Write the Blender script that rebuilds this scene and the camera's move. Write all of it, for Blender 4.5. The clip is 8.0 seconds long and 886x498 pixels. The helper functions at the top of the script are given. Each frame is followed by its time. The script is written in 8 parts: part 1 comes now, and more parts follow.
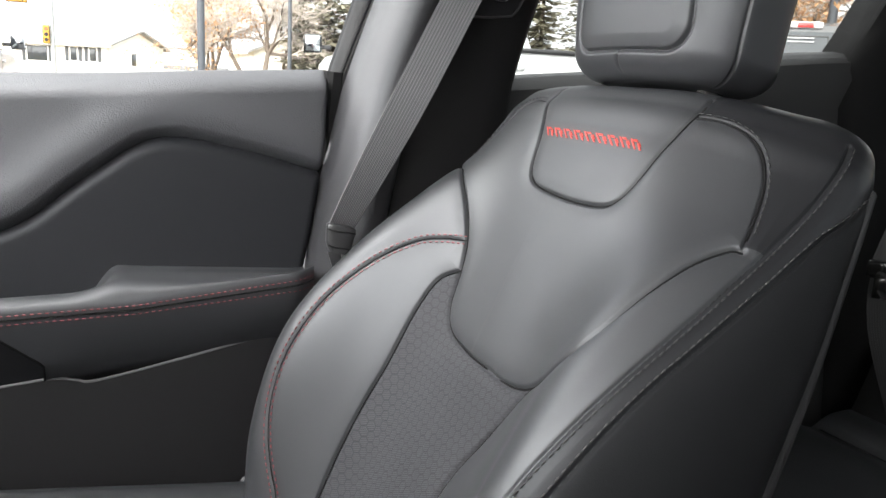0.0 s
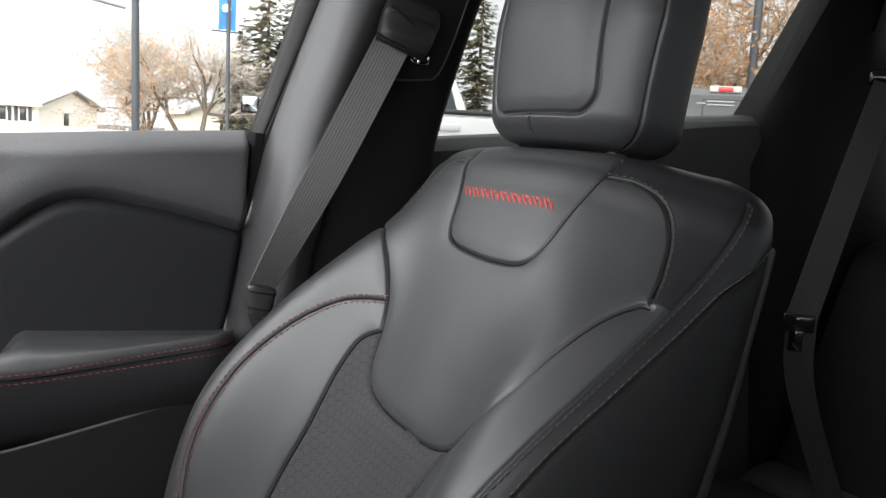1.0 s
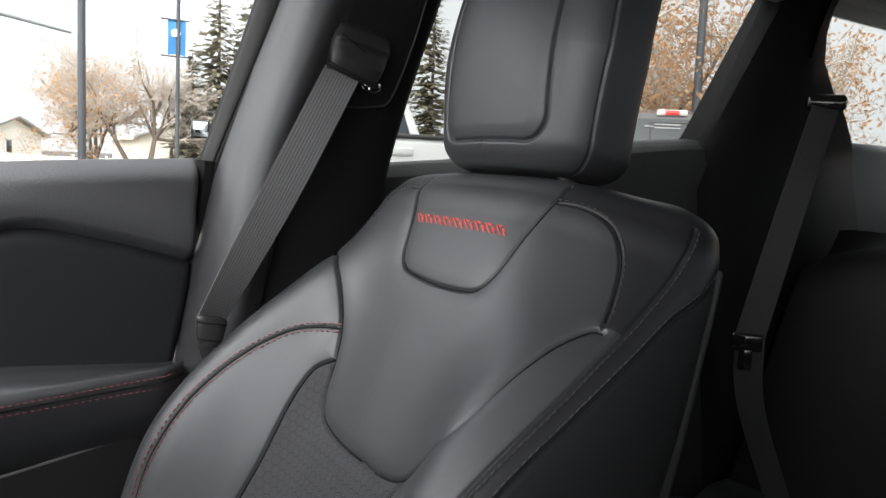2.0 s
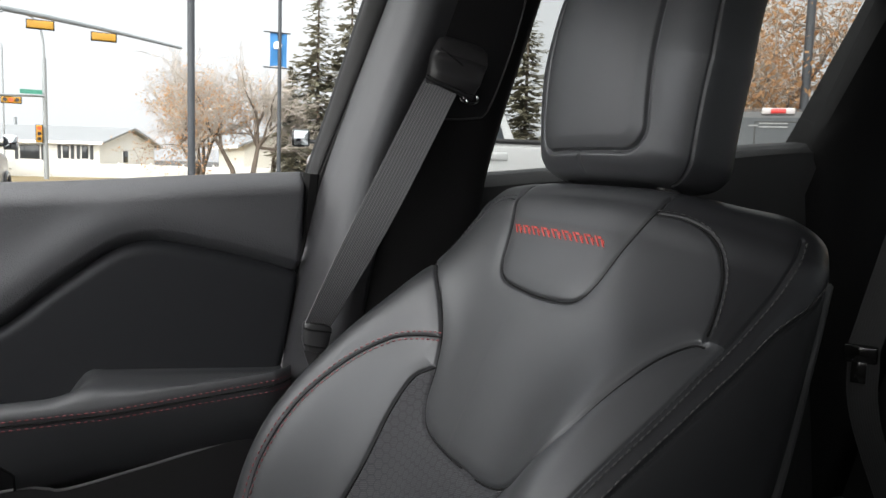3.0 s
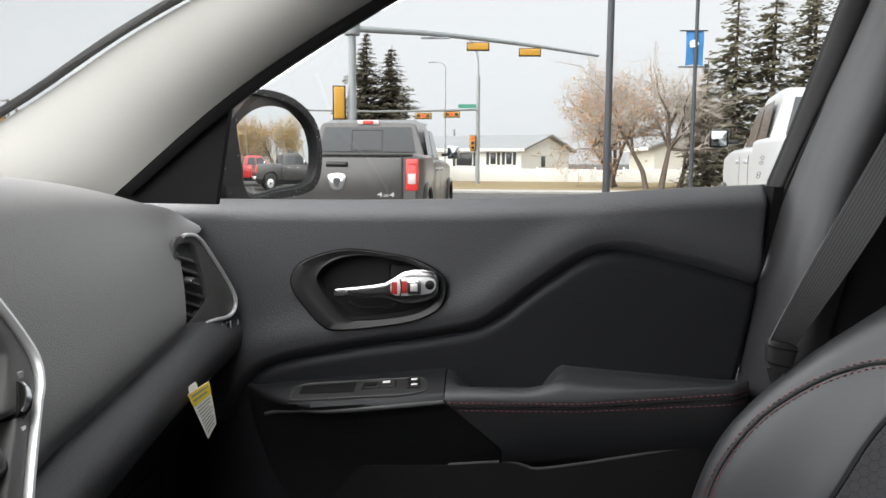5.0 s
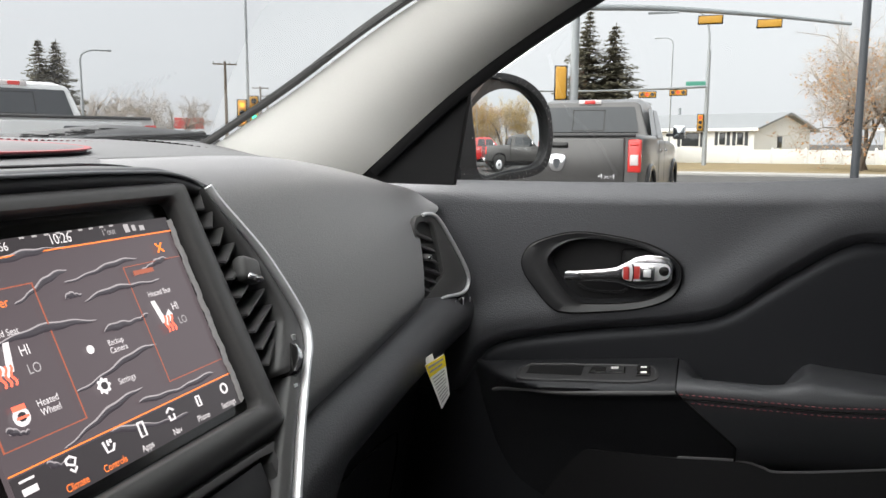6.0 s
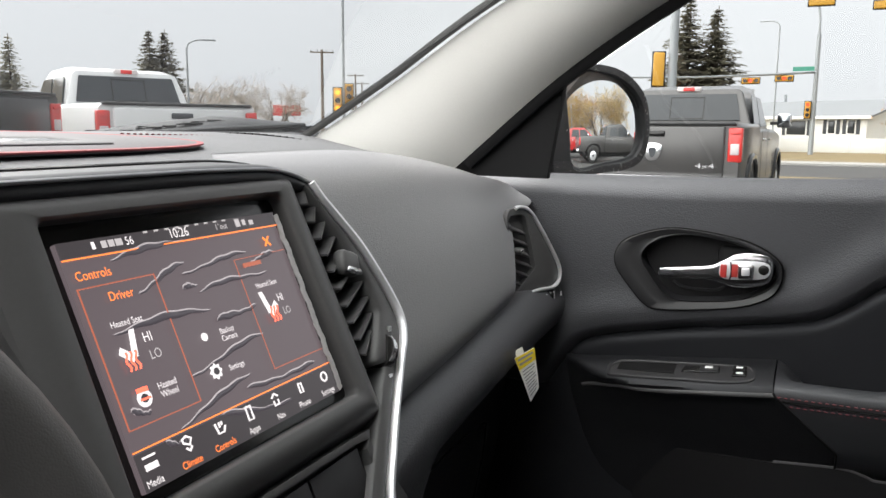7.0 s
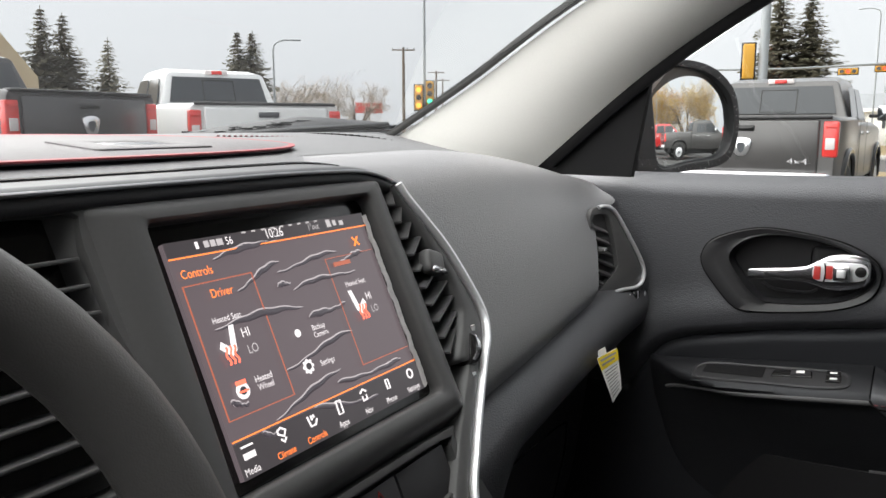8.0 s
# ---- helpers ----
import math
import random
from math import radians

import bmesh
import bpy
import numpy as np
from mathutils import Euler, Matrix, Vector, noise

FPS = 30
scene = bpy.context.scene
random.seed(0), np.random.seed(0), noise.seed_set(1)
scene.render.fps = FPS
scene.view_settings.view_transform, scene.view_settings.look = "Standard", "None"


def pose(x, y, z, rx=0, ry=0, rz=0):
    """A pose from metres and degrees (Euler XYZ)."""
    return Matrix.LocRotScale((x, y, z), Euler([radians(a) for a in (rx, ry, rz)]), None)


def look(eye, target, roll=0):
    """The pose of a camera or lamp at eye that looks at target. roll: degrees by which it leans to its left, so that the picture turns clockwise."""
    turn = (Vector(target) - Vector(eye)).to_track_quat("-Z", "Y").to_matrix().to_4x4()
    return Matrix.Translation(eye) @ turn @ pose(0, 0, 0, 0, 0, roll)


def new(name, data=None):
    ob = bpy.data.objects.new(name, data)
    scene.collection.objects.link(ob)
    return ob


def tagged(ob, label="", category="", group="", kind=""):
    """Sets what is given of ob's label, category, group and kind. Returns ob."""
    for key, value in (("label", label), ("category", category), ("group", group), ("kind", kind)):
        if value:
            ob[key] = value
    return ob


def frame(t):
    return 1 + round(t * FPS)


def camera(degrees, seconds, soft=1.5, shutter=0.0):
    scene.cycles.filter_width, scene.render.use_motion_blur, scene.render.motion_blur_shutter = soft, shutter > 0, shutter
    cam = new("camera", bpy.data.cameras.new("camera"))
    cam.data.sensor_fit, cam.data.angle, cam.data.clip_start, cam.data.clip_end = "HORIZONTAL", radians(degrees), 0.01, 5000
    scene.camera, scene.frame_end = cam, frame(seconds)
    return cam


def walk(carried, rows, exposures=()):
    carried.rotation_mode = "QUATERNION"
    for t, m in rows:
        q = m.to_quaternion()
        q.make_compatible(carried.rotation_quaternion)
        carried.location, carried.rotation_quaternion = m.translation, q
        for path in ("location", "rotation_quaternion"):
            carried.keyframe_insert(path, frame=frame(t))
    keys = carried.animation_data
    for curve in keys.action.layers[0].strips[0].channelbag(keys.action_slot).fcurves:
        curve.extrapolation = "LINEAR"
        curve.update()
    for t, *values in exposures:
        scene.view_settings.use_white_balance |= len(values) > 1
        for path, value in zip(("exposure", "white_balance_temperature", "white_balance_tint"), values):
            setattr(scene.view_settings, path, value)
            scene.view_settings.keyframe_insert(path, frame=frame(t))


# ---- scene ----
cam = camera(59.38, 8.0)
ROWS = [
    (0, look((-0.288, 0.080, 1.255), (1.468, -0.777, 0.827), 2.99)),
    (0.5, look((-0.294, 0.064, 1.257), (1.453, -0.836, 0.890), 2.74)),
    (1, look((-0.298, 0.060, 1.257), (1.414, -0.937, 0.985), 3.08)),
    (1.2, look((-0.296, 0.064, 1.263), (1.380, -0.996, 1.002), 2.85)),
    (2.3, look((-0.298, 0.056, 1.260), (1.363, -1.040, 1.060), 2.70)),
    (2.5, look((-0.299, 0.059, 1.261), (1.382, -1.005, 1.057), 2.41)),
    (3, look((-0.306, 0.068, 1.269), (1.475, -0.819, 1.063), 1.76)),
    (3.5, look((-0.322, 0.084, 1.279), (1.575, -0.512, 1.065), 0.79)),
    (4, look((-0.323, 0.105, 1.282), (1.629, -0.276, 1.075), 0.23)),
    (4.5, look((-0.328, 0.122, 1.283), (1.659, 0.020, 1.073), -0.31)),
    (5, look((-0.329, 0.143, 1.285), (1.656, 0.247, 1.064), 0.38)),
    (5.2, look((-0.330, 0.148, 1.285), (1.643, 0.376, 1.052), 0.42)),
    (6.3, look((-0.337, 0.165, 1.289), (1.510, 0.877, 1.001), 0.48)),
    (6.5, look((-0.338, 0.164, 1.291), (1.499, 0.898, 0.993), 0.69)),
    (7, look((-0.345, 0.163, 1.295), (1.438, 1.016, 0.989), 0.45)),
    (7.5, look((-0.349, 0.160, 1.297), (1.384, 1.110, 0.986), 0.13)),
    (8, look((-0.353, 0.163, 1.299), (1.331, 1.194, 0.983), -0.06)),
]
walk(cam, ROWS, [(0.0, 3.30), (0.5, 2.90), (1.0, 2.54), (1.5, 2.42), (2.5, 2.40), (3.0, 2.10), (3.5, 1.90), (4.5, 1.76), (5.0, 1.82), (6.5, 1.84), (8.0, 1.90)])

# ---- light: an overcast sky and a broad, weak sun ----
world = bpy.data.worlds.new("overcast_sky")
scene.world = world
world.use_nodes = True
wn = world.node_tree.nodes
wl = world.node_tree.links
sky = wn.new("ShaderNodeTexSky")
sky.sky_type, sky.sun_disc = "NISHITA", False
sky.sun_elevation, sky.sun_rotation = radians(36), radians(331)
sky.air_density, sky.dust_density = 1.0, 4.0
grey = wn.new("ShaderNodeHueSaturation")
grey.inputs["Saturation"].default_value = 0.06
wl.new(sky.outputs[0], grey.inputs["Color"])
cloud = wn.new("ShaderNodeMix")
cloud.data_type = "RGBA"
cloud.inputs["Factor"].default_value = 0.8
cloud.inputs["B"].default_value = (7.3, 7.4, 7.6, 1)
wl.new(grey.outputs[0], cloud.inputs["A"])
wl.new(cloud.outputs["Result"], wn["Background"].inputs["Color"])
wn["Background"].inputs["Strength"].default_value = 0.11
sun = new("sun", bpy.data.lights.new("sun", "SUN"))
sun.data.energy, sun.data.angle, sun.data.color = 6.2, radians(130), (1.0, 0.97, 0.93)
sun.matrix_world = look((0, 0, 30), (20, -36, 0))


# ---- materials ----
def mat(name, base, rough=0.5, metal=0.0, grain=0.0, scale=900.0, var=0.25, coat=0.0, cell=False, spec=0.5, size=6.0, second=None, tint=None):
    """A surface with broad mottling, fine grain and relief; sizes in metres."""
    m = bpy.data.materials.new(name)
    m.use_nodes = True
    n, l = m.node_tree.nodes, m.node_tree.links
    b = n["Principled BSDF"]
    b.inputs["Metallic"].default_value = metal
    b.inputs["Specular IOR Level"].default_value = spec
    b.inputs["Coat Weight"].default_value = coat
    if tint:
        b.inputs["Specular Tint"].default_value = (*tint, 1)
    b.inputs["Coat Roughness"].default_value = 0.25
    at = n.new("ShaderNodeTexCoord")
    big, fine = n.new("ShaderNodeTexNoise"), n.new("ShaderNodeTexNoise")
    big.inputs["Scale"].default_value, big.inputs["Detail"].default_value = size, 5.0
    fine.inputs["Scale"].default_value, fine.inputs["Detail"].default_value = scale * 0.25, 3.0
    both = n.new("ShaderNodeMix")
    both.data_type = "FLOAT"
    both.inputs[0].default_value = 0.4
    ramp = n.new("ShaderNodeMix")
    ramp.data_type = "RGBA"
    low = [c * (1 - var) for c in base] if second is None else second
    ramp.inputs["A"].default_value = (*low, 1)
    ramp.inputs["B"].default_value = (*[min(1, c * (1 + var)) for c in base], 1)
    for t in (big, fine):
        l.new(at.outputs["Object"], t.inputs["Vector"])
    l.new(big.outputs["Fac"], both.inputs["A"])
    l.new(fine.outputs["Fac"], both.inputs["B"])
    l.new(both.outputs[0], ramp.inputs["Factor"])
    l.new(ramp.outputs["Result"], b.inputs["Base Color"])
    gl = n.new("ShaderNodeMapRange")
    gl.inputs["To Min"].default_value, gl.inputs["To Max"].default_value = rough * 0.85, min(1, rough * 1.15)
    l.new(big.outputs["Fac"], gl.inputs["Value"])
    l.new(gl.outputs[0], b.inputs["Roughness"])
    if grain:
        t = n.new("ShaderNodeTexVoronoi" if cell else "ShaderNodeTexNoise")
        t.inputs["Scale"].default_value = scale
        if cell:
            t.feature = "SMOOTH_F1"
        l.new(at.outputs["Object"], t.inputs["Vector"])
        bump = n.new("ShaderNodeBump")
        bump.inputs["Strength"].default_value, bump.inputs["Distance"].default_value = min(1.0, grain), 0.0006 * max(1.0, grain)
        if cell:
            bump.invert = True
        l.new(t.outputs[0], bump.inputs["Height"])
        l.new(bump.outputs[0], b.inputs["Normal"])
    return m


def glass(name, tint=(0.9, 0.93, 0.92), gloss=0.9):
    m = bpy.data.materials.new(name)
    m.use_nodes = True
    n, l = m.node_tree.nodes, m.node_tree.links
    n.remove(n["Principled BSDF"])
    clear, shine, mix, fr = (n.new(k) for k in ("ShaderNodeBsdfTransparent", "ShaderNodeBsdfGlossy", "ShaderNodeMixShader", "ShaderNodeFresnel"))
    clear.inputs[0].default_value = (*tint, 1)
    shine.inputs["Roughness"].default_value = 0.02
    shine.inputs["Color"].default_value = (gloss, gloss, gloss, 1)
    fr.inputs["IOR"].default_value = 1.45
    l.new(fr.outputs[0], mix.inputs[0])
    l.new(clear.outputs[0], mix.inputs[1])
    l.new(shine.outputs[0], mix.inputs[2])
    l.new(mix.outputs[0], n["Material Output"].inputs["Surface"])
    return m


def glow(name, colour, strength):
    m = bpy.data.materials.new(name)
    m.use_nodes = True
    b = m.node_tree.nodes["Principled BSDF"]
    b.inputs["Base Color"].default_value = (*[c * 0.3 for c in colour], 1)
    b.inputs["Emission Color"].default_value = (*colour, 1)
    b.inputs["Emission Strength"].default_value = strength
    b.inputs["Roughness"].default_value = 0.4
    return m


def hex_fabric(name, base, edge):
    """Woven cloth with an embossed honeycomb; its coordinates are metres along the seat back."""
    m = mat(name, base, 0.85, grain=0.5, scale=1800, var=0.2, spec=0.3)
    n, l = m.node_tree.nodes, m.node_tree.links
    uv = n.new("ShaderNodeUVMap")

    def vm(op, a, b=None):
        k = n.new("ShaderNodeVectorMath")
        k.operation = op
        for i, v in enumerate((a, b)):
            if v is None:
                continue
            if isinstance(v, tuple):
                k.inputs[i].default_value = v
            else:
                l.new(v, k.inputs[i])
        return k.outputs["Value"] if op == "DOT_PRODUCT" else k.outputs[0]

    def fm(op, a, b):
        k = n.new("ShaderNodeMath")
        k.operation = op
        for i, v in enumerate((a, b)):
            if isinstance(v, (int, float)):
                k.inputs[i].default_value = v
            else:
                l.new(v, k.inputs[i])
        return k.outputs[0]

    p = vm("ADD", vm("MULTIPLY", uv.outputs[0], (88.0, 88.0, 0.0)), (100.0, 173.2, 0.0))
    r, h = (1.0, 1.732, 1.0), (0.5, 0.866, 0.0)
    a = vm("SUBTRACT", vm("MODULO", p, r), h)
    b = vm("SUBTRACT", vm("MODULO", vm("SUBTRACT", p, h), r), h)
    pick = fm("LESS_THAN", vm("DOT_PRODUCT", a, a), vm("DOT_PRODUCT", b, b))
    sel = n.new("ShaderNodeMix")
    sel.data_type = "VECTOR"
    l.new(pick, sel.inputs[0])
    l.new(b, sel.inputs["A"])
    l.new(a, sel.inputs["B"])
    q = vm("ABSOLUTE", sel.outputs["Result"])
    far = fm("MAXIMUM", vm("DOT_PRODUCT", q, (1.0, 0.0, 0.0)), vm("DOT_PRODUCT", q, (0.5, 0.866, 0.0)))
    inside = n.new("ShaderNodeMapRange")
    inside.inputs["From Min"].default_value, inside.inputs["From Max"].default_value = 0.47, 0.40
    l.new(far, inside.inputs["Value"])
    lines = fm("SINE", vm("DOT_PRODUCT", p, (18.0, 31.0, 0.0)), 0.0)
    lines = fm("MULTIPLY", fm("ADD", lines, 1.0), 0.33)
    fac = fm("MULTIPLY", inside.outputs[0], fm("SUBTRACT", 1.0, lines))
    ramp = n.new("ShaderNodeMix")
    ramp.data_type = "RGBA"
    ramp.inputs["A"].default_value, ramp.inputs["B"].default_value = (*edge, 1), (*base, 1)
    l.new(fac, ramp.inputs["Factor"])
    bs = n["Principled BSDF"]
    l.new(ramp.outputs["Result"], bs.inputs["Base Color"])
    bump = n.new("ShaderNodeBump")
    bump.inputs["Strength"].default_value, bump.inputs["Distance"].default_value = 0.7, 0.0005
    l.new(fac, bump.inputs["Height"])
    l.new(bump.outputs[0], bs.inputs["Normal"])
    return m


COOL = (0.93, 0.955, 1.0)
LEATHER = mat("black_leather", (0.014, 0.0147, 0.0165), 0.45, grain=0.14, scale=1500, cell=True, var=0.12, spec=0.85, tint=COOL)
# Darker copies of the seat leather, with shade put into the colour.
SEATSIDE = mat("shaded_seat_side", (0.0055, 0.0058, 0.0065), 0.58, grain=0.2, scale=1100, cell=True, var=0.12, spec=0.16, tint=COOL)
SEATBAND = mat("shaded_leather_band", (0.008, 0.0083, 0.0095), 0.40, grain=0.15, scale=1500, cell=True, var=0.12, spec=0.35, tint=COOL)
# Roll, top and pad share one vinyl; light is put into the tones.
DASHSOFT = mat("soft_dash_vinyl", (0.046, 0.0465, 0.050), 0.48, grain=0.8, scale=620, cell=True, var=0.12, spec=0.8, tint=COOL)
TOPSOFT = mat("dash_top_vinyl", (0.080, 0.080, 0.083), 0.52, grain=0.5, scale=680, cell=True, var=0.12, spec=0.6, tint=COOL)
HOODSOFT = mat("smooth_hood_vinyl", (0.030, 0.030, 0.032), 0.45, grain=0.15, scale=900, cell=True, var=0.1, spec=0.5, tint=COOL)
# Black leather made greyer; the rim's sheen is put into the colour.
WHEELSKIN = mat("sheened_wheel_leather", (0.048, 0.047, 0.047), 0.48, grain=0.3, scale=1300, cell=True, var=0.2, spec=0.6)
BEZEL = mat("dark_handle_surround", (0.013, 0.0132, 0.0145), 0.40, grain=0.12, scale=1500, var=0.2, spec=0.5)
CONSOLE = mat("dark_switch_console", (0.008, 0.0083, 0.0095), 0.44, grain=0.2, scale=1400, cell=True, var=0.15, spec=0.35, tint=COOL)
REARTRIM = mat("grained_rear_trim", (0.018, 0.018, 0.019), 0.55, grain=0.5, scale=700, cell=True, var=0.15, spec=0.4)
# Passenger pad's copy, lightened in colour where the light is lacking.
SOFT = mat("lit_pad_vinyl", (0.165, 0.165, 0.172), 0.46, grain=0.55, scale=680, cell=True, var=0.12, spec=1.0, coat=0.2)
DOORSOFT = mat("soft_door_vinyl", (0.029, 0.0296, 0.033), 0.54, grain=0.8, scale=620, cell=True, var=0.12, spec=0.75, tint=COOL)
PADTOP = mat("dash_top_leather", (0.085, 0.080, 0.084), 0.55, grain=0.6, scale=620, cell=True, var=0.12, spec=0.6)
STEEL = mat("dull_silver_line", (0.30, 0.30, 0.31), 0.35, metal=1.0, var=0.1)
POCKET = mat("grey_pocket_lip", (0.075, 0.075, 0.078), 0.42, var=0.15)
SEAMTHREAD = mat("grey_thread", (0.024, 0.024, 0.025), 0.6, var=0.2, scale=3000)
# Black trim; also laid in gaps, seams and grooves as their shade.
DEEP = mat("black_trim_and_shade", (0.005, 0.005, 0.0055), 0.7, grain=0.2, scale=1200, cell=True, var=0.2, spec=0.15)
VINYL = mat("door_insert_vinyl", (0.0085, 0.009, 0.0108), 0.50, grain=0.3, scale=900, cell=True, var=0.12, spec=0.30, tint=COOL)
PLASTIC = mat("black_moulded_plastic", (0.018, 0.018, 0.0195), 0.46, grain=0.25, scale=1400, cell=True, var=0.2)
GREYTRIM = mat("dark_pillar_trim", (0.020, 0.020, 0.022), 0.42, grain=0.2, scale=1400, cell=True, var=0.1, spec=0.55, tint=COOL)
PALE = mat("pale_grey_pillar_cloth", (0.46, 0.46, 0.44), 0.85, grain=0.35, scale=1600, var=0.07, spec=0.2)
SATIN = mat("satin_black_bezel", (0.058, 0.058, 0.059), 0.38, grain=0.1, scale=1500, var=0.2)
GLOSS = mat("gloss_black_plastic", (0.008, 0.008, 0.008), 0.12, var=0.2)
CHROME = mat("satin_chrome", (0.78, 0.78, 0.80), 0.16, metal=1.0, var=0.05, scale=300)
SILVER = mat("brushed_silver_trim", (0.72, 0.73, 0.75), 0.34, metal=0.7, var=0.06, scale=300)
RED = mat("red_thread", (0.15, 0.032, 0.040), 0.65, var=0.2, scale=3000)
EMBLEM = mat("red_embroidery", (0.52, 0.045, 0.035), 0.5, grain=0.5, scale=2500, var=0.2)
REDPAINT = mat("red_marker", (0.36, 0.03, 0.025), 0.4, var=0.1)
HEX = hex_fabric("honeycomb_cloth", (0.037, 0.038, 0.043), (0.021, 0.0215, 0.025))
# Bench leather again, blackened; the rear cabin's shade is put into it.
REARLEATHER = mat("rear_leather_shaded", (0.007, 0.007, 0.0075), 0.55, grain=0.2, scale=900, cell=True, var=0.12, spec=0.22)
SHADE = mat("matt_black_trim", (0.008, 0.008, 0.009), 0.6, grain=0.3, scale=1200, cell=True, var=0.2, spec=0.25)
DULLRED = mat("dull_red_seam", (0.27, 0.05, 0.06), 0.6, var=0.15, scale=2000)
CARPET = mat("black_carpet", (0.012, 0.012, 0.013), 0.95, grain=1.0, scale=700, var=0.4, spec=0.1)
HEADLINER = mat("pale_headliner_cloth", (0.55, 0.55, 0.53), 0.9, grain=0.3, scale=1500, var=0.05, spec=0.2)
# Tint added to dim the bright view outside against the cabin.
PANE = glass("view_dimming_glass", (0.352, 0.361, 0.361))
BLOCKPANE = glass("light_blocking_glass", (0.13, 0.13, 0.13))
# The same added tint, a little stronger.
SCREENGLASS = glass("windscreen_glass", (0.310, 0.319, 0.322))
TINTED = glass("tinted_car_glass", (0.12, 0.13, 0.13))
SMOKED = glass("lightly_tinted_car_glass", (0.22, 0.228, 0.224))
MIRROR = mat("mirror_silver", (0.86, 0.88, 0.88), 0.01, metal=1.0, var=0.01)
DIMMIRROR = mat("dimming_mirror_glass", (0.30, 0.32, 0.33), 0.06, metal=1.0, var=0.1)
ASPHALT = mat("asphalt", (0.07, 0.068, 0.066), 0.9, grain=1.0, scale=60, var=0.3, size=0.5)
CONCRETE = mat("concrete", (0.36, 0.35, 0.33), 0.9, grain=0.6, scale=80, var=0.15, size=1.0)
GRASS = mat("dry_grass", (0.22, 0.17, 0.09), 0.95, grain=1.0, scale=40, var=0.35, size=0.8)
BARK = mat("bark", (0.12, 0.095, 0.075), 0.9, grain=1.0, scale=60, var=0.4, size=5)
TWIG = mat("grey_brown_twigs", (0.44, 0.39, 0.34), 0.9, var=0.3, size=3)
# Needles are paler than real spruce; haze is put into their colour.
NEEDLE = mat("spruce_needles", (0.15, 0.14, 0.10), 0.85, var=0.5, size=1.2, scale=20)
NEEDLE2 = mat("hazed_spruce_needles", (0.24, 0.225, 0.165), 0.85, var=0.4, size=1.2, scale=20)
ORANGE = mat("rust_orange_leaves", (0.52, 0.30, 0.15), 0.8, var=0.45, size=2.0, scale=20)
YELLOW = mat("yellow_leaves", (0.50, 0.34, 0.09), 0.8, var=0.35, size=2.0, scale=20)
POLEGREY = mat("galvanised_steel", (0.30, 0.32, 0.33), 0.55, metal=0.3, var=0.12, size=2)
POLEDARK = mat("dark_painted_steel", (0.045, 0.05, 0.058), 0.5, var=0.2, size=2)
SIGNALY = mat("signal_yellow", (0.55, 0.29, 0.03), 0.5, var=0.1)
SIDING = mat("white_siding", (0.80, 0.80, 0.77), 0.7, var=0.06, size=0.5)
SHINGLE = mat("grey_shingles", (0.24, 0.25, 0.26), 0.9, grain=1.0, scale=20, var=0.2, size=1)
TAN = mat("tan_stucco", (0.50, 0.41, 0.28), 0.85, var=0.1, size=0.7)
WHITE = mat("white_paint", (0.78, 0.78, 0.77), 0.5, var=0.05)
DARKWIN = mat("dark_window", (0.03, 0.035, 0.04), 0.1, var=0.2)
BLUE = mat("blue_banner_cloth", (0.05, 0.22, 0.50), 0.7, var=0.15, size=2)
RUBBER = mat("tyre_rubber", (0.018, 0.018, 0.018), 0.8, grain=0.4, scale=200, var=0.3)
CARGREY = mat("dark_granite_paint", (0.060, 0.058, 0.057), 0.3, metal=0.35, coat=0.9, var=0.12, size=2)
CARWHITE = mat("white_car_paint", (0.70, 0.71, 0.71), 0.35, coat=0.7, var=0.04, size=2)
CARPEARL = mat("pearl_white_paint", (0.46, 0.465, 0.47), 0.4, coat=0.5, var=0.05, size=2)
CARBLACK = mat("black_car_paint", (0.022, 0.022, 0.024), 0.25, coat=0.9, var=0.3, size=2)
CARRED = mat("red_car_paint", (0.42, 0.02, 0.02), 0.3, coat=0.8, var=0.1, size=2)
TAILRED = mat("red_lamp_lens", (0.62, 0.035, 0.03), 0.2, var=0.1, coat=0.5)
LAMPCLEAR = mat("clear_lamp_lens", (0.60, 0.56, 0.55), 0.2, var=0.1)
TAGWHITE = mat("white_card", (0.78, 0.78, 0.76), 0.6, var=0.03)
TAGYELLOW = mat("yellow_print", (0.80, 0.62, 0.02), 0.6, var=0.04)
INK = mat("grey_print", (0.28, 0.28, 0.28), 0.7, var=0.05)
GREENLIT = glow("green_signal_light", (0.1, 1.0, 0.55), 1.6)
AMBERLIT = glow("amber_signal_light", (1.0, 0.35, 0.03), 2.5)
REDLIT = glow("red_signal_light", (1.0, 0.08, 0.03), 1.6)


def let_through(m, share):
    """Thin leaves: part of the light passes through them."""
    n, l = m.node_tree.nodes, m.node_tree.links
    b, out = n["Principled BSDF"], n["Material Output"]
    back, mix = n.new("ShaderNodeBsdfTranslucent"), n.new("ShaderNodeMixShader")
    l.new(b.inputs["Base Color"].links[0].from_socket, back.inputs["Color"])
    mix.inputs[0].default_value = share
    l.new(b.outputs[0], mix.inputs[1])
    l.new(back.outputs[0], mix.inputs[2])
    l.new(mix.outputs[0], out.inputs["Surface"])


for leaf_mat in (NEEDLE, NEEDLE2, ORANGE, YELLOW):
    let_through(leaf_mat, 0.45)


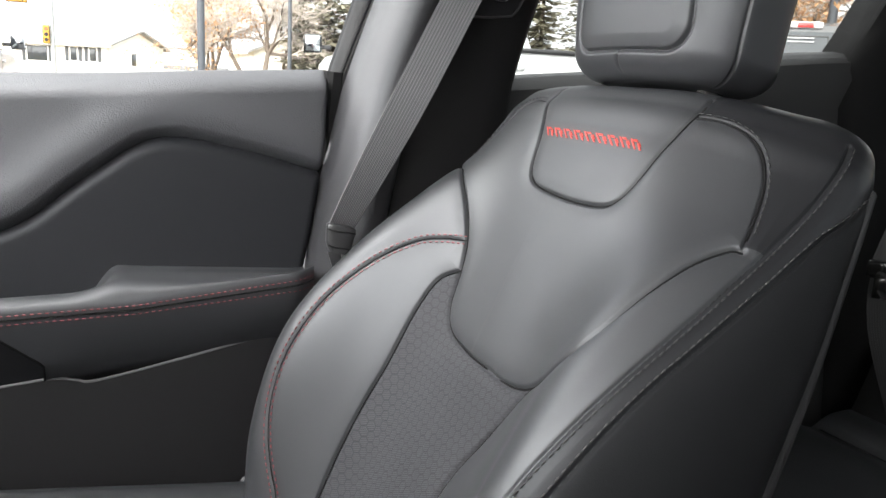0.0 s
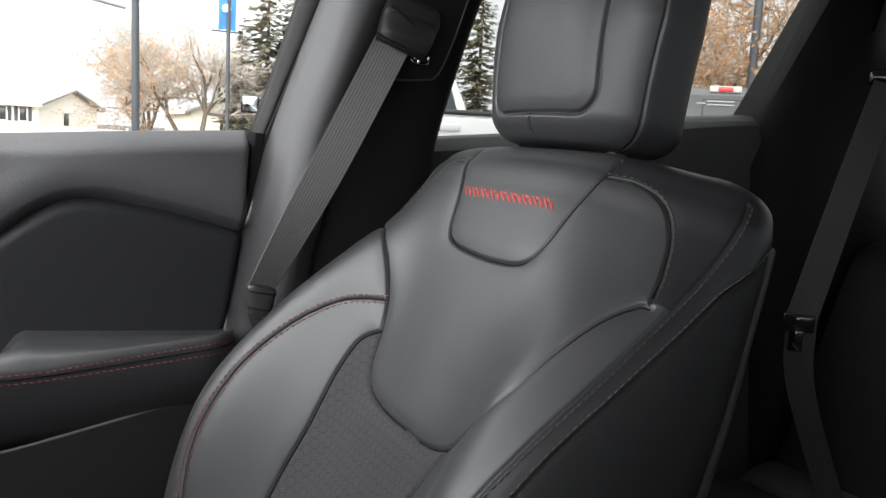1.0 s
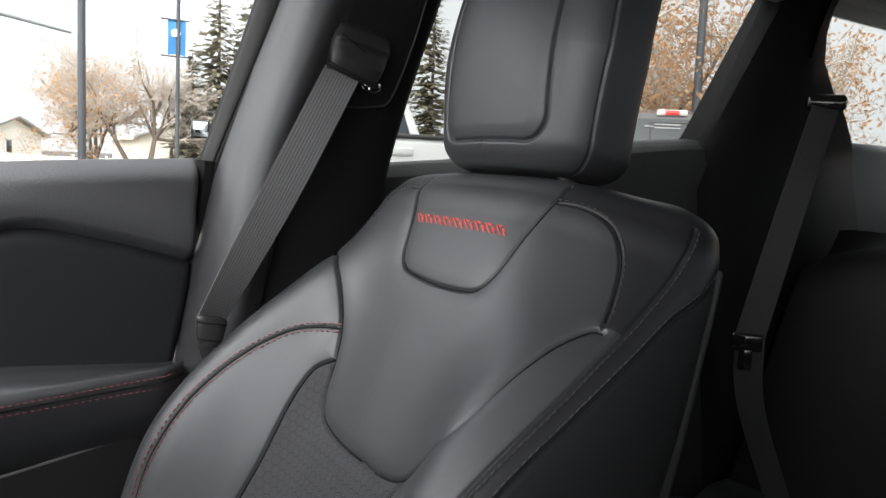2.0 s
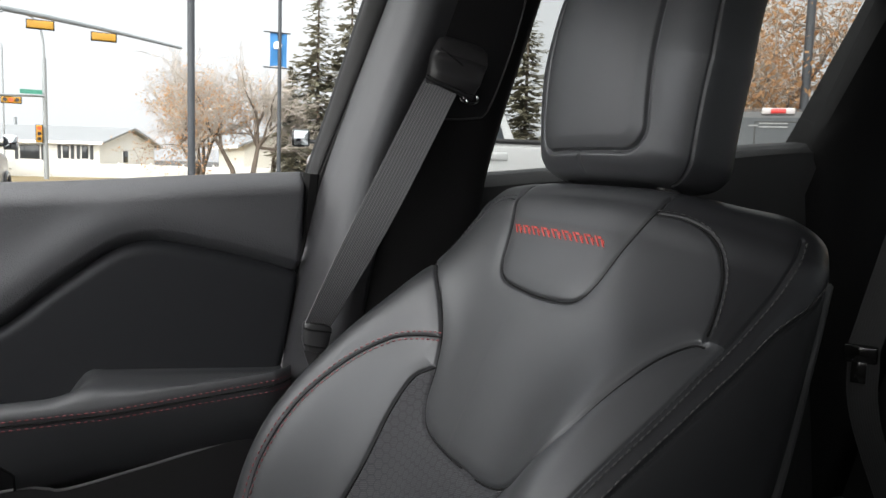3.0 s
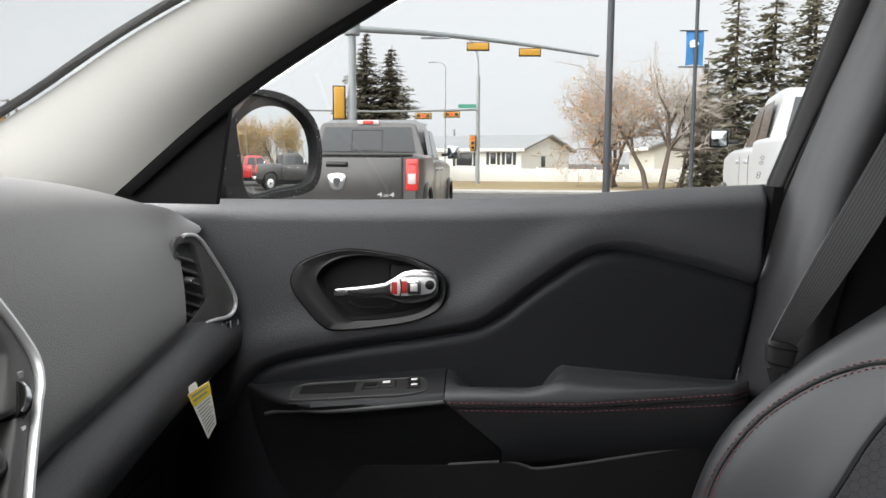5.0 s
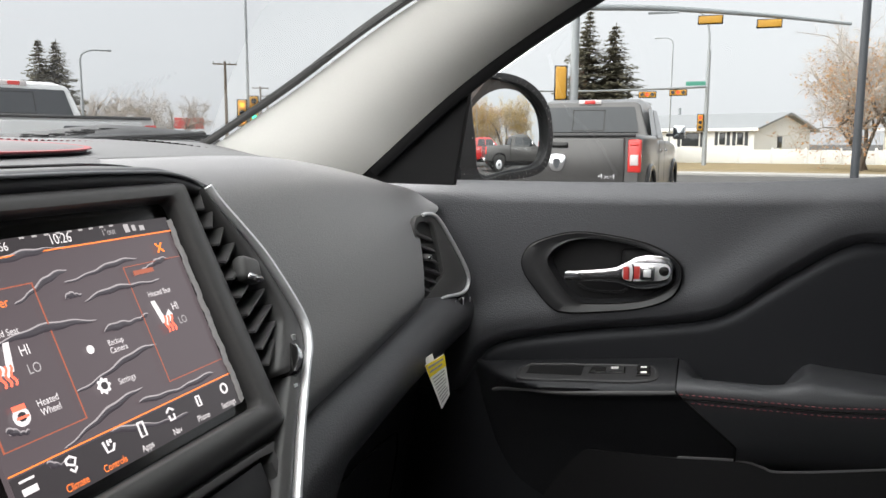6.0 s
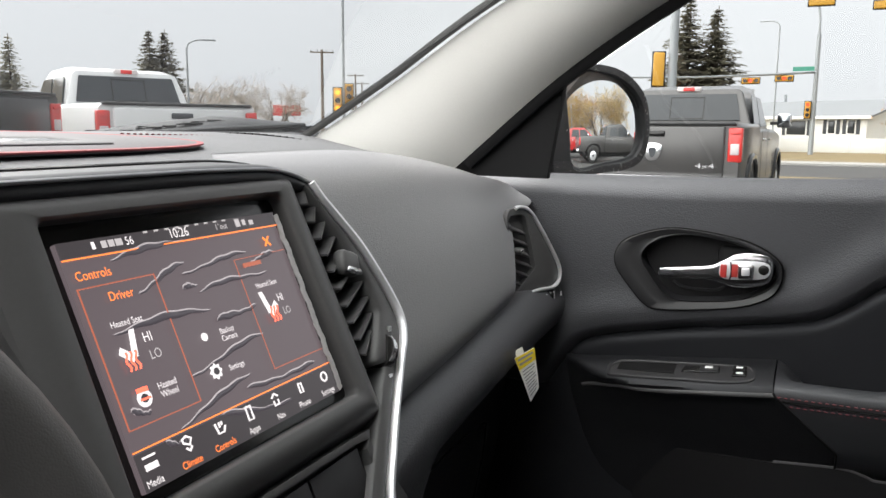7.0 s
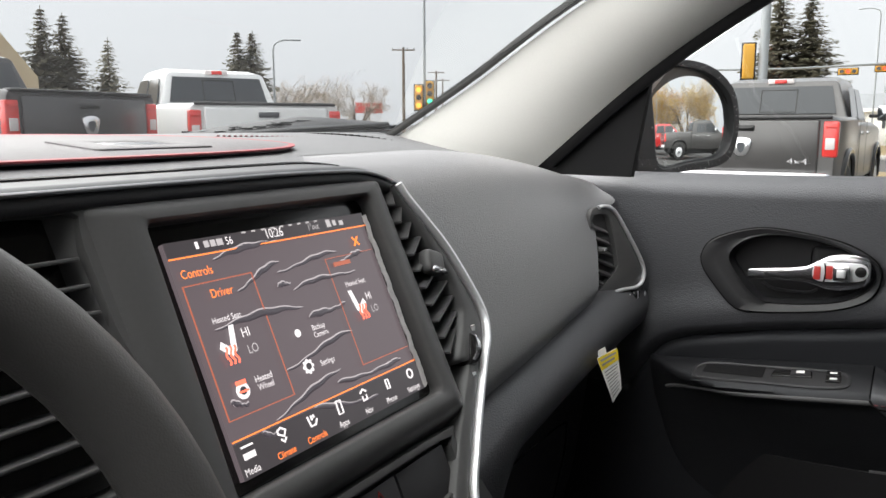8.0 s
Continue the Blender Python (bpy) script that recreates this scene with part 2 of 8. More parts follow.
def woven(name, base, thread):
    """Belt webbing: columns of slanting threads; its coordinates are metres across and along."""
    m = mat(name, base, 0.62, var=0.15, spec=0.35, scale=1500)
    n, l = m.node_tree.nodes, m.node_tree.links
    uv, cut = n.new("ShaderNodeUVMap"), n.new("ShaderNodeSeparateXYZ")
    l.new(uv.outputs[0], cut.inputs[0])

    def fm(op, a, b=0.0):
        k = n.new("ShaderNodeMath")
        k.operation = op
        for i, v in enumerate((a, b)):
            if isinstance(v, (int, float)):
                k.inputs[i].default_value = v
            else:
                l.new(v, k.inputs[i])
        return k.outputs[0]

    col = fm("MULTIPLY", fm("ADD", cut.outputs[0], 1.0), 1 / 0.0040)
    inside = fm("FRACT", col)
    odd = fm("MULTIPLY", fm("MODULO", fm("FLOOR", col), 2.0), 0.5)
    turn = fm("ADD", fm("ADD", fm("MULTIPLY", cut.outputs[1], 1 / 0.0027), fm("MULTIPLY", inside, 0.6)), odd)
    tick = fm("ADD", fm("MULTIPLY", fm("SINE", fm("MULTIPLY", turn, 2 * math.pi)), 0.5), 0.5)
    rib = fm("SINE", fm("MULTIPLY", inside, math.pi))
    height = fm("MULTIPLY", tick, rib)
    ramp = n.new("ShaderNodeMix")
    ramp.data_type = "RGBA"
    ramp.inputs["A"].default_value, ramp.inputs["B"].default_value = (*base, 1), (*thread, 1)
    l.new(height, ramp.inputs["Factor"])
    bump = n.new("ShaderNodeBump")
    bump.inputs["Strength"].default_value, bump.inputs["Distance"].default_value = 0.8, 0.0006
    l.new(height, bump.inputs["Height"])
    l.new(ramp.outputs["Result"], n["Principled BSDF"].inputs["Base Color"])
    l.new(bump.outputs[0], n["Principled BSDF"].inputs["Normal"])
    return m


WEB = woven("seat_belt_webbing", (0.085, 0.086, 0.091), (0.25, 0.253, 0.262))
# Same webbing darkened; the rear's shade is put into its threads.
REARWEB = woven("rear_webbing_shaded", (0.014, 0.014, 0.015), (0.034, 0.034, 0.036))


# ---- building helpers ----
def mesh_of(name, verts, faces, smooth=True):
    me = bpy.data.meshes.new(name)
    me.from_pydata([tuple(map(float, v)) for v in verts], [], [tuple(map(int, f)) for f in faces])
    me.update()
    if smooth:
        me.polygons.foreach_set("use_smooth", [True] * len(me.polygons))
    return me


def part(name, data, material, parent=None, label=""):
    """Links a mesh or a bmesh as ONE object, under a thing or a part."""
    if isinstance(data, bmesh.types.BMesh):
        me = bpy.data.meshes.new(name)
        data.to_mesh(me)
        data.free()
        data = me
    ob = new(name, data)
    if material is not None and not data.materials:
        data.materials.append(material)
    if parent is not None:
        ob.parent = parent
    if label:
        ob["label"] = label
    return ob


def thing(name, label, category, at=(0, 0, 0), turn=0.0, group="", kind=""):
    ob = new(name)
    ob.empty_display_size = 0.05
    ob.matrix_world = pose(*at, 0, 0, turn)
    return tagged(ob, label, category, group, kind)


def smooth_mesh(bm):
    for f in bm.faces:
        f.smooth = True
    return bm


def auto_smooth(bm, degrees=35):
    lim = radians(degrees)
    for f in bm.faces:
        f.smooth = True
    for e in bm.edges:
        if len(e.link_faces) == 2 and e.calc_face_angle(0) > lim:
            e.smooth = False
    return bm


def curve_pts(pts, n=60, closed=False):
    """A smooth line through the points (centripetal enough for hand-set points)."""
    p = np.array(pts, float)
    m = len(p)
    if closed:
        q = np.vstack([p[-1], p, p[0], p[1]])
        segs = m
    else:
        q = np.vstack([2 * p[0] - p[1], p, 2 * p[-1] - p[-2]])
        segs = m - 1
    length = [np.linalg.norm(q[i + 2] - q[i + 1]) for i in range(segs)]
    cum = np.concatenate([[0], np.cumsum(length)])
    t = np.linspace(0, cum[-1], n, endpoint=not closed)
    i = np.clip(np.searchsorted(cum, t, side="right") - 1, 0, segs - 1)
    f = ((t - cum[i]) / np.maximum(np.array(length)[i], 1e-9))[:, None]
    a, b, c, d = q[i], q[i + 1], q[i + 2], q[i + 3]
    return 0.5 * (2 * b + (c - a) * f + (2 * a - 5 * b + 4 * c - d) * f**2 + (3 * b - a - 3 * c + d) * f**3)


def hermite(x, xs, ys):
    xs, ys = np.asarray(xs, float), np.asarray(ys, float)
    m = np.gradient(ys, xs)
    i = np.clip(np.searchsorted(xs, x) - 1, 0, len(xs) - 2)
    h = xs[i + 1] - xs[i]
    t = (x - xs[i]) / h
    return (2 * t**3 - 3 * t**2 + 1) * ys[i] + (t**3 - 2 * t**2 + t) * h * m[i] + (-2 * t**3 + 3 * t**2) * ys[i + 1] + (t**3 - t**2) * h * m[i + 1]


def loft(rings, closed=True, caps=True, name="loft"):
    """A skin over rings of equal length."""
    rings = [np.asarray(r, float) for r in rings]
    k = len(rings[0])
    verts = np.vstack(rings)
    faces = []
    for i in range(len(rings) - 1):
        for j in range(k if closed else k - 1):
            a, b = i * k + j, i * k + (j + 1) % k
            faces.append((a, b, b + k, a + k))
    if caps and closed:
        faces.append(tuple(range(k))[::-1])
        faces.append(tuple(range((len(rings) - 1) * k, len(rings) * k)))
    return mesh_of(name, verts, faces)


def fix_normals(me, degrees=40):
    bm = bmesh.new()
    bm.from_mesh(me)
    bmesh.ops.recalc_face_normals(bm, faces=bm.faces)
    auto_smooth(bm, degrees)
    bm.to_mesh(me)
    bm.free()
    return me


def sweep(path, rx, rz=None, sides=8, closed=False, up=(0, 0, 1), taper=None):
    """A tube along a path; rx across, rz along up."""
    path = np.asarray(path, float)
    rz = rx if rz is None else rz
    t = np.gradient(path, axis=0) if not closed else np.roll(path, -1, 0) - np.roll(path, 1, 0)
    t /= np.linalg.norm(t, axis=1, keepdims=True) + 1e-12
    u = np.asarray(up, float)
    side = np.cross(t, u)
    side /= np.linalg.norm(side, axis=1, keepdims=True) + 1e-9
    top = np.cross(side, t)
    ang = np.linspace(0, 2 * np.pi, sides, endpoint=False) + np.pi / sides
    k = np.ones(len(path)) if taper is None else np.asarray(taper)
    rings = [p + k[i] * (np.outer(np.cos(ang) * rx, side[i]) + np.outer(np.sin(ang) * rz, top[i])) for i, p in enumerate(path)]
    if closed:
        rings.append(rings[0])
    return fix_normals(loft(rings, caps=not closed))


def block(size, bevel=0.0, seg=2, at=(0, 0, 0), turn=None, bm=None):
    """A bevelled box, added to bm."""
    own = bmesh.new()
    bmesh.ops.create_cube(own, size=1)
    bmesh.ops.scale(own, vec=size, verts=own.verts)
    if bevel:
        bmesh.ops.bevel(own, geom=own.edges[:], offset=bevel, segments=seg, affect="EDGES", profile=0.5)
    auto_smooth(own, 50)
    m = Matrix.Translation(at) @ (turn if turn is not None else Matrix())
    bmesh.ops.transform(own, matrix=m, verts=own.verts)
    if bm is None:
        return own
    me = bpy.data.meshes.new("tmp")
    own.to_mesh(me)
    own.free()
    bm.from_mesh(me)
    bpy.data.meshes.remove(me)
    return bm


def cyl(r, depth, at=(0, 0, 0), axis="z", sides=24, bevel=0.0, r2=None, bm=None):
    own = bmesh.new()
    bmesh.ops.create_cone(own, cap_ends=True, segments=sides, radius1=r, radius2=r if r2 is None else r2, depth=depth)
    if bevel:
        rim = [e for e in own.edges if any(len(f.verts) > 4 for f in e.link_faces)]
        bmesh.ops.bevel(own, geom=rim, offset=bevel, segments=2, affect="EDGES", profile=0.5)
    auto_smooth(own, 40)
    turn = {"z": Matrix(), "x": Matrix.Rotation(radians(90), 4, "Y"), "y": Matrix.Rotation(radians(90), 4, "X")}[axis]
    bmesh.ops.transform(own, matrix=Matrix.Translation(at) @ turn, verts=own.verts)
    if bm is None:
        return own
    me = bpy.data.meshes.new("tmp")
    own.to_mesh(me)
    own.free()
    bm.from_mesh(me)
    bpy.data.meshes.remove(me)
    return bm


def plate(outline, depth, origin, ex, ey, bevel=0.0, seg=2):
    """A slab with the outline (2D) in the plane of ex, ey; it rises by depth along ex x ey."""
    o, ex, ey = Vector(origin), Vector(ex), Vector(ey)
    nn = ex.cross(ey).normalized()
    bm = bmesh.new()
    vs = [bm.verts.new(o + ex * float(a) + ey * float(b)) for a, b in outline]
    f = bm.faces.new(vs)
    out = bmesh.ops.extrude_face_region(bm, geom=[f])
    top = [v for v in out["geom"] if isinstance(v, bmesh.types.BMVert)]
    bmesh.ops.translate(bm, verts=top, vec=nn * depth)
    bmesh.ops.recalc_face_normals(bm, faces=bm.faces)
    if bevel:
        tops = set(top)
        es = [e for e in bm.edges if e.verts[0] in tops and e.verts[1] in tops]
        bmesh.ops.bevel(bm, geom=es, offset=bevel, segments=seg, affect="EDGES", profile=0.5)
    return auto_smooth(bm, 40)


def rquad(corners, r, per=9):
    """A closed outline round four corners (anticlockwise), with rounded corners."""
    c = np.array(corners, float)
    out = []
    for i in range(4):
        p, a, b = c[i], c[i - 1], c[(i + 1) % 4]
        u, w = (a - p) / np.linalg.norm(a - p), (b - p) / np.linalg.norm(b - p)
        for t in np.linspace(0, 1, per):
            out.append(p + u * r * (1 - t) ** 2 + w * r * t**2)
        n = 6
        q0, q1 = p + w * r, b - (b - p) / np.linalg.norm(b - p) * r
        for t in np.linspace(0, 1, n + 2)[1:-1]:
            out.append(q0 + (q1 - q0) * t)
    return np.array(out)


def pane(pts, inside=(0.0, -0.4, 1.25)):
    """One sheet of glass through the points, its front towards the cabin."""
    bm = bmesh.new()
    fc = bm.faces.new([bm.verts.new(tuple(p)) for p in pts])
    fc.normal_update()
    if fc.normal.dot(Vector(inside) - fc.calc_center_median()) < 0:
        fc.normal_flip()
    return bm


def ring_plate(outer, inner, depth, origin, ex, ey, drop=0.0):
    """A frame between two outlines of equal length, raised by depth, its inner wall falling by drop."""
    o, ex, ey = np.array(origin, float), np.array(ex, float), np.array(ey, float)
    nn = np.cross(ex, ey)
    nn /= np.linalg.norm(nn)
    outer, inner = np.asarray(outer, float), np.asarray(inner, float)

    def lay(p, h):
        return o + p[:, :1] * ex + p[:, 1:2] * ey + h * nn

    mid = 0.5 * (outer + inner)
    rings = [lay(outer, -0.004), lay(outer, depth * 0.6), lay(outer * 0.92 + inner * 0.08, depth), lay(mid, depth * 1.05),
             lay(outer * 0.08 + inner * 0.92, depth), lay(inner, depth * 0.6), lay(inner, -drop)]
    return fix_normals(loft(rings, caps=False), 30)


def text_mesh(words, size, align="LEFT"):
    cu = bpy.data.curves.new("words", "FONT")
    cu.body, cu.size, cu.align_x = words, size, align
    cu.extrude = 0.0
    ob = bpy.data.objects.new("words", cu)
    scene.collection.objects.link(ob)
    me = bpy.data.meshes.new_from_object(ob.evaluated_get(bpy.context.evaluated_depsgraph_get()))
    bpy.data.objects.remove(ob)
    bpy.data.curves.remove(cu)
    return me


def stitches(path, normal, length=0.005, gap=0.0022, r=0.0007):
    """A row of thread stitches along a path, as one mesh; normal: a function or vector."""
    path = np.asarray(path, float)
    seg = np.linalg.norm(np.diff(path, axis=0), axis=1)
    cum = np.concatenate([[0], np.cumsum(seg)])
    verts, faces = [], []
    for s in np.arange(0, cum[-1] - length, length + gap):
        q = [np.array([np.interp(s + f * length, cum, path[:, k]) for k in range(3)]) for f in (0, 0.25, 0.75, 1)]
        i = min(np.searchsorted(cum, s), len(path) - 1)
        nv = np.asarray(normal[i] if np.ndim(normal) == 2 else normal, float)
        d = q[3] - q[0]
        d /= np.linalg.norm(d) + 1e-9
        side = np.cross(d, nv)
        base = len(verts)
        for p, k in zip(q, (0.35, 1, 1, 0.35)):
            for a in range(5):
                w = 2 * math.pi * a / 5
                verts.append(p + r * k * (math.cos(w) * side + math.sin(w) * nv) + nv * r * 0.4 * k)
        for i2 in range(3):
            for a in range(5):
                c, e = base + i2 * 5 + a, base + i2 * 5 + (a + 1) % 5
                faces.append((c, e, e + 5, c + 5))
        faces.append(tuple(base + a for a in range(5)))
        faces.append(tuple(base + 15 + a for a in range(5)))
    return mesh_of("stitching", verts, faces)


# ---- the car's shell ----
def grid_mesh(points, name="surface"):
    r, c = points.shape[:2]
    idx = np.arange(r * c).reshape(r, c)
    faces = np.stack([idx[:-1, :-1], idx[:-1, 1:], idx[1:, 1:], idx[1:, :-1]], -1).reshape(-1, 4)
    return mesh_of(name, points.reshape(-1, 3), faces)


def thick(me, by):
    bm = bmesh.new()
    bm.from_mesh(me)
    bmesh.ops.solidify(bm, geom=bm.faces[:], thickness=by)
    bmesh.ops.recalc_face_normals(bm, faces=bm.faces)
    auto_smooth(bm, 40)
    bm.to_mesh(me)
    bm.free()
    return me


# floor pan, tunnel, roof lining and the far side of the cabin
floor = tagged(part("floor", block((1.6, 4.2, 0.06), 0.01, at=(0, -0.55, 0.37)), CARPET), "black carpeted car floor", "floor", kind="structure")
tunnel = [np.array([(x, y, z) for x, z in ((-0.16, 0.39), (-0.14, 0.56), (-0.11, 0.60), (0.11, 0.60), (0.14, 0.56), (0.16, 0.39))]) for y in (0.75, 0.2, -0.5, -1.0)]
tagged(part("console", fix_normals(loft(tunnel)), PLASTIC), "black plastic centre console between the seats", "console", kind="structure")
roof_pts = np.array([[(x, y, 1.64 + 0.035 * (1 - (x / 0.62) ** 2) - 0.05 * max(0.0, (y - 0.0) / 0.35) ** 2 - 0.03 * max(0, (-1.2 - y)) ** 2)
                      for x in np.linspace(-0.62, 0.62, 15)] for y in np.linspace(0.28, -2.1, 25)])
tagged(part("ceiling", thick(grid_mesh(roof_pts), 0.03), HEADLINER), "pale grey cloth roof lining of the car", "ceiling", kind="structure")


def side_wall(sign, name, openings):
    """The body side behind the trim: a sill wall below and pillars above."""
    th = thing(name, "dark body side of the car with its window openings", "car side", kind="structure")
    part("lower_side", block((0.05, 3.3, 0.85), 0.01, at=(sign * 0.80, -0.62, 0.80)), PLASTIC, th)
    for y0, y1 in openings:
        part("pillar", block((0.06, y1 - y0, 0.45), 0.015, at=(sign * 0.74, (y0 + y1) / 2, 1.42), turn=Matrix.Rotation(-sign * 0.28, 4, "Y")), PLASTIC, th)
    part("roof_rail", block((0.10, 2.5, 0.06), 0.02, at=(sign * 0.655, -0.9, 1.625)), HEADLINER, th)
    return th


lw = side_wall(-1, "wall_left", [(-0.45, -0.25), (-1.45, -1.25)])
part("rear_side_window", pane([(-0.955 + 0.18 * z, y, z) for y, z in ((-0.44, 1.20), (-2.1, 1.20), (-2.0, 1.64), (-0.44, 1.64))]), TINTED, lw)
# Unseen side window, darkened to block light as a driver would.
part("darkened_side_window", pane([(-0.955 + 0.18 * z, y, z) for y, z in ((-0.26, 1.20), (0.72, 1.20), (0.10, 1.64), (-0.26, 1.64))]), BLOCKPANE, lw)
tail = thing("wall_rear", "dark tailgate of the car with its rear window", "tailgate", kind="structure")
part("tailgate_panel", block((1.5, 0.06, 0.85), 0.02, at=(0, -2.25, 0.83)), PLASTIC, tail)
part("tailgate_header", block((1.2, 0.06, 0.08), 0.02, at=(0, -2.08, 1.63)), HEADLINER, tail)
part("rear_window", pane([(-0.6, -2.24, 1.24), (0.6, -2.24, 1.24), (0.56, -2.09, 1.63), (-0.56, -2.09, 1.63)]), TINTED, tail)
front = tagged(part("firewall", block((1.56, 0.05, 0.82), 0.01, at=(0, 1.02, 0.80)), PLASTIC), "black bulkhead under the windscreen", "bulkhead", kind="structure")

# windscreen
ws = np.array([[(x, 1.02 - 0.74 * f - 0.10 * (x / 0.7) ** 2, 1.255 + 0.375 * f) for x in np.linspace(-0.70 + 0.10 * f, 0.70 - 0.10 * f, 13)] for f in np.linspace(0, 1, 9)])
wscreen = tagged(part("windscreen", grid_mesh(ws), SCREENGLASS), "large windscreen of the car, tinted to dim the view", "windscreen", kind="structure")
wscreen.visible_shadow = False
band = np.array([[(x, 1.026 - 0.74 * f - 0.10 * (x / 0.7) ** 2, 1.250 + 0.375 * f) for x in np.linspace(-0.70, 0.70, 25)] for f in (0.0, 0.045)])
tagged(part("windscreen_border", grid_mesh(band), GLOSS), "black printed border along the windscreen's foot", "trim", kind="structure")


# windscreen pillar: a rounded pale trim between the windscreen's edge and the door's edge
def pillar_ring(f):
    w = np.array([hermite(f, (0, 0.3, 0.6, 1), k) for k in ((0.655, 0.64, 0.615, 0.56), (0.885, 0.715, 0.545, 0.17), (1.268, 1.358, 1.452, 1.615))])
    d = np.array([hermite(f, (0, 0.3, 0.6, 1), k) for k in ((0.685, 0.675, 0.655, 0.60), (0.638, 0.474, 0.300, -0.02), (1.238, 1.370, 1.475, 1.635))])
    inn = np.array((-0.62, -0.62, -0.20))
    inn /= np.linalg.norm(inn)
    out = []
    for k in np.linspace(0, 1, 13):
        out.append(w + (d - w) * k + inn * 0.030 * math.sin(math.pi * k) ** 0.9)
    for k in (0.75, 0.25):
        out.append(w + (d - w) * k - inn * 0.03)
    return np.array(out)


ap = thing("windscreen_pillar", "pale grey cloth-covered windscreen pillar", "pillar", kind="structure")
part("pillar_trim", fix_normals(loft([pillar_ring(f) for f in np.linspace(0, 1, 25)]), 50), PALE, ap)
edge_w = np.array([pillar_ring(f)[0] for f in np.linspace(0, 1, 25)]) + (-0.004, 0.010, 0.004)
part("windscreen_seal", sweep(edge_w, 0.0035, 0.006), RUBBER, ap)
edge_d = np.array([pillar_ring(f)[12] for f in np.linspace(0.02, 1, 25)]) + (0.010, -0.004, 0)
part("door_seal", sweep(edge_d, 0.010, 0.012), DEEP, ap)
lp = part("pillar_left", loft([pillar_ring(f) * (-1, 1, 1) for f in np.linspace(0, 1, 13)]), PALE)
tagged(lp, "pale grey cloth-covered windscreen pillar on the driver side", "pillar", kind="structure")

# centre pillar with the belt's guide
bp = thing("centre_pillar", "dark grey plastic centre pillar with a seat belt slot", "pillar", kind="structure")


def bp_line(z):
    y0 = float(hermite(z, (0.55, 1.0, 1.25, 1.47, 1.62), (-0.178, -0.212, -0.264, -0.333, -0.381)))
    y1 = float(hermite(z, (0.55, 1.0, 1.25, 1.50, 1.62), (-0.45, -0.47, -0.488, -0.545, -0.575)))
    x = 0.700 - 0.18 * max(0.0, z - 1.25) - 0.03 * max(0, 1 - (z - 0.55) / 1.05)
    return x, y0, y1


def bp_front(z):
    """The rounded front edge of the pillar's cover."""
    x, y0, y1 = bp_line(z)
    return np.array([(x + 0.06, y0 + 0.012, z), (x + 0.012, y0 + 0.002, z), (x - 0.002, y0 - 0.004, z), (x - 0.020, y0 - 0.012, z), (x - 0.034, y0 - 0.022, z),
                     (x - 0.042, y0 - 0.034, z), (x - 0.042, y0 - 0.046, z), (x - 0.036, y0 - 0.058, z), (x - 0.026, y0 - 0.072, z), (x + 0.05, y0 - 0.074, z)])


def bp_back(z):
    x, y0, y1 = bp_line(z)
    return np.array([(x + 0.05, y0 - 0.066, z), (x - 0.020, y0 - 0.066, z), (x - 0.026, y0 - 0.080, z), (x - 0.026, y1 + 0.05, z), (x - 0.020, y1 + 0.012, z), (x - 0.008, y1, z), (x + 0.06, y1 - 0.005, z)])


zs = np.linspace(0.55, 1.62, 30)
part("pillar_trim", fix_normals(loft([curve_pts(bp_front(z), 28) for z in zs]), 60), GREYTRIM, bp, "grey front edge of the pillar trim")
# Rear part turns from the light; that shade is put into black.
part("pillar_cover", fix_normals(loft([bp_back(z) for z in zs]), 50), DEEP, bp, "rear part of the pillar trim, blackened for its shade")
# slider panel round the belt anchor
sl = curve_pts([(-0.354, 1.352), (-0.376, 1.46), (-0.395, 1.58), (-0.48, 1.58), (-0.505, 1.50), (-0.472, 1.36), (-0.44, 1.338), (-0.37, 1.338)], 60, closed=True)
part("slider_panel", plate([(a, b) for a, b in sl], -0.010, (0.898, 0, 0), (0, 1, 0), (-0.18, 0, 1), 0.002), SHADE, bp)
part("slider_edge", sweep([(0.898 - 0.18 * b - 0.011, a, b) for a, b in sl], 0.0014, 0.0014, 6), PLASTIC, bp)

# rear door, its sill and the rear pillar
rd = thing("door_2", "black rear door panel below a side window", "car door", kind="structure")
rs = []
for y in np.linspace(-0.49, -1.42, 16):
    z = float(hermite(-y, (0.49, 0.8, 1.0, 1.23, 1.45), (1.262, 1.292, 1.322, 1.342, 1.352)))
    rs.append(np.array([(0.78, y, z - 0.01), (0.755, y, z), (0.725, y, z - 0.004), (0.705, y, z - 0.02), (0.70, y, z - 0.05), (0.715, y, z - 0.10), (0.715, y, 0.55), (0.78, y, 0.55)]))
part("door_trim", fix_normals(loft(rs), 40), REARTRIM, rd)
part("window_glass", pane([(0.955 - 0.18 * z, y, z) for y, z in ((-0.49, 1.25), (-1.30, 1.33), (-1.36, 1.62), (-0.56, 1.62))]), SMOKED, rd)
rp = thing("rear_pillar", "black plastic rear pillar beside the rear seat", "pillar", kind="structure")


def rp_ring(z):
    y0 = -1.215 - 0.42 * (z - 1.34) if z > 1.34 else -1.19 - 0.15 * (1.34 - z)
    y1 = float(hermite(z, (0.6, 1.2, 1.38, 1.5, 1.66), (-1.9, -1.75, -1.66, -1.50, -1.47)))
    x = 0.705 - 0.22 * max(0, z - 1.3)
    return np.array([(x + 0.08, y0, z), (x + 0.01, y0, z), (x - 0.02, y0 - 0.03, z), (x - 0.04, y0 - 0.1, z), (x - 0.045, (y0 + y1) / 2, z), (x - 0.035, y1 + 0.04, z), (x, y1, z), (x + 0.08, y1, z)])


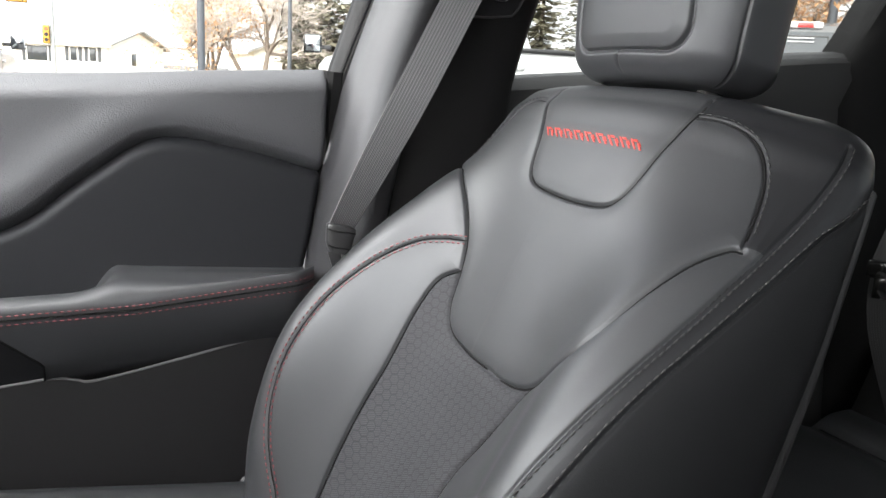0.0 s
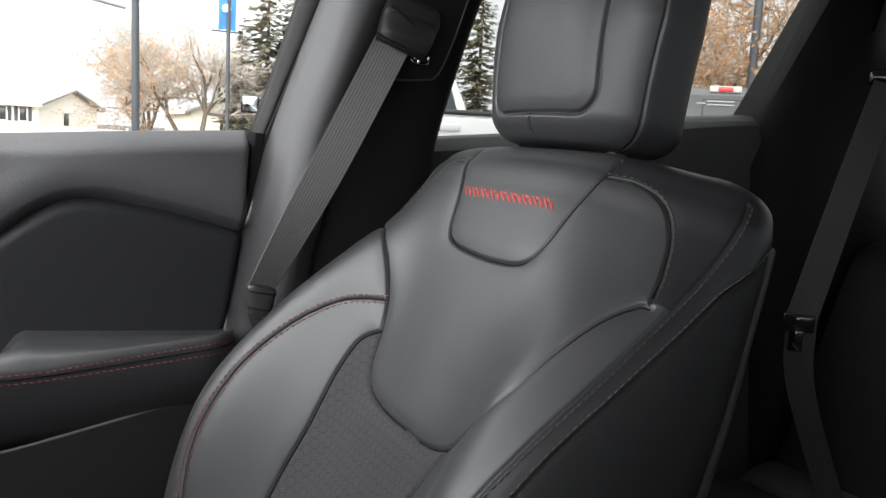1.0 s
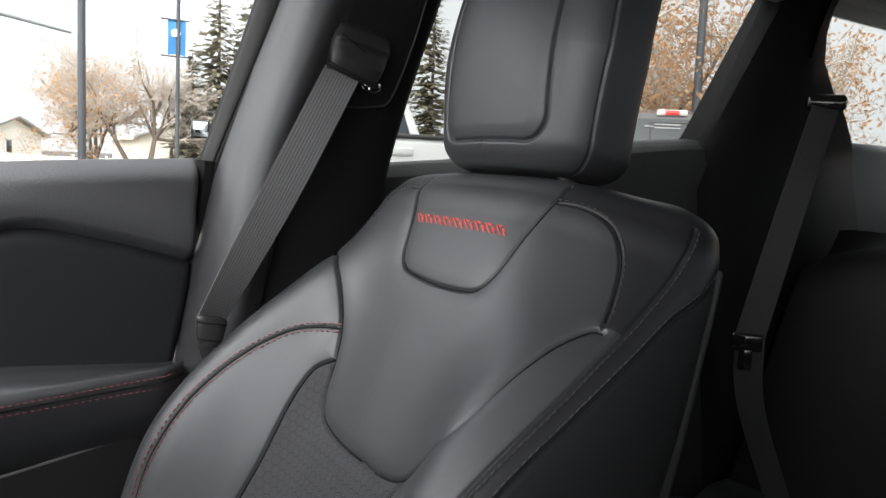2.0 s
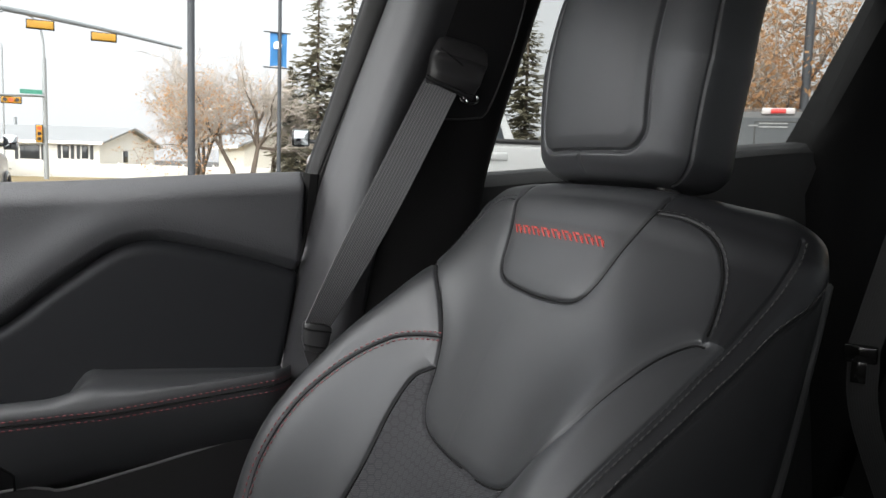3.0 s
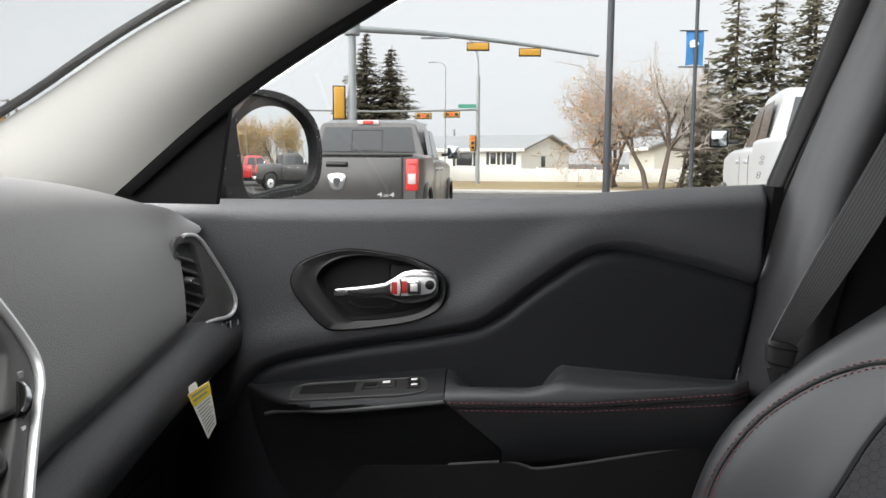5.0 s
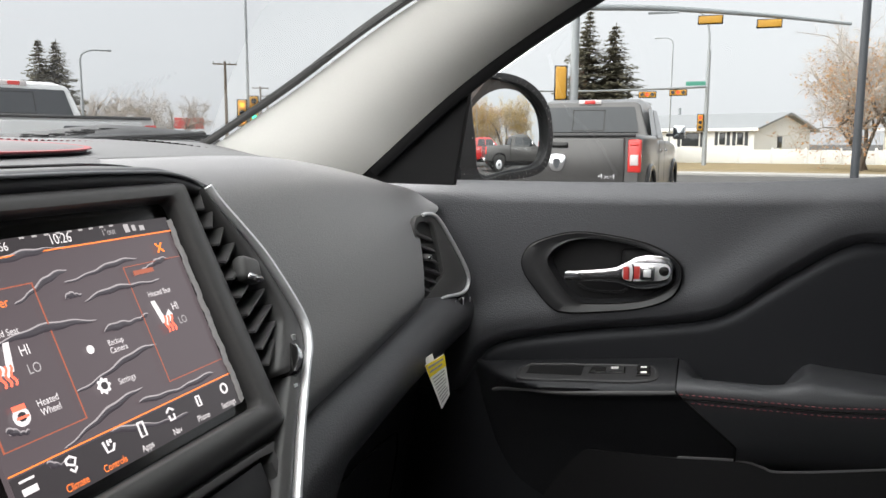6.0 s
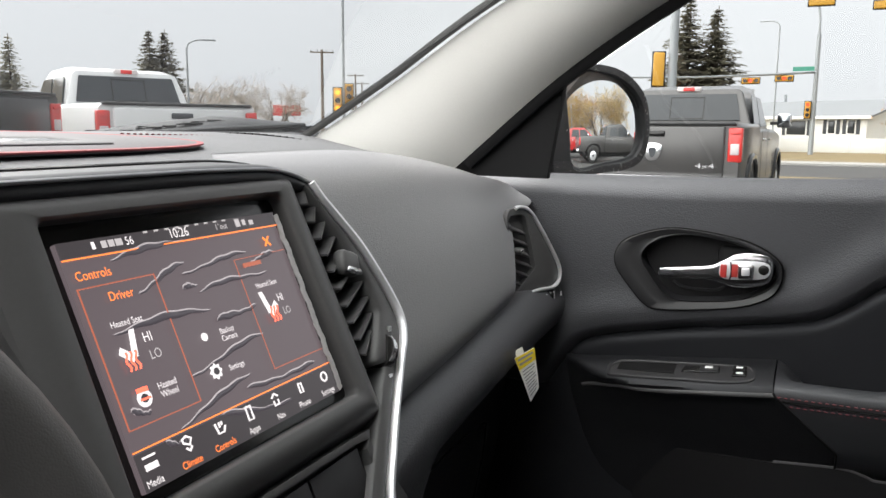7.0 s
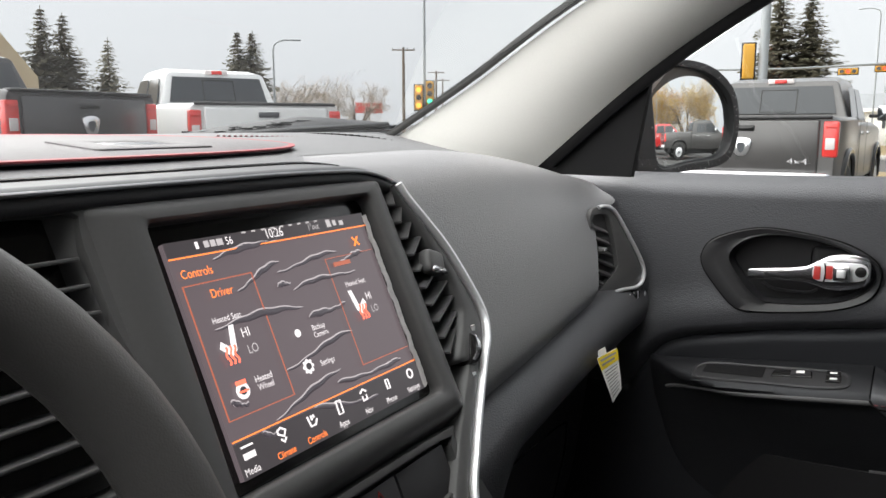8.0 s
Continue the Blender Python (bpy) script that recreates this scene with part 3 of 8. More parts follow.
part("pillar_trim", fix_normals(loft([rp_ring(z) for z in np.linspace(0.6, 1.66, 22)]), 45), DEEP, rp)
part("quarter_sill", block((0.10, 0.6, 0.8), 0.02, at=(0.72, -1.95, 0.96)), PLASTIC, rp)
part("quarter_glass", pane([(0.975 - 0.2 * z, y, z) for y, z in ((-1.45, 1.33), (-2.1, 1.36), (-2.0, 1.62), (-1.45, 1.62))]), SMOKED, rp)
rrail = thing("roof_rail", "pale cloth roof edge above the side windows", "trim", kind="structure")
rr = [np.array([(0.60 + 0.02 * k, y, 1.625), (0.585, y, 1.645), (0.60, y, 1.67), (0.68, y, 1.67), (0.70, y, 1.63), (0.66, y, 1.612)]) for y, k in ((0.06, 0), (-0.5, 0), (-1.2, 0), (-2.1, 0))]
part("rail_trim", fix_normals(loft(rr), 40), HEADLINER, rrail)

# ---- passenger door ----
door = thing("door_1", "black passenger door with soft upper panel and armrest", "car door", kind="structure")
CREASE_Y = (-0.26, -0.225, -0.121, -0.02, 0.057, 0.133, 0.195, 0.324, 0.437, 0.475, 0.50)
CREASE_Z = (1.112, 1.123, 1.153, 1.167, 1.124, 1.067, 1.049, 1.028, 1.001, 0.965, 0.925)
crease = curve_pts([(y, z) for y, z in zip(CREASE_Y, CREASE_Z)], 760)


def sill_z(y):
    return hermite(y, (-0.26, -0.096, 0.056, 0.281, 0.507, 0.70), (1.260, 1.251, 1.2405, 1.2335, 1.2325, 1.232))


def edge_y(z):
    """The door panel's rear edge."""
    return hermite(z, (0.5, 0.9, 1.0, 1.12, 1.255), (-0.165, -0.180, -0.205, -0.226, -0.238))


def door_x(y, z):
    """The upper panel swells over the crease; the insert below starts at the crease with a rounded lip."""
    cz = np.interp(y, crease[:, 0], crease[:, 1])
    d2 = np.min(np.hypot(y[..., None] - crease[:, 0], z[..., None] - crease[:, 1]), -1)
    d = np.where(z > cz, d2, -d2)
    top = sill_z(y) - z
    swell = 0.009 * np.exp(-((d - 0.030) / 0.028) ** 2) * (d > 0)
    x = 0.716 - np.where(d > 0, swell, 0)
    tuck = np.clip(1 - d / 0.016, 0, 1)
    x = np.where(d > 0, x + 0.013 * tuck**1.6, x)
    lip = np.clip(-d / 0.014, 0, 1)
    x = np.where(d <= 0, 0.729 - 0.015 * np.sqrt(np.clip(lip * (2 - lip), 0, 1)), x)
    x = x + 0.034 * np.clip(1 - top / 0.030, 0, 1) ** 2
    belly = 0.010 * np.exp(-((z - 0.72) / 0.10) ** 2)
    x = x - np.where(d < 0, belly, 0)
    return np.where(within(BOWL, y, z), 0.748, x)


def within(poly, x, y):
    """Which of the points lie inside the outline."""
    c = np.zeros(x.shape, bool)
    for (a, b), (e, f) in zip(poly, np.roll(poly, -1, 0)):
        if b != f:
            c ^= ((b > y) != (f > y)) & (x < (e - a) * (y - b) / (f - b) + a)
    return c


BOWL = curve_pts([(0.386, 1.128), (0.369, 1.150), (0.328, 1.163), (0.283, 1.161), (0.234, 1.1505), (0.201, 1.131), (0.196, 1.111), (0.210, 1.0895), (0.244, 1.075), (0.298, 1.0675), (0.339, 1.068), (0.370, 1.094)], 60, True)


def door_patch(zlo, zhi, rows, cols, y_front=0.60):
    f, g = np.meshgrid(np.linspace(0, 1, rows), np.linspace(0, 1, cols), indexing="ij")
    ya = y_front + 0 * f
    z0 = np.interp(np.linspace(-0.24, y_front, cols), crease[:, 0], crease[:, 1])
    y = None
    for _ in range(2):
        base = np.linspace(-0.24, y_front, cols)[None, :]
        lo = z0[None, :] if zlo == "crease" else zlo
        hi = z0[None, :] if zhi == "crease" else sill_z(base) if zhi == "sill" else zhi
        z = lo + (hi - lo) * f
        y = edge_y(z) + (y_front - edge_y(z)) * g
    if zlo == "crease" or zhi == "crease":
        zc = np.interp(y, crease[:, 0], crease[:, 1])
        z = zc + (sill_z(y) - zc) * f if zlo == "crease" else zlo + (zc - zlo) * f
    if zhi == "sill":
        z = np.minimum(z, sill_z(y))
    x = door_x(y, z)
    e = np.clip((y - edge_y(z)) / 0.012, 0, 1)
    x = x + 0.02 * (1 - np.sqrt(np.clip(e * (2 - e), 0, 1)))
    return np.stack([x, y, z], -1)


up = door_patch("crease", "sill", 90, 200, 0.66)
back = up[-1:].copy()
back[..., 0] += 0.012
back[..., 2] -= 0.006
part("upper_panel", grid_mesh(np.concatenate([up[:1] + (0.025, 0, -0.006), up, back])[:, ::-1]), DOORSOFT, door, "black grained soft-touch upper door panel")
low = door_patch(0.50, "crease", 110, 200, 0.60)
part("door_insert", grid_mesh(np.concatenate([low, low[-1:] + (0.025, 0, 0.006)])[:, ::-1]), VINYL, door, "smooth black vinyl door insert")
# Added black tube behind the crease; it keeps outside light from showing through.
part("crease_backing", sweep(np.stack([0.7480 + 0 * crease[:, 0], crease[:, 0], crease[:, 1]], -1)[::12], 0.016, 0.016, 12, up=(1, 0, 0)), DEEP, door)
# Black tube closes the gap to the pillar, its shade in the colour.
part("door_edge", sweep(np.array([(0.738, edge_y(z) - 0.008, z) for z in np.linspace(0.55, 1.256, 30)]), 0.014, 0.014), DEEP, door)
part("window_seal", sweep(np.array([(0.758, y, float(sill_z(y)) - 0.006) for y in np.linspace(-0.24, 0.60, 30)]), 0.008, 0.006), RUBBER, door)
win = pane([(0.985 - 0.18 * z, y, z) for y, z in ((-0.245, 1.22), (0.60, 1.22), (0.47, 1.37), (0.30, 1.475), (0.0, 1.61), (-0.35, 1.62), (-0.30, 1.45))])
part("window_glass", win, PANE, door, "side window glass tinted to dim the view").visible_shadow = False
fl = [(0.7505, -0.247, 1.262), (0.734, -0.272, 1.348), (0.712, -0.306, 1.474), (0.686, -0.345, 1.62)]
fr_ = [(0.731, -0.250, 1.247), (0.711, -0.287, 1.356), (0.690, -0.330, 1.473), (0.664, -0.384, 1.62)]
fl = np.vstack([[(0.752, -0.243, 1.235)], curve_pts(fl, 20)])
fr_ = np.vstack([[(0.733, -0.244, 1.225)], curve_pts(fr_, 20)])
strip = [np.array([p + (0.02, 0, 0), p, p * 0.85 + q * 0.15 + (-0.004, 0, 0), p * 0.5 + q * 0.5 + (-0.005, 0, 0), p * 0.15 + q * 0.85 + (-0.003, 0, 0), q, q + (0.03, -0.004, 0)]) for p, q in zip(fl, fr_)]
part("frame_gap", sweep(fr_ + (-0.002, -0.006, 0), 0.0045, 0.0045, 8), DEEP, door)
part("window_frame", fix_normals(loft(strip), 60), SHADE, door, "black window frame of the door")
for yy, zz in ((-0.2325, 1.2945), (-0.2320, 1.2875), (-0.2300, 1.2730), (-0.2296, 1.2690)):
    part("glass_mark", sweep([(0.985 - 0.18 * (zz + 0.0022 * math.sin(w)) - 0.001, yy + 0.0024 * math.cos(w), zz + 0.0022 * math.sin(w)) for w in np.linspace(0, 6.28, 12, endpoint=False)], 0.0005, 0.0004, 4, closed=True), GLOSS, door)
# black sail panel ahead of the window
sail = thick(grid_mesh(np.array([[(0.706 + 0.01 * k, 0.50 + 0.18 * k - 0.02 * h, 1.232 + 0.118 * h * (1 - k) - 0.004 * k) for k in np.linspace(0, 1, 9)] for h in np.linspace(-0.04, 1.25, 9)])), 0.012)
part("sail_panel", sail, DEEP, door, "black plastic triangle behind the outside mirror")

# armrest with a double row of stitching
sec = [(0.722, 1.014), (0.69, 1.013), (0.656, 1.008), (0.640, 1.002), (0.630, 0.993), (0.627, 0.984), (0.629, 0.972), (0.634, 0.955), (0.650, 0.915), (0.672, 0.885), (0.70, 0.868), (0.735, 0.862)]


def arm_ring(y):
    fr = np.clip((y - 0.030) / 0.060, 0, 1)
    ease = fr * fr * (3 - 2 * fr)
    dip = -0.010 * ease
    end = np.clip((y + 0.20) / 0.035, 0, 1)
    round_ = 1 - (1 - end) ** 2
    out = []
    for i, (x, z) in enumerate(curve_pts(sec, 56)):
        px = 0.722 - (0.722 - x + 0.0) * (0.75 + 0.25 * round_) + 0.045 * (-(y - 0.19)) * np.clip((0.718 - x) / 0.03, 0, 1) * 0.8
        hollow = -0.050 * ease * np.clip((0.185 - y) / 0.05, 0, 1) * np.clip((x - 0.652) / 0.026, 0, 1) * (z > 0.99)
        pz = z + hollow + dip * np.clip((z - 0.988) / 0.02, 0, 1) + 0.032 * (0.19 - y) * np.clip((0.968 - z) / 0.055, 0, 1) + 0.016 * np.clip((0.02 - y) / 0.2, 0, 1) * np.clip((z - 0.945) / 0.035, 0, 1) - 0.034 * np.clip((0.04 - y) / 0.22, 0, 1) * np.clip((z - 0.994) / 0.018, 0, 1)
        out.append((px, y - 1.05 * np.clip(0.985 - z, 0, 0.07) * np.clip((y - 0.04) / 0.15, 0, 1), pz))
    return np.array(out)


arm_y = np.concatenate([np.linspace(-0.20, -0.165, 8), np.linspace(-0.15, 0.19, 40)])
arm = part("armrest", fix_normals(loft([arm_ring(y) for y in arm_y], closed=False), 60), LEATHER, door, "black leather armrest with dark red stitching")
seam_i = 22
for k, off in ((seam_i - 1, 0), (seam_i + 1, 0)):
    line = np.array([arm_ring(y)[k] for y in arm_y])
    part("stitching", stitches(line, (-0.9, 0, 0.35), 0.0046, 0.0028, 0.0009), RED, arm, "dark red double stitching")
part("seam", sweep(np.array([arm_ring(y)[seam_i] for y in arm_y]) + (-0.0004, 0, 0), 0.0011, 0.0011, 6), GLOSS, arm)
# switch console ahead of the armrest
def top_z(x, y):
    """The console's sloping top."""
    return 0.9746 + 0.35 * (min(x, 0.692) - 0.64) - 0.109 * (y - 0.3)


def lip_x(y):
    return float(hermite(y, (0.08, 0.20, 0.306, 0.382, 0.421, 0.470), (0.640, 0.640, 0.641, 0.651, 0.668, 0.712)))


def con_ring(y):
    x0 = lip_x(y)
    k = (0.735 - x0) / 0.095
    zt = top_z(x0, y)
    pts = [(0.735, top_z(0.72, y)), (0.71, top_z(0.72, y)), (x0 + 0.035 * k, top_z(x0 + 0.035 * k, y)), (x0 + 0.006 * k, zt + 0.0012), (x0, zt - 0.003), (x0 + 0.002, zt - 0.009), (x0 + 0.012 * k, zt - 0.016), (x0 + 0.026 * k, zt - 0.045), (x0 + 0.050 * k, zt - 0.10), (x0 + 0.066 * k, zt - 0.20), (0.725, zt - 0.36)]
    return np.array([(x, y, z) for x, z in curve_pts(pts, 56)])


def con_slant(y):
    """The console's rear end follows the armrest's slanting front."""
    r = con_ring(y)
    r[:, 1] -= 1.05 * np.clip(0.985 - r[:, 2], 0, 0.07) * np.clip(1 - (y - 0.192) / 0.25, 0, 1)
    return r


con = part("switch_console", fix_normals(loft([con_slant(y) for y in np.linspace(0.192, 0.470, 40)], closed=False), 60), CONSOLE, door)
# Added lighter strip draws the light caught along the console's lip.
lip_i = int(np.argmin(con_slant(0.25)[:, 0]))
lip = [con_slant(y)[lip_i] for y in np.linspace(0.194, 0.440, 40)]
part("lip_highlight", sweep(np.array(lip) + (0.0006, 0, 0), 0.0024, 0.0030, 8), SATIN, con, "lighter strip for the highlight on the console's lower lip")
part("console_gap", sweep([arm_ring(0.19)[i] + (-0.0008, 0.001, 0) for i in range(20, 46)], 0.0014, 0.0014, 6), DEEP, con)


def on_top(pts, lift=0.0):
    return np.array([(x, y, top_z(x, y) + lift) for x, y in pts])


def inset(pts, depth, base, material, name, parent):
    """A low raised tile with the outline pts on the console's top."""
    p = np.array(pts)
    c = p.mean(0)
    q = c + (p - c) * 0.93
    me = loft([on_top(p, base), on_top(p, base + depth * 0.7), on_top(q, base + depth)])
    return part(name, fix_normals(me, 40), material, parent)


bez_o = curve_pts([(0.6613, 0.3984), (0.6897, 0.3901), (0.6884, 0.3063), (0.6848, 0.2356), (0.6815, 0.2190), (0.6696, 0.213), (0.6540, 0.2173), (0.6492, 0.2472), (0.6524, 0.3079), (0.6559, 0.3763)], 80, True)
bez_c = bez_o.mean(0)
bez_i = bez_c + (bez_o - bez_c) * (0.86, 0.95)
part("switch_bezel", fix_normals(loft([on_top(bez_o, -0.001), on_top(bez_o, 0.0012), on_top(bez_o * 0.6 + bez_i * 0.4, 0.0020), on_top(bez_i, 0.0012), on_top(bez_i, 0.0006)], caps=True), 40), BEZEL, con)
inset([(0.6697, 0.3870), (0.6860, 0.3850), (0.6845, 0.311), (0.6640, 0.312)], 0.0006, 0.0010, DEEP, "finger_cup", con)
rocker = inset([(0.6680, 0.3032), (0.6808, 0.3000), (0.6800, 0.2570), (0.6680, 0.2560)], 0.0012, 0.0008, GLOSS, "window_switch", con)
lifted = inset([(0.6690, 0.281), (0.6795, 0.281), (0.6785, 0.2585), (0.6690, 0.2575)], 0.0030, 0.0015, BEZEL, "switch_tip", rocker)
inset([(0.6715, 0.2745), (0.6765, 0.2745), (0.6765, 0.2650), (0.6715, 0.2650)], 0.0003, 0.0046, WHITE, "symbol", lifted)
for pts in ([(0.6617, 0.241), (0.6720, 0.2402), (0.6703, 0.2235), (0.6615, 0.2240)], [(0.6740, 0.2415), (0.6825, 0.2407), (0.6810, 0.2250), (0.6730, 0.2249)]):
    bt = inset(pts, 0.0020, 0.0010, GLOSS, "lock_button", con)
    cx, cy = np.mean(pts, 0)
    inset([(cx - 0.0016, cy + 0.004), (cx + 0.0016, cy + 0.004), (cx + 0.0016, cy - 0.004), (cx - 0.0016, cy - 0.004)], 0.0003, 0.0030, WHITE, "symbol", bt)

# map pocket below
pk = curve_pts([(0.670, 0.186, 0.884), (0.668, 0.112, 0.8905), (0.668, 0.085, 0.886), (0.668, 0.063, 0.8826), (0.668, -0.027, 0.898), (0.670, -0.131, 0.9175), (0.674, -0.170, 0.924)], 60)
part("pocket_rim", sweep(pk, 0.0022, 0.0022, 8), POCKET, door, "grey lip of the map pocket")
pk_long = np.vstack([curve_pts([(0.738, 0.47, 0.845), (0.712, 0.38, 0.862), (0.684, 0.26, 0.876), (0.6705, 0.192, 0.8835)], 16), pk])
drop = np.array([[p + (0.010 * k, 0, -0.40 * k) for p in pk_long] for k in (0.0, 0.3, 1.0)])
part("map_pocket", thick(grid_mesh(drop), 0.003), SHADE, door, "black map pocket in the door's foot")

# inner handle in its bowl
BO = curve_pts([(0.403, 1.129), (0.387, 1.150), (0.339, 1.166), (0.292, 1.165), (0.234, 1.154), (0.199, 1.134), (0.193, 1.112), (0.204, 1.088), (0.236, 1.072), (0.283, 1.063), (0.342, 1.057), (0.363, 1.064), (0.384, 1.087), (0.400, 1.109)], 112, True)
BI = curve_pts([(0.369, 1.128), (0.351, 1.150), (0.316, 1.160), (0.273, 1.157), (0.234, 1.147), (0.203, 1.128), (0.199, 1.110), (0.216, 1.091), (0.252, 1.078), (0.314, 1.072), (0.336, 1.079), (0.356, 1.102)], 112, True)
start = int(np.argmin(np.hypot(*(BI - BO[0]).T)))
BI = np.roll(BI, -start, 0)
hx = 0.7035


def bowl_ring(p, x):
    return np.stack([np.full(len(p), x), p[:, 0], p[:, 1]], -1)


mid_ = BO * 0.5 + BI * 0.5
bc = BI.mean(0)
bowl = part("handle_bezel", fix_normals(loft([bowl_ring(BO, hx + 0.012), bowl_ring(BO, hx + 0.0005), bowl_ring(BO * 0.93 + BI * 0.07, hx - 0.0010), bowl_ring(mid_, hx + 0.0010), bowl_ring(BO * 0.16 + BI * 0.84, hx + 0.0030), bowl_ring(BI, hx + 0.0015), bowl_ring(bc + (BI - bc) * 0.985, hx + 0.004), bowl_ring(bc + (BI - bc) * 0.95, hx + 0.030)], caps=False), 50), BEZEL, door, "black plastic surround of the door handle")
part("bezel_gap", sweep(bowl_ring(BO, hx + 0.0035), 0.0022, 0.0022, 6, closed=True, up=(1, 0, 0)), DEEP, bowl)
part("handle_bowl", plate((bc + (BI - bc) * 0.99) * (-1, 1), 0.002, (hx + 0.026, 0, 0), (0, -1, 0), (0, 0, 1)), SHADE, bowl)
part("bowl_step", block((0.010, 0.055, 0.050), 0.008, 3, at=(hx + 0.024, 0.245, 1.122)), SHADE, bowl)
part("bowl_rib", sweep(curve_pts([(hx + 0.020, 0.328, 1.094), (hx + 0.014, 0.312, 1.088), (hx + 0.014, 0.275, 1.087), (hx + 0.018, 0.262, 1.092)], 24), 0.0022, 0.0016), BEZEL, bowl)
hp = [(0.3440, 1.1085, 0.0040, 0.003), (0.3415, 1.1086, 0.0060, 0.005), (0.320, 1.1100, 0.0068, 0.006), (0.290, 1.1125, 0.0078, 0.006), (0.274, 1.1142, 0.0092, 0.006), (0.262, 1.116, 0.0140, 0.006), (0.250, 1.118, 0.0190, 0.006), (0.236, 1.1195, 0.0205, 0.006), (0.220, 1.1210, 0.0190, 0.006), (0.209, 1.1222, 0.0160, 0.0055), (0.2045, 1.1225, 0.0110, 0.004), (0.2030, 1.1225, 0.0060, 0.002)]
rings = []
for y, z, hgt, dep in hp:
    w = np.linspace(0, 2 * np.pi, 24, endpoint=False)
    ca, sa = np.cos(w), np.sin(w)
    rings.append(np.stack([hx - 0.002 - dep * np.sign(ca) * np.abs(ca) ** 0.45, y + 0 * w, z + 1.12 * hgt * np.sign(sa) * np.abs(sa) ** 0.55], -1))
lever = part("door_handle", fix_normals(loft(rings), 50), CHROME, bowl, "chrome pull handle")
fx = hx - 0.0088
part("lever_recess", plate(curve_pts([(-0.267, 1.117), (-0.262, 1.129), (-0.240, 1.132), (-0.212, 1.132), (-0.206, 1.123), (-0.212, 1.112), (-0.240, 1.108), (-0.262, 1.108)], 40, True), 0.0012, (fx + 0.0006, 0, 0), (0, -1, 0), (0, 0, 1), 0.0004), SILVER, lever)
part("lock_marker", block((0.003, 0.008, 0.017), 0.001, at=(fx, 0.2615, 1.1175)), REDPAINT, bowl, "red unlocked marker")
part("lock_gap", sweep([(fx - 0.0012, 0.2545 - 0.0022 * math.cos(w * 1.0), 1.1185 + 0.012 * math.sin(w)) for w in np.linspace(-1.4, 1.4, 12)], 0.0009, 0.0009, 6), DEEP, bowl)
part("lock_marker", block((0.003, 0.008, 0.017), 0.001, at=(fx, 0.2485, 1.1190)), REDPAINT, bowl, "red unlocked marker")
part("lock_knob", block((0.009, 0.019, 0.019), 0.003, 3, at=(fx - 0.003, 0.2345, 1.1195)), CHROME, bowl, "square chrome lock knob")
part("lock_knob_dish", block((0.003, 0.010, 0.010), 0.0012, 2, at=(fx - 0.0075, 0.2345, 1.1195)), SILVER, bowl)
part("key_dimple", cyl(0.0065, 0.004, at=(fx, 0.2140, 1.1225), axis="x", sides=20, bevel=0.0015), GLOSS, bowl)


# ---- passenger seat ----
V_AT = (-0.60, -0.45, -0.32, -0.2, -0.1, -0.03, 0.02, 0.055, 0.083, 0.098)
HALF = (0.235, 0.278, 0.288, 0.280, 0.268, 0.256, 0.247, 0.238, 0.215, 0.18)
BOLSTER = (0.05, 0.10, 0.112, 0.082, 0.040, 0.010, 0.001, 0, 0, 0)
CROWN = (0, 0, 0, 0, 0, -0.002, -0.006, -0.014, -0.04, -0.09)
SHOULDER = (0, 0, 0, 0.1, 0.4, 0.75, 1, 1, 1, 1)
SEAT_O, SEAT_N, SEAT_V, SEAT_BACK = np.array((0.372, -0.385, 1.2)), np.array((0, 0.8944, 0.4472)), np.array((0, -0.4472, 0.8944)), -0.14


FINE = np.linspace(0, 8, 4001)


def eased(values, sign):
    """A profile from the seat's middle outwards, with its bends softened; sign -1: odd about the middle."""
    base = hermite(FINE, range(9), values)
    both = np.concatenate([sign * base[:0:-1], base, np.full(600, base[-1])])
    w = np.exp(-0.5 * (np.arange(-500, 501) / 180.0) ** 2)
    return np.convolve(both, w / w.sum(), "same")[4000:8001]


WIDTHS = eased((0, 0.33, 0.52, 0.70, 0.86, 0.97, 1, 0.99, 0.92), -1)
DEPTH_LOW, DEPTH_TOP = eased((0, 0.01, 0.04, 0.10, 0.2, 0.42, 0.65, 0.87, 1), 1), eased((0, 0.02, 0.1, 0.25, 0.41, 0.57, 0.74, 0.9, 1), 1)
DEPTH_DOOR, SWELL = eased((0, 0.02, 0.05, 0.11, 0.19, 0.31, 0.52, 0.80, 1), 1), eased((0, 0, 0.36, 0.95, 1, 0.62, 0.25, 0.05, 0), 1)


def seat_point(s, v):
    """The seat back's skin: s from -8 (driver side) over 0 to 8 (door side), v metres up the back."""
    s, v = np.broadcast_arrays(np.asarray(s, float), np.asarray(v, float))
    k = np.abs(s)
    a, h, c, b = (hermite(v, V_AT, q) for q in (HALF, BOLSTER, CROWN, SHOULDER))
    u = a * np.interp(k, FINE, WIDTHS) * np.sign(s)
    side = np.clip(0.5 + s / 3, 0, 1)
    side = side * side * (3 - 2 * side)
    top = side * np.interp(k, FINE, DEPTH_DOOR) + (1 - side) * np.interp(k, FINE, DEPTH_TOP)
    d = np.interp(k, FINE, DEPTH_LOW) * (1 - b) + top * b
    w = c + h * np.where(s < 0, 0.80, 1.1) * np.interp(k, FINE, SWELL) - d * (c - SEAT_BACK)
    return SEAT_O + u[..., None] * np.array((1, 0, 0)) + v[..., None] * SEAT_V + w[..., None] * SEAT_N


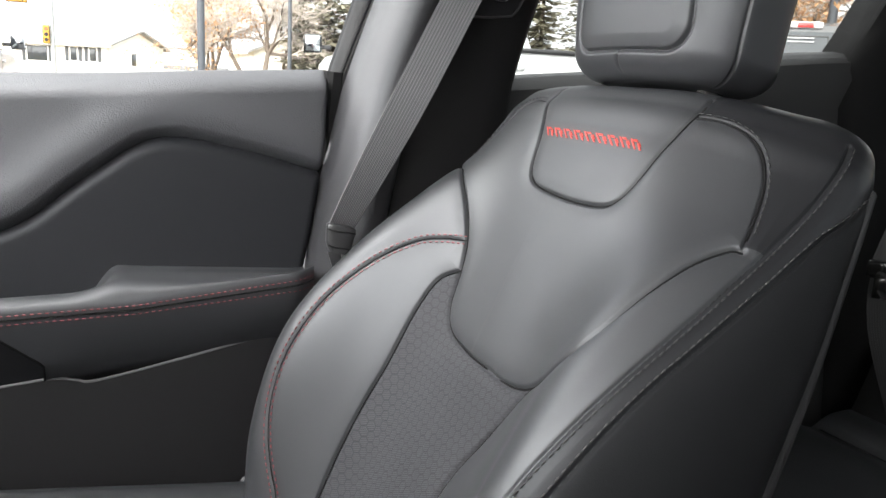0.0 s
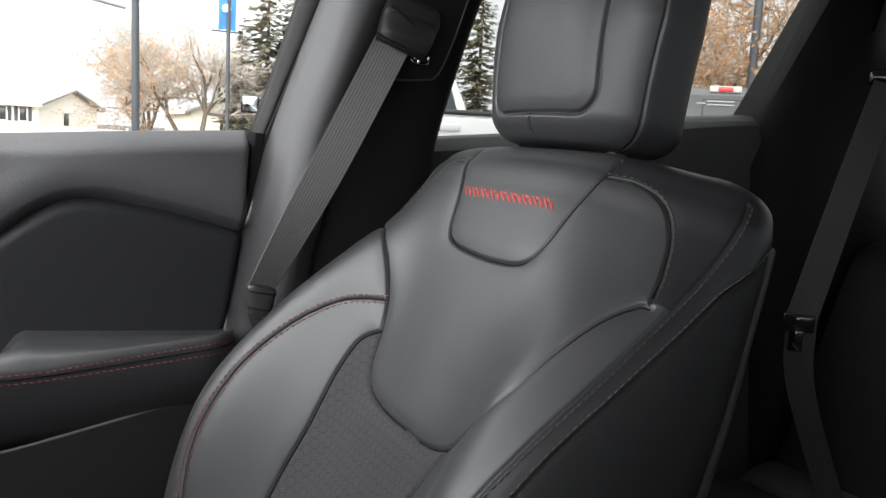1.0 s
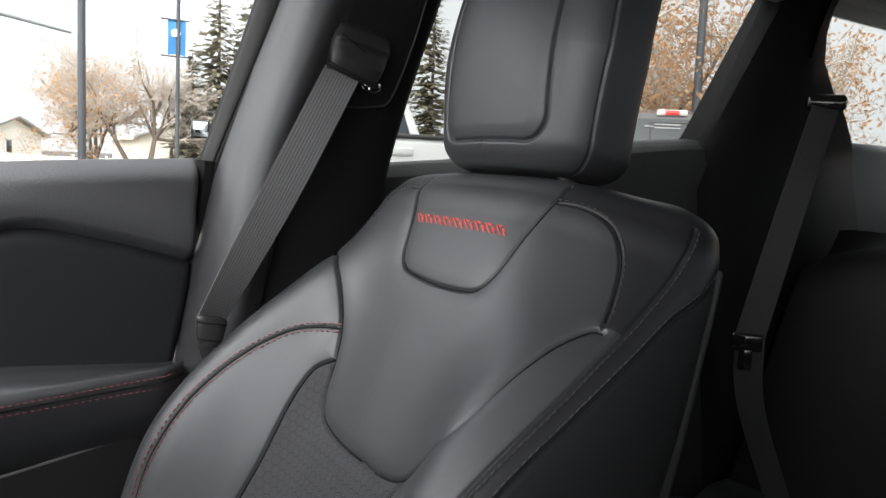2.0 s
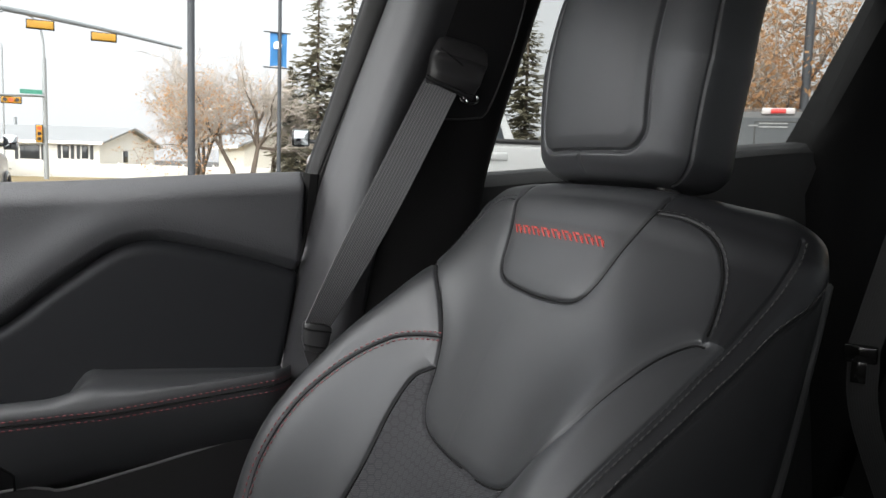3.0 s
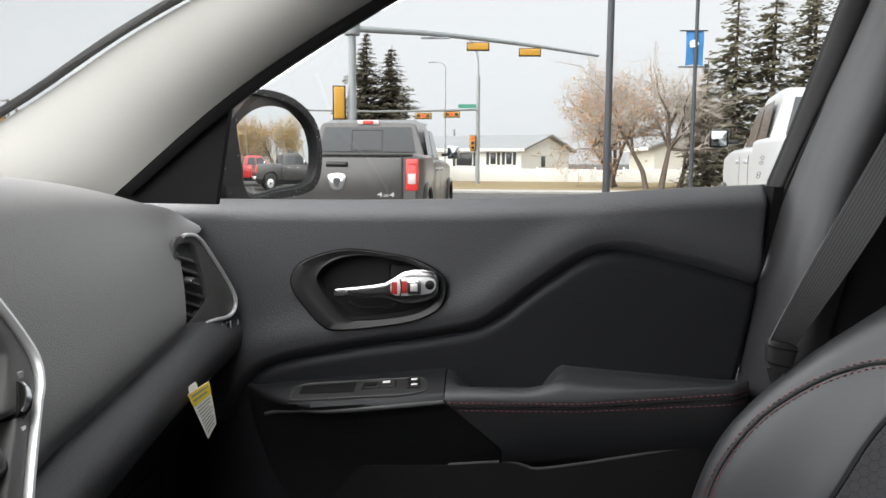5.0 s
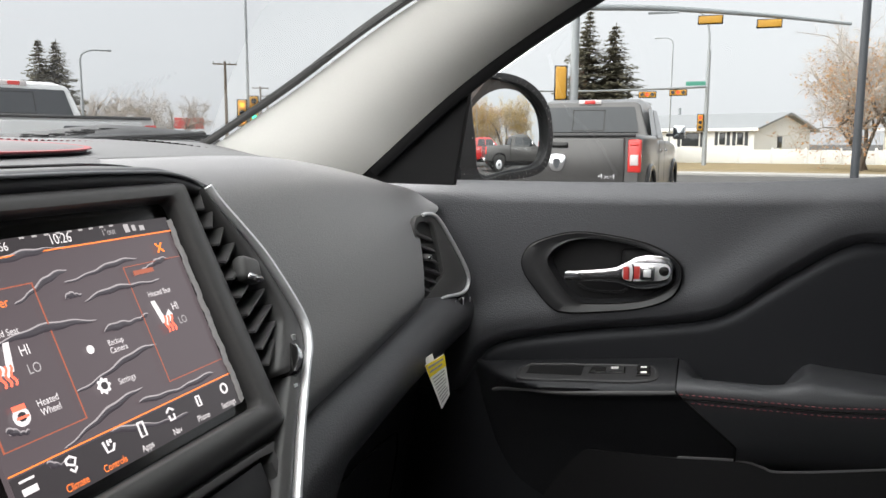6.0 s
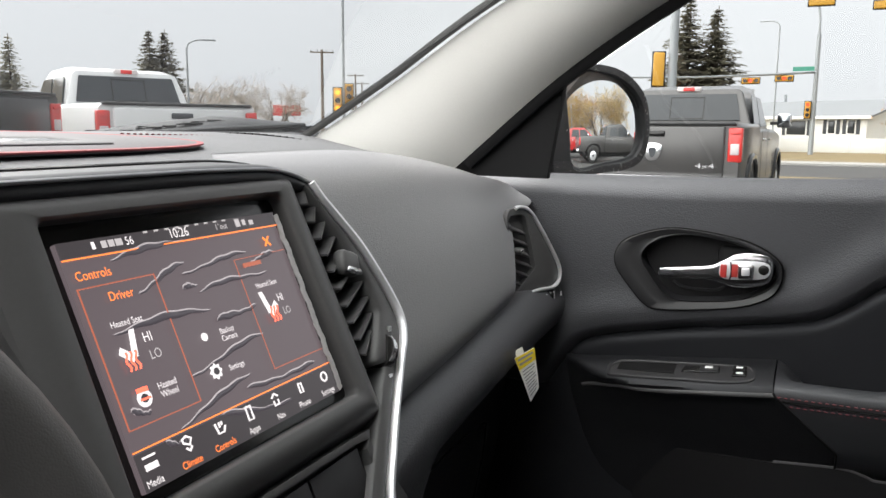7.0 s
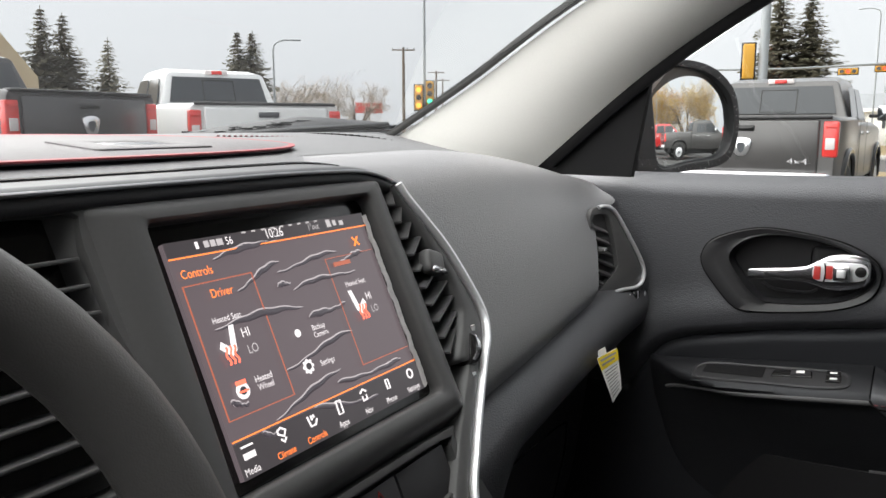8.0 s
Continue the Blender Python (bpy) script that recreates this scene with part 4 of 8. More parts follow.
def seat_normal(s, v):
    e = 1e-3
    n = np.cross(seat_point(s, np.minimum(v + e, 0.098)) - seat_point(s, np.maximum(v - e, -0.6)), seat_point(s + e * 10, v) - seat_point(s - e * 10, v))
    return n / (np.linalg.norm(n, axis=-1, keepdims=True) + 1e-12)


PAD_AT = [(1.80, 0.075), (1.66, 0.050), (1.05, 0.009), (0.72, -0.036), (0.45, -0.052), (0.0, -0.058), (-0.5, -0.060), (-1.05, -0.055), (-1.35, -0.034), (-1.60, 0.012), (-1.85, 0.050), (-1.95, 0.075)]
SIDE_R = [(-1.90, 0.050), (-2.55, 0.052), (-3.18, 0.041), (-3.61, 0.015), (-3.90, -0.023), (-4.08, -0.055)]
INSERT_R = [(-4.12, -0.054), (-3.90, -0.057), (-3.57, -0.078), (-3.27, -0.115), (-2.98, -0.157), (-2.55, -0.190), (-1.80, -0.221), (-1.23, -0.238), (-0.80, -0.245), (-0.50, -0.246)]
FABRIC_R = [(-1.75, -0.222), (-1.40, -0.238), (-1.13, -0.265), (-0.87, -0.305), (-0.66, -0.345), (-0.56, -0.40), (-0.52, -0.55)]
INSERT_L = [(4.15, -0.054), (3.3, -0.058), (2.45, -0.078), (1.80, -0.104), (1.30, -0.136), (1.04, -0.172), (0.87, -0.211), (0.60, -0.234), (0.10, -0.243), (-0.50, -0.245)]
FABRIC_L = [(1.06, -0.172), (1.38, -0.192), (1.47, -0.232), (1.44, -0.302), (1.50, -0.363), (1.55, -0.430), (1.60, -0.55)]
EDGE_L = [(1.26, -0.138), (1.80, -0.147), (2.27, -0.164), (2.66, -0.204), (2.90, -0.261), (2.98, -0.321), (3.00, -0.380), (2.88, -0.431), (2.60, -0.478), (2.35, -0.51), (2.2, -0.56)]
EDGE_R = [(-5.20, 0.066), (-4.72, 0.002), (-4.43, -0.054), (-4.23, -0.115), (-3.97, -0.185), (-3.77, -0.235), (-3.50, -0.305), (-3.3, -0.38), (-3.2, -0.55)]
OUTER_R = [(-7.05, 0.040), (-6.0, 0.006), (-5.27, -0.026), (-4.80, -0.087), (-4.45, -0.159), (-4.27, -0.207), (-4.05, -0.290), (-3.9, -0.38), (-3.8, -0.55)]


def mirrored(line):
    return [(-s, v) for s, v in line]


def seam(pts, n):
    """A seam through points of the skin, evenly laid in metres."""
    return curve_pts(np.array(pts) * (0.08, 1), n) / (0.08, 1)


PAD = seam(PAD_AT, 120)
lines = {
    "pad": PAD, "side_r": seam(SIDE_R, 60), "side_l": seam(mirrored(SIDE_R), 60),
    "insert_r": seam(INSERT_R, 100), "insert_l": seam(INSERT_L, 100),
    "fabric_l": seam(FABRIC_L, 100), "fabric_r": seam(FABRIC_R, 100),
    "edge_l": seam(EDGE_L, 120), "edge_r": seam(EDGE_R, 120), "outer_r": seam(OUTER_R, 120), "outer_l": seam(mirrored(OUTER_R), 120),
}
GROOVE = {"pad": (0.0034, 0.0019), "side_r": (0.0026, 0.0018), "side_l": (0.0026, 0.0018), "insert_r": (0.0040, 0.0022), "insert_l": (0.0040, 0.0022),
          "fabric_l": (0.0036, 0.0022), "fabric_r": (0.0036, 0.0022), "edge_l": (0.0022, 0.0018), "edge_r": (0.0024, 0.0020), "outer_r": (0.0020, 0.0020), "outer_l": (0.0022, 0.0020)}
NS, NV = 760, 640
ss = np.linspace(-8, 8, NS)
vv = np.linspace(-0.60, 0.098, NV)
SS, VVG = np.meshgrid(ss, vv)
skin, skin_n = seat_point(SS, VVG), seat_normal(SS, VVG)
sink, puff = np.zeros(SS.shape), np.full(SS.shape, 1.0)
for key, line in lines.items():
    q = seat_point(*seam(line, 700).T)
    depth, width = GROOVE[key]
    near = np.full(SS.shape, 9.0)
    lo, hi = q.min(0) - 0.03, q.max(0) + 0.03
    inside = np.all((skin > lo) & (skin < hi), -1)
    pts = skin[inside]
    best = np.full(len(pts), 9.0)
    for k in range(0, len(q), 20):
        best = np.minimum(best, np.sqrt(((pts[:, None] - q[None, k:k + 20]) ** 2).sum(-1)).min(1))
    near[inside] = best
    sink = np.maximum(sink, depth * np.exp(-((near / width) ** 2)) + depth * 0.55 * np.exp(-((near / 0.010) ** 2)))
skin = skin - skin_n * sink[..., None]
# slow wrinkles of a stretched cover
for j, (a, b) in enumerate(((7.0, 5.0), (15.0, 11.0))):
    skin += skin_n * (0.0003 / (j + 1) * np.sin(SS * a * 0.23 + 1.3 * j) * np.sin(VVG * b * 4 + 2.1 * j + SS * 0.4))[..., None]


skin_dn = np.cross(np.gradient(skin, axis=0), np.gradient(skin, axis=1))
skin_dn /= np.linalg.norm(skin_dn, axis=-1, keepdims=True) + 1e-12


def inside_poly(poly, x, y):
    c = np.zeros(x.shape, bool)
    x1, y1 = poly[:, 0], poly[:, 1]
    x2, y2 = np.roll(x1, -1), np.roll(y1, -1)
    for a, b, d, e in zip(x1, y1, x2, y2):
        if b == e:
            continue
        c ^= ((b > y) != (e > y)) & (x < (d - a) * (y - b) / (e - b) + a)
    return c


cs, cv = (SS[:-1, :-1] + SS[1:, 1:]) / 2, (VVG[:-1, :-1] + VVG[1:, 1:]) / 2
pad_poly = np.vstack([PAD, [(-1.95, 0.2), (1.8, 0.2)]])
insert_poly = np.vstack([lines["insert_l"], lines["insert_r"][::-1], lines["side_r"][::-1], [(0, 0.06)], lines["side_l"]])
fabric_poly = np.vstack([lines["fabric_l"], [(1.6, -0.7), (-0.52, -0.7)], lines["fabric_r"][::-1], [(0, -0.15)]])
m_pad = inside_poly(pad_poly, cs, cv)
m_ins = inside_poly(insert_poly, cs, cv) & ~m_pad
m_fab = inside_poly(fabric_poly, cs, cv) & ~m_ins & ~m_pad
el = np.interp(-cv, -lines["edge_l"][:, 1], lines["edge_l"][:, 0])
er = np.interp(-cv, -lines["edge_r"][:, 1], lines["edge_r"][:, 0])
orr = np.interp(-cv, -lines["outer_r"][:, 1], lines["outer_r"][:, 0])
rest = ~(m_pad | m_ins | m_fab)
masks = {
    "shoulder_pad": m_pad, "back_insert": m_ins, "cloth_insert": m_fab,
    "bolster": rest & (cs > 0) & (cs < el) & (cv < -0.135), "bolster_side": rest & (cs > 0) & ~((cs < el) & (cv < -0.135)),
    "bolster_near": rest & (cs < 0) & (cs > er) & (cv < -0.05), "bolster_band": rest & (cs < 0) & (cs <= er) & (cs > orr),
    "shoulder": rest & (cs < 0) & (cs > er) & (cv >= -0.05), "side_panel": rest & (cs < 0) & (cs <= orr),
}


def patch(mask, name):
    """The faces of the skin in a mask, as a mesh with metric coordinates."""
    r, c = np.nonzero(mask)
    idx = np.stack([r * NS + c, r * NS + c + 1, (r + 1) * NS + c + 1, (r + 1) * NS + c], -1)
    used, inv = np.unique(idx, return_inverse=True)
    me = mesh_of(name, skin.reshape(-1, 3)[used], inv.reshape(-1, 4))
    if (skin_dn[r[0], c[0]] * np.array(me.polygons[0].normal)).sum() < 0:
        me.flip_normals()
    me.normals_split_custom_set_from_vertices([tuple(q) for q in skin_dn.reshape(-1, 3)[used]])
    lay = me.uv_layers.new(name="UVMap")
    uu = (hermite(np.abs(SS), range(9), (0, 0.33, 0.52, 0.70, 0.86, 0.97, 1, 0.99, 0.92)) * np.sign(SS) * 0.28).reshape(-1)[used]
    wv = VVG.reshape(-1)[used]
    li = np.empty(len(me.loops), dtype=np.int32)
    me.loops.foreach_get("vertex_index", li)
    lay.data.foreach_set("uv", np.stack([uu[li], wv[li]], -1).ravel().astype(np.float32))
    return me


seat = thing("passenger_seat", "black leather passenger seat with honeycomb cloth insert and red stitching", "car seat", (0, 0, 0))
names = {"bolster_near": "bolster", "bolster_band": "bolster_band"}
for key, mask in masks.items():
    if mask.any():
        label = {"cloth_insert": "charcoal honeycomb-patterned cloth insert", "shoulder_pad": "padded black leather patch with red emblem"}.get(key, "")
        # Side panel and shoulder slope away; darker copies carry their shade.
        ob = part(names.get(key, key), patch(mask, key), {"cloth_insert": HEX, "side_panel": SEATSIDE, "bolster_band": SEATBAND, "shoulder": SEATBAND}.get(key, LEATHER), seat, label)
        if key == "shoulder_pad":
            patch_ob = ob
        if key == "bolster":
            bolster_ob = ob
        if key == "bolster_band":
            band_ob = ob


def offset_line(key, off, lift=0.0004, n=200):
    """A line on the skin, set aside from a seam by off metres."""
    ln = seam(lines[key][::6], n)
    p, nn = seat_point(ln[:, 0], ln[:, 1]), seat_normal(ln[:, 0], ln[:, 1])
    t = np.gradient(p, axis=0)
    t /= np.linalg.norm(t, axis=1, keepdims=True)
    return p + np.cross(nn, t) * off + nn * (lift - 0.0010), nn


for off in (-0.0046, 0.0046):
    ln, nn = offset_line("edge_l", off)
    part("stitching", stitches(ln, nn, 0.0046, 0.0030, 0.0009), RED, bolster_ob, "dark red double stitching")
for key, off in (("side_r", 0.0040), ("edge_r", 0.0042), ("outer_r", -0.0042), ("side_l", -0.004)):
    ln, nn = offset_line(key, off)
    part("stitching", stitches(ln, nn, 0.0052, 0.0022, 0.0008), SEAMTHREAD, band_ob, "grey stitching")
# black tubes laid in the seams; they draw the creases' shade
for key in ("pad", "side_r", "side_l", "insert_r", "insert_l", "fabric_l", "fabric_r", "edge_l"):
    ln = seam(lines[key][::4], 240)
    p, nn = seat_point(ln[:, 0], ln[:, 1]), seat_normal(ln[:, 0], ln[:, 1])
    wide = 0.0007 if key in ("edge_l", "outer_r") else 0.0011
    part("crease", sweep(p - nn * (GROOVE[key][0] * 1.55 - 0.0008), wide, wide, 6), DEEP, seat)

# embroidered emblem: plain slanted strokes
strokes = []
ts, tv = np.linspace(0.84, -1.18, 10), 0.0085
for i in range(9):
    step = ts[i + 1] - ts[i]
    for p0, p1, lo, hi in ((0.10, 0.25, -0.0050, 0.0050), (0.34, 0.70, 0.0030, 0.0050), (0.58, 0.73, -0.0050, 0.0016), (0.76, 0.86, -0.0014, 0.0028)):
        strokes.append((ts[i] + step * p0, ts[i] + step * p1, tv + lo, tv + hi))
for a, b, lo, hi in strokes:
    sl = 0.22
    corners = [(a + sl * (lo - tv) / 0.013, lo), (b + sl * (lo - tv) / 0.013, lo), (b + sl * (hi - tv) / 0.013, hi), (a + sl * (hi - tv) / 0.013, hi)]
    n0 = seat_normal(np.array(corners[0][0]), np.array(corners[0][1]))
    p = [seat_point(s, v) for s, v in corners]
    part("emblem_stroke", fix_normals(loft([[q + n0 * 0.0001 for q in p], [q + n0 * 0.0010 for q in p]])), EMBLEM, patch_ob, "raised red embroidered stroke")

# hard back shell and its edge
def shell_ring(v):
    a = float(hermite(v, V_AT, HALF)) * 0.93
    out = []
    for t in np.linspace(-1, 1, 15):
        w = SEAT_BACK + 0.004 - 0.045 * (1 - abs(t) ** 3)
        out.append(SEAT_O + np.array((a * t, 0, 0)) + SEAT_V * v + SEAT_N * w)
    return np.array(out)


part("back_shell", fix_normals(loft([shell_ring(v) for v in np.linspace(-0.62, 0.09, 30)], closed=False), 60), PLASTIC, seat)
for sg in (-1, 1):
    ln = np.array([SEAT_O + np.array((sg * float(hermite(v, V_AT, HALF)) * 0.935, 0, 0)) + SEAT_V * v + SEAT_N * (SEAT_BACK + 0.002) for v in np.linspace(-0.6, 0.045, 40)])
    part("shell_edge", sweep(ln, 0.007, 0.010, 8), PLASTIC, seat)

# headrest
HR_O, HR_V, HR_N = np.array((0.360, -0.472, 1.257)), np.array((0, -0.20, 0.98)), np.array((0, 0.98, 0.20))


def head_point(a, f):
    """a: angle round the headrest, 0 facing ahead; f: 0 at its foot to 1 at its top."""
    ca, sa = np.cos(a), np.sin(a)
    w = np.interp(f, (0, 0.5, 1), (0.118, 0.133, 0.128))
    e = np.clip(np.minimum(f / 0.12, (1 - f) / 0.16), 0, 1)
    k = 0.72 + 0.28 * np.sqrt(np.clip(1 - (1 - e) ** 2, 0, 1))
    u = w * k * np.sign(sa) * np.abs(sa) ** 0.62
    d = np.where(ca > 0, 0.052 + 0.012 * (1 - (u / w) ** 2), 0.062)
    n = d * (0.55 + 0.45 * (k - 0.72) / 0.28) * np.sign(ca) * np.abs(ca) ** 0.62
    h = 0.235 * f
    n = n + 0.018 * np.sin(f * 2.6) - 0.008
    return HR_O + u[..., None] * np.array((1, 0, 0)) + h[..., None] * HR_V + n[..., None] * HR_N, u, h


dense = np.linspace(-np.pi, np.pi, 20001)
ring_p = head_point(dense, np.full(dense.shape, 0.5))[0]
arc = np.concatenate([[0], np.cumsum(np.linalg.norm(np.diff(ring_p, axis=0), axis=1))])
even = np.interp(np.linspace(0, arc[-1], 640), arc, dense)
A, F = np.meshgrid(even, np.concatenate([np.linspace(0, 0.06, 40), np.linspace(0.064, 0.93, 300), np.linspace(0.935, 1, 30)]))
hp_, hu, hh = head_point(A, F)
hn = np.cross(np.gradient(hp_, axis=1), np.gradient(hp_, axis=0))
hn /= np.linalg.norm(hn, axis=-1, keepdims=True) + 1e-12
hn *= np.sign((hn * (hp_ - (HR_O + 0.11 * HR_V))).sum(-1, keepdims=True))
PW, PB, PR = 0.086, 0.023, 0.028
frontal = np.clip(np.cos(A) * 8, 0, 1)
qx, qy = np.abs(hu) - (PW - PR), (PB + PR) - hh
edge = np.where((qx > 0) & (qy > 0), np.hypot(np.maximum(qx, 0), np.maximum(qy, 0)) - PR, np.maximum(qx, qy) - PR)
hs = 0.0042 * np.exp(-((edge / 0.0020) ** 2)) + 0.0016 * np.exp(-((edge / 0.010) ** 2)) - 0.0012 * np.clip(-edge / 0.016, 0, 1)
fold = 0.0030 * np.exp(-((hu - 0.004 - 0.002 * np.sin(hh * 150)) / 0.0020) ** 2) * np.clip((hh - 0.003) / 0.008, 0, 1) * (hh < PB)
hs = (hs + fold) * frontal
for sg in (-1, 1):
    hs = hs + 0.0030 * np.exp(-((np.abs(A - sg * 1.32) / 0.022) ** 2))
hp_ = hp_ - hn * hs[..., None]
me = grid_mesh(hp_)
bmh = bmesh.new()
bmh.from_mesh(me)
bmesh.ops.remove_doubles(bmh, verts=bmh.verts, dist=0.00005)
bmesh.ops.holes_fill(bmh, edges=[e for e in bmh.edges if e.is_boundary], sides=0)
bmesh.ops.recalc_face_normals(bmh, faces=bmh.faces)
smooth_mesh(bmh)
head = part("headrest", bmh, LEATHER, seat, "padded black leather headrest")
for sg in (-1, 1):
    part("headrest_post", cyl(0.007, 0.12, at=(0.360 + sg * 0.06, -0.480, 1.235), sides=16), GLOSS, seat)
    part("post_collar", cyl(0.013, 0.030, at=(0.360 + sg * 0.06, -0.488, 1.254), sides=20, bevel=0.003), SHADE, seat)

# seat cushion
def cushion_ring(y):
    f = (y + 0.20) / 0.50
    front = max(0.0, (f - 0.85) / 0.15)
    out = []
    for u, z in ((-0.26, 0.50), (-0.275, 0.60), (-0.265, 0.700), (-0.235, 0.735), (-0.19, 0.715), (-0.14, 0.655), (0, 0.645), (0.14, 0.655), (0.19, 0.715), (0.235, 0.735), (0.265, 0.700), (0.275, 0.60), (0.26, 0.50)):
        out.append((0.372 + u * (1 - 0.06 * front), y, z + (0.075 if abs(u) > 0.18 and z > 0.69 else 0.02) * f - 0.05 * front**2))
    return curve_pts(out, 49)


cu = fix_normals(loft([cushion_ring(y) for y in np.linspace(-0.24, 0.30, 24)], closed=True), 60)
part("seat_cushion", cu, LEATHER, seat)
part("seat_base", block((0.46, 0.50, 0.14), 0.03, at=(0.372, 0.02, 0.46)), PLASTIC, seat)
part("seat_rail", block((0.05, 0.7, 0.03), 0.006, at=(0.60, 0.0, 0.42)), SILVER, seat)

# ---- front seat belt ----
belt = thing("seat_belt", "grey woven seat belt hanging from the centre pillar", "seat belt")
pa, pb = np.array((0.630, -0.390, 1.382)), np.array((0.612, -0.2165, 1.068))
mid = (pa + pb) / 2 + np.array((-0.006, 0, 0))


def strap(path, width, across, thickness=0.0014, twist=0.0):
    path = np.asarray(path, float)
    ac = np.asarray(across, float)
    ac = ac / np.linalg.norm(ac)
    t = np.gradient(path, axis=0)
    nn = np.cross(t, ac)
    nn /= np.linalg.norm(nn, axis=1, keepdims=True)
    prof = np.linspace(-0.5, 0.5, 9)
    rings = []
    ac0 = ac
    for i, (p, n0) in enumerate(zip(path, nn)):
        w = twist * (i / (len(path) - 1)) ** 2
        ac, n = ac0 * math.cos(w) + n0 * math.sin(w), n0 * math.cos(w) - ac0 * math.sin(w)
        topside = [p + ac * width * k + n * thickness * (0.5 + 0.3 * math.cos(k * 6)) for k in prof]
        under = [p + ac * width * k - n * thickness * 0.5 for k in prof[::-1]]
        rings.append(np.array(topside + under))
    me = fix_normals(loft(rings), 50)
    along = np.concatenate([[0], np.cumsum(np.linalg.norm(np.diff(path, axis=0), axis=1))])
    across_ = np.concatenate([prof, prof[::-1]]) * width
    li = np.empty(len(me.loops), dtype=np.int32)
    me.loops.foreach_get("vertex_index", li)
    me.uv_layers.new(name="UVMap").data.foreach_set("uv", np.stack([across_[li % 18], along[li // 18]], -1).ravel().astype(np.float32))
    return me


bpath = curve_pts([pa, mid, pb], 30)
bdir = (pb - pa) / np.linalg.norm(pb - pa)
bac = np.cross(bdir, (-0.95, 0.15, 0.1))
part("webbing", strap(bpath, 0.048, bac, twist=-0.75), WEB, belt, "grey ribbed polyester webbing")
bac = bac / np.linalg.norm(bac)
bn = np.cross(bac, bdir)
bn = bn if bn[0] < 0 else -bn
# upper anchor: a moulded cover with a folded brow, the belt leaving it below
def cap_ring(f):
    """A section of the anchor's cover, f from its brow (0) to the belt's mouth (1)."""
    c = np.array((0.640, -0.419, 1.440)) * (1 - f) + np.array((0.634, -0.401, 1.374)) * f
    half = float(np.interp(f, (0, 0.12, 0.5, 1), (0.030, 0.040, 0.043, 0.036)))
    out_ = float(np.interp(f, (0, 0.15, 0.42, 0.5, 0.8, 1), (0.008, 0.022, 0.030, 0.022, 0.026, 0.018)))
    w = np.linspace(0, 2 * np.pi, 28, endpoint=False)
    ca, sa = np.cos(w), np.sin(w)
    yy = half * np.sign(ca) * np.abs(ca) ** 0.55
    xx = np.where(sa > 0, -out_, 0.012) * np.abs(sa) ** 0.5
    return np.stack([c[0] + xx, c[1] + yy * 0.97, c[2] + yy * 0.18 + 0 * w], -1)


cap = part("anchor_cap", fix_normals(loft([cap_ring(f) for f in np.linspace(0, 1, 22)]), 50), PLASTIC, belt, "black plastic cap over the upper belt anchor")
part("cap_groove", sweep(curve_pts([(0.614, -0.378, 1.423), (0.608, -0.392, 1.413), (0.608, -0.408, 1.403)], 12), 0.0012, 0.0012, 6), DEEP, cap)
part("cap_lip", sweep(curve_pts([(0.624, -0.364, 1.387), (0.618, -0.376, 1.380), (0.614, -0.400, 1.371), (0.616, -0.428, 1.363)], 20), 0.0045, 0.0035, 8), SHADE, cap)
for yy, zz in ((-0.4165, 1.3640), (-0.4215, 1.3590), (-0.4360, 1.3640)):
    part("loop_pin", block((0.005, 0.0030, 0.0060), 0.001, at=(0.620, yy, zz)), CHROME, belt)
part("belt_loop", sweep([(0.622 + 0.002 * math.sin(a), -0.426 + 0.013 * math.cos(a), 1.362 + 0.007 * math.sin(a)) for a in np.linspace(0, 2 * math.pi, 24, endpoint=False)], 0.0016, 0.0016, 6, closed=True), GLOSS, belt)
# tongue: a rounded sleeve with a metal blade below
def tongue_ring(f):
    c = np.array((0.606, -0.2165, 1.074)) * (1 - f) + np.array((0.604, -0.2120, 1.040)) * f
    half = float(np.interp(f, (0, 0.08, 0.7, 1), (0.0150, 0.0185, 0.0165, 0.0120)))
    w = np.linspace(0, 2 * np.pi, 24, endpoint=False)
    ca, sa = np.cos(w), np.sin(w)
    return np.stack([c[0] - 0.009 * np.sign(sa) * np.abs(sa) ** 0.7, c[1] + half * np.sign(ca) * np.abs(ca) ** 0.7, c[2] + 0.004 * ca], -1)


tongue = part("latch_tongue", fix_normals(loft([tongue_ring(f) for f in np.linspace(0, 1, 14)]), 50), BEZEL, belt, "black belt tongue")
part("tongue_groove", sweep([q + np.array((-0.0006, 0, 0)) for q in tongue_ring(0.22)[1:12]], 0.0012, 0.0010, 6), DEEP, tongue)
part("tongue_groove", sweep([q + np.array((-0.0006, 0, 0)) for q in tongue_ring(0.80)[1:12]], 0.0010, 0.0010, 6), DEEP, tongue)
part("tongue_plate", plate([(-0.008, 0), (0.008, 0), (0.006, -0.026), (-0.006, -0.026)], 0.003, (0.603, -0.206, 1.042), (0, -1, 0), (0, 0.25, 0.97), 0.001), BEZEL, belt, "dark metal blade of the belt tongue")
part("plate_end", block((0.004, 0.003, 0.009), 0.001, at=(0.601, -0.1985, 1.012)), CHROME, belt)
part("lap_webbing", strap(curve_pts([(0.650, -0.165, 0.765), (0.657, -0.115, 0.722), (0.668, -0.045, 0.658)], 10), 0.020, (0.35, 0.5, 0.6)), WEB, belt)
part("lower_webbing", strap(curve_pts([pb + np.array((0.004, 0, -0.03)), (0.622, -0.235, 0.95), (0.630, -0.25, 0.60)], 16), 0.048, (1.0, 0.1, 0.0)), WEB, belt)

# ---- rear seat and its belt ----
rear = thing("rear_bench", "black leather rear bench seat", "car seat")


